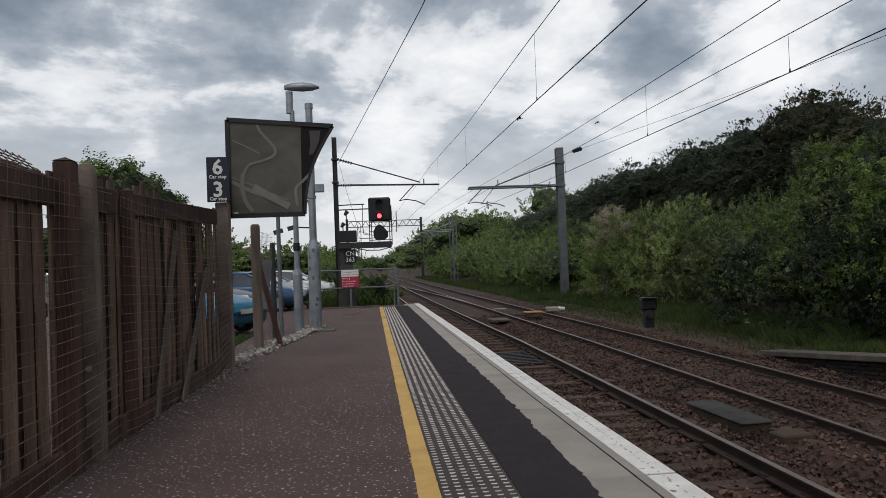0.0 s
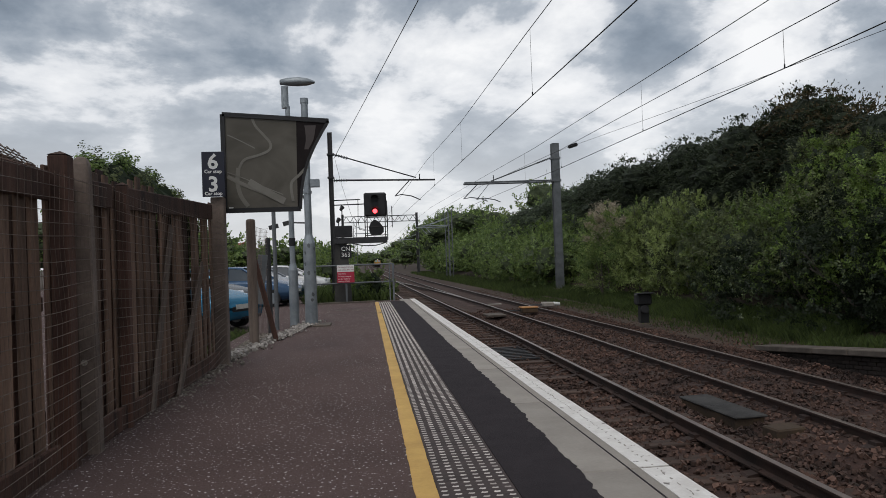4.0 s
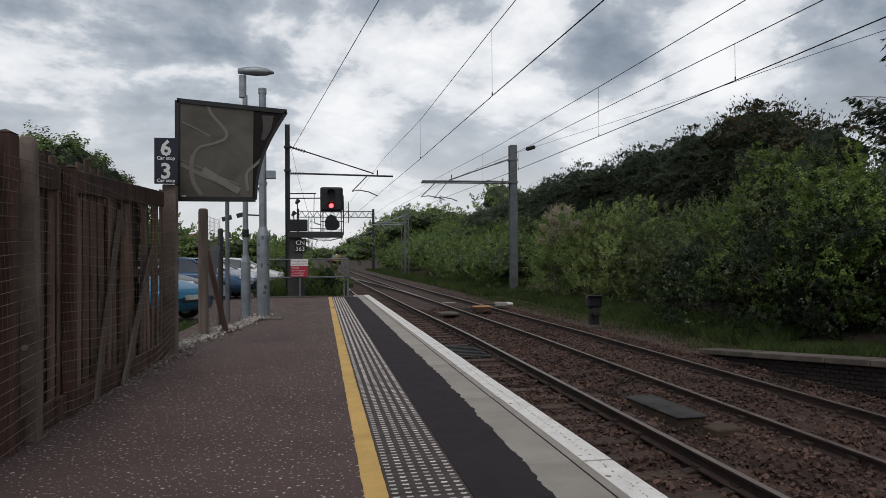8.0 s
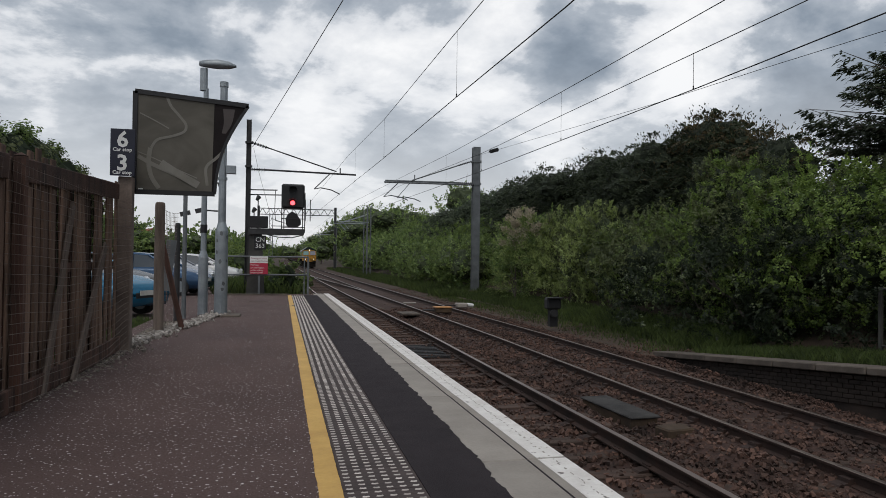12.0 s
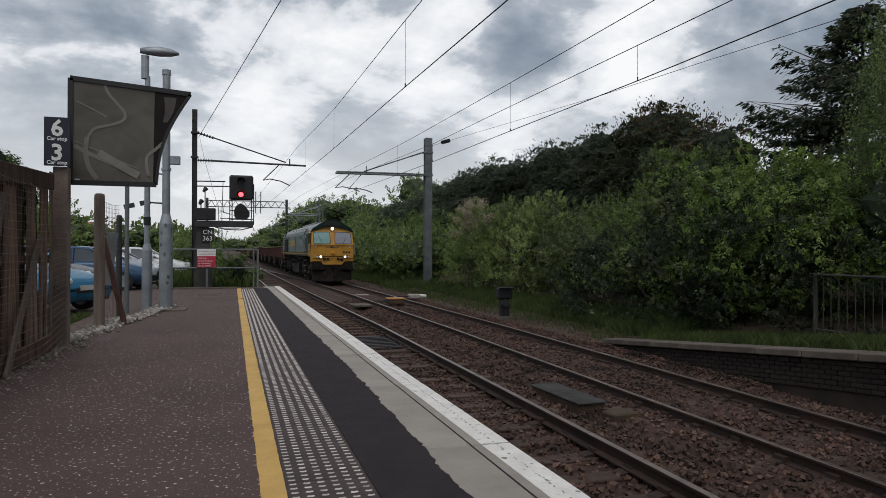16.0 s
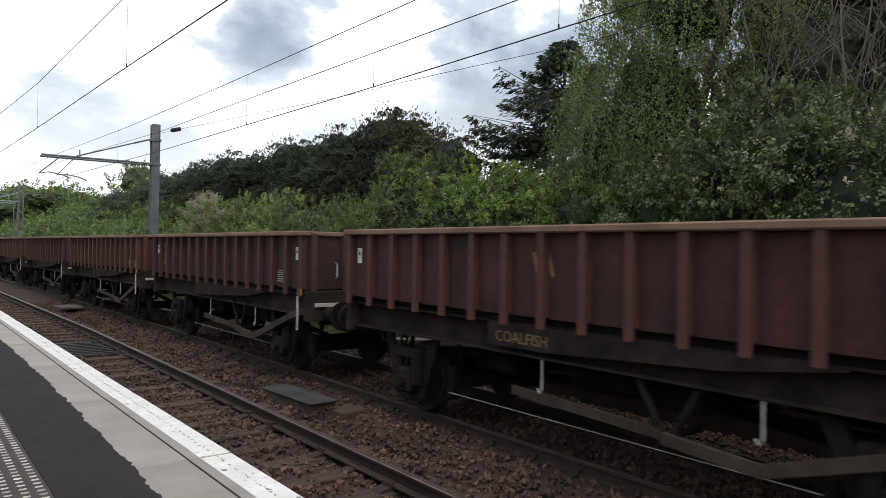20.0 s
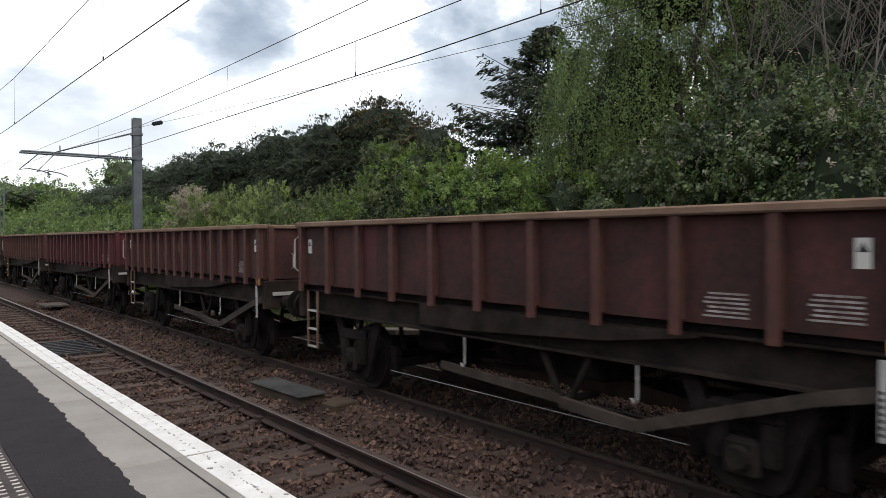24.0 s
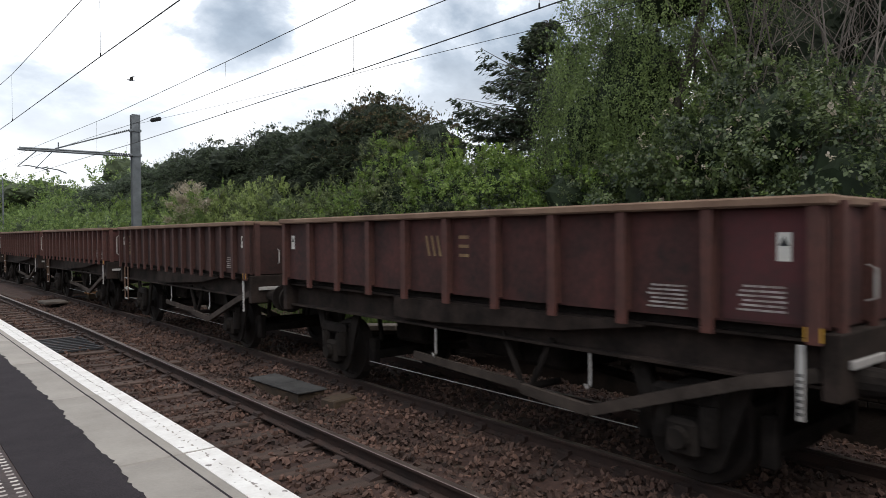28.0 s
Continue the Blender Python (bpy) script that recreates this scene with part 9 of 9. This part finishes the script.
        for u, wd, z0, z1 in ((3.7, 0.19, 2.33, 2.95), (3.12, 0.17, 2.33, 2.77), (2.76, 0.18, 2.33, 2.77), (2.32, 0.17, 2.33, 2.77), (2.08, 0.17, 2.33, 2.77), (1.84, 0.17, 2.16, 2.77), (1.58, 0.17, 2.33, 2.97), (1.34, 0.17, 2.33, 2.74), (1.1, 0.17, 2.33, 2.92), (0.82, 0.17, 2.33, 2.97), (0.58, 0.17, 2.33, 2.77), (0.34, 0.17, 2.33, 2.77), (0.12, 0.16, 2.33, 2.74), (-0.06, 0.18, 2.33, 2.77), (-0.5, 0.17, 2.33, 2.77)):
            stroke(u, wd, z0, z1)
        stroke(0.44, 0.13, 2.86, 2.94, RED_FADED)
    under = Geo().box(-1.15, 1.15, -LF + 0.6, LF - 0.6, 1.36, 1.66)
    part("underframe", under, SOOT, top)
    tank = Geo().prism([(-2.1, 0.5), (-2.0, 0.42), (1.3, 0.42), (1.9, 0.5), (2.4, 0.72), (2.56, 0.92), (2.58, 1.04), (2.5, 1.12), (-2.1, 1.12)], "x", -1.22, 1.22)
    part("fuel_tank", tank, BOGIE, top, "grimy grey fuel tank with a curved end")
    # Dark block added to close the bright gap under the body.
    part("inner_frame", Geo().box(-0.9, 0.9, -4.1, 4.1, 0.9, 1.355), SOOT, top)
    for sx in (-1, 1):
        xo = sx * 1.22
        part("tank_lip", Geo().box(min(xo, xo + sx * 0.03), max(xo, xo + sx * 0.03), -2.05, 2.45, 1.06, 1.12, bev=0.01), SOOT_BROWN, top)
        for y in (1.75, 1.1):
            part("filler_cap", Geo().cyl((xo, y, 0.86), (xo + sx * 0.02, y, 0.86), 0.095, n=16), SOOT, top)
            part("filler_neck", Geo().cyl((xo, y - 0.02, 0.85), (xo + sx * 0.035, y - 0.02, 0.85), 0.04, n=12), GALV, top)
        part("equipment_box", Geo().box(min(sx * 0.95, sx * 1.27), max(sx * 0.95, sx * 1.27), -3.17, -2.14, 0.47, 1.16, bev=0.02), BOX_GREEN, top, "grimy dark green equipment box")
        for z, w_ in ((1.02, 0.04), (0.86, 0.015), (0.63, 0.032)):
            part("label_plate", Geo().box(min(sx * 1.27, sx * 1.276), max(sx * 1.27, sx * 1.276), -2.5 - w_, -2.5 + w_, z - w_, z + w_), NOTICE, top, "small white label plate")
        for y in (-3.05, -2.26):
            part("box_latch", Geo().box(min(sx * 1.265, sx * 1.29), max(sx * 1.265, sx * 1.29), y - 0.03, y + 0.03, 0.98, 1.03, bev=0.006), SOOT_BROWN, top)
        for y in (0.15, 1.35):
            part("vent_box", Geo().prism([(sx * 1.0, 1.22), (sx * 1.30, 1.22), (sx * 1.33, 1.28), (sx * 1.16, 1.46), (sx * 1.0, 1.46)], "y", y, y + 0.85), BOGIE, top, "ribbed grey box with a sloping top")
            for q in range(4):
                part("vent_rib", Geo().prism([(sx * 1.31, 1.25), (sx * 1.345, 1.285), (sx * 1.17, 1.475), (sx * 1.155, 1.45)], "y", y + 0.1 + 0.2 * q, y + 0.14 + 0.2 * q), SOOT_BROWN, top)
        for k, pts in enumerate(([(-4.4, 1.45), (-3.2, 1.40), (-2.0, 1.26), (2.4, 1.22), (3.6, 1.3)], [(-8.2, 1.42), (-6.4, 1.34), (-4.9, 1.3), (-3.6, 1.18)], [(2.7, 1.5), (4.2, 1.42), (6.2, 1.4), (8.4, 1.46)], [(-6.1, 1.55), (-5.95, 1.42), (-5.2, 1.40), (-5.0, 1.28), (-5.1, 1.16), (-6.0, 1.2)], [(5.3, 1.5), (5.35, 1.25), (5.7, 1.12), (6.6, 1.16)], [(3.5, 1.5), (3.55, 1.2), (4.1, 1.1), (4.3, 1.3), (4.35, 1.55)])):
            part("air_pipe", Geo().tube([(sx * (1.2 + 0.012 * k), a_, b_) for a_, b_ in pts], 0.026, 6), SOOT_BROWN, top)
        for y in (-8.1, -7.7, -5.6, -4.6, -3.6, 3.2, 3.9, 4.8, 6.9, 7.6):
            part("frame_bracket", Geo().prism([(y - 0.06, 1.62), (y + 0.06, 1.62), (y + 0.03, 1.22), (y - 0.03, 1.22)], "x", min(sx * 1.05, sx * 1.2), max(sx * 1.05, sx * 1.2)), SOOT, top)
        for y in (-9.35, 9.2):
            part("sand_box", Geo().box(min(sx * 0.95, sx * 1.2), max(sx * 0.95, sx * 1.2), y - 0.42, y + 0.42, 0.82, 1.22, bev=0.02), BOGIE, top)
    for yb in (-LF + 3.75, LF - 3.75):
        inn = 1 if yb < 0 else -1
        bogie = None
        for sx in (-1, 1):
            xa, xb = sorted((sx * 1.0, sx * 1.16))
            shape = [(-2.75, 0.95), (-2.75, 0.6), (-2.62, 0.55)]
            for c in (-2.05, 0.0, 2.05):
                shape += [(c - 0.47 + 0.94 * q / 8, 0.52 + 0.46 * math.sin(math.pi * q / 8)) for q in range(9)] + ([(c + 0.75, 0.42), (c + 1.3, 0.42)] if c < 2 else [])
            shape += [(2.6, 0.55), (2.62, 0.95), (2.5, 1.13), (2.3, 1.22), (1.8, 1.22), (1.4, 1.1), (-2.2, 1.05)]
            bg = Geo().prism([(yb + inn * a_, b_) for a_, b_ in shape], "x", xa, xb)
            ob = part("bogie_frame" if bogie is None else "bogie_side", bg, BOGIE, bogie or top)
            bogie = bogie or ob
            for a_ in (-1.1, 0.95):
                spring = Geo()
                for q in range(4):
                    spring.cyl((sx * 1.1, yb + inn * a_, 1.10 + 0.075 * q), (sx * 1.1, yb + inn * a_, 1.15 + 0.075 * q), 0.17, 0.16, 14)
                part("rubber_spring", spring, SOOT, bogie)
                part("damper", Geo().cyl((sx * 1.2, yb + inn * (a_ - 0.5), 0.55), (sx * 1.2, yb + inn * (a_ + 0.1), 0.62), 0.06, n=10), SOOT_BROWN, bogie)
            part("brake_hanger", Geo().tube([(sx * 1.2, yb + inn * 2.4, 0.6), (sx * 1.22, yb + inn * 1.5, 0.46), (sx * 1.22, yb + inn * 0.8, 0.5)], 0.03, 6), SOOT_BROWN, bogie)
        for dy in (-2.05, 0, 2.05):
            part("axle", UNDER["axle"], None, bogie, at=pose(0, yb + dy, 0.53))
            for sx in (-1, 1):
                part("wheel", LOCO_WHEEL, None, bogie, at=pose(sx * 0.75, yb + dy, 0.53, 0, 0, 0 if sx < 0 else 180))
                part("axlebox", UNDER["axlebox"], None, bogie, at=pose(sx * 1.12, yb + dy, 0.53, 0, 0, 0 if sx < 0 else 180))
    ex = Geo()
    ex.box(-0.40, 0.40, -5.6, 2.7, 3.82, 3.925, bev=0.03)
    ex.cyl((0.0, -0.4, 3.9), (0.0, -0.4, 4.0), 0.22, n=14)
    part("exhaust", ex, LOCO_ROOF, top)
    part("fan_hood", Geo().box(-0.5, 0.5, 5.1, 7.8, 3.72, 3.865, bev=0.02), BLACK, top, "black radiator fan cover")
    for sx in (-1, 1):
        for y in (-4.2, -2.4, -0.4, 1.6, 3.9):
            part("lifting_eye", Geo().cyl((sx * 0.98, y, 3.50), (sx * 1.02, y, 3.53), 0.045, n=10), BLACK, top)
    return top


loco = locomotive()
WAGONS = [wagon(i) for i in range(30)]
PITCH = 9.3
# where the locomotive's front stands at each time
FRONT = [(0, 410.3), (17.0, 19.35), (17.6, 5.25), (17.8, 1.2), (18.2, -8.15), (18.5, -14.75), (19.0, -26.1), (20.0, -49.2), (22.5, -106.8), (23.0, -117.85), (23.5, -129.4), (24.0, -141.2), (25.0, -164.65), (26.0, -187.45), (27.0, -210.95), (27.5, -222.5), (28.0, -233.7)]


def front_at(t):
    for (t0, a), (t1, b) in zip(FRONT[:-1], FRONT[1:]):
        if t <= t1:
            return a + (b - a) * (t - t0) / (t1 - t0)
    return FRONT[-1][1]


def on_track(y):
    return pose(FAR_C + bend(y), y, HEAD, 0, 0, -math.degrees(math.atan(heading(y))))

# ---- gulls ----
GULL = material("pale_gull_feathers", (0.30, 0.31, 0.33), (0.16, 0.17, 0.19), rough=0.7, bump=0)


def gull():
    top = empty("gull", pose(0, 0, 30), "grey and white gull in flight", "bird", group="gulls in the sky")
    body = Geo()
    body.sweep([[(r * math.cos(a), y, z + r * 0.9 * math.sin(a)) for a in [2 * math.pi * i / 8 for i in range(8)]] for y, r, z in ((-0.2, 0.006, 0.0), (-0.14, 0.025, 0.01), (-0.03, 0.045, 0.0), (0.08, 0.035, 0.0), (0.18, 0.02, 0.01), (0.24, 0.008, 0.01))])
    part("body", body, GULL, top, smooth=True)
    for sx in (-1, 1):
        w = Geo()
        w.sweep([[(sx * x, y0, z), (sx * x, y0 + 0.5 * c, z + 0.012), (sx * x, y0 + c, z), (sx * x, y0 + 0.5 * c, z - 0.006)] for x, y0, c, z in ((0.03, -0.1, 0.2, 0.02), (0.25, -0.13, 0.17, 0.07), (0.45, -0.09, 0.13, 0.05), (0.62, -0.01, 0.03, 0.0))])
        part("wing", w, GULL, top)
    return top


GULLS = [gull() for _ in range(3)]
FLIGHTS = [[(0, 10.1, 45, 10.8), (0.5, 11.7, 45, 12.25), (1.0, 14.75, 45, 12.5), (1.5, 17.7, 45, 12.35), (4, 33, 48, 13), (28, 170, 60, 40)],
           [(0, 20.6, 60, 13.5), (1, 24, 60, 13.7), (6, 48, 62, 16), (28, 170, 90, 40)],
           [(0, -60, -30, 25), (16, -40, 5, 24), (22, -14, 33, 16), (24.4, 7.5, 40, 13.6), (25, 10.1, 40, 12.7), (26, 10.9, 40, 11.3), (28, 11.1, 40, 9.8)]]


def flight_at(rows, t):
    for r0, r1 in zip(rows[:-1], rows[1:]):
        if t <= r1[0]:
            k = (t - r0[0]) / (r1[0] - r0[0])
            return [r0[i] + (r1[i] - r0[i]) * k for i in (1, 2, 3)], math.degrees(math.atan2(r0[1] - r1[1], r1[2] - r0[2]))
    return list(rows[-1][1:]), 0.0


TIMES = sorted({float(t) for t in range(0, 29)} | {16.5, 17.6, 17.8, 18.2, 18.5, 22.5, 23.5, 27.5})


def motions():
    walk(loco, [(t, on_track(front_at(t) + LF)) for t in TIMES])
    for i, w in enumerate(WAGONS):
        walk(w, [(t, on_track(front_at(t) + 2 * LF + 1.1 + HB + PITCH * i)) for t in TIMES])

    for bird, rows in zip(GULLS, FLIGHTS):
        last = flight_at(rows, 0)[1]
        keys = []
        for k in range(57):
            at, turn = flight_at(rows, 0.5 * k)
            last += max(-40, min(40, (turn - last + 180) % 360 - 180))
            keys.append((0.5 * k, pose(*at, 0, 0, last)))
        walk(bird, keys)
        for w in bird.children:
            if w.name.startswith("wing"):
                sign = 1 if w.data.vertices[0].co.x < 0 else -1
                walk(w, [(0.25 * k, pose(0, 0, 0, 0, sign * 26 * math.sin(2.1 * k), 0)) for k in range(113)])


motions()
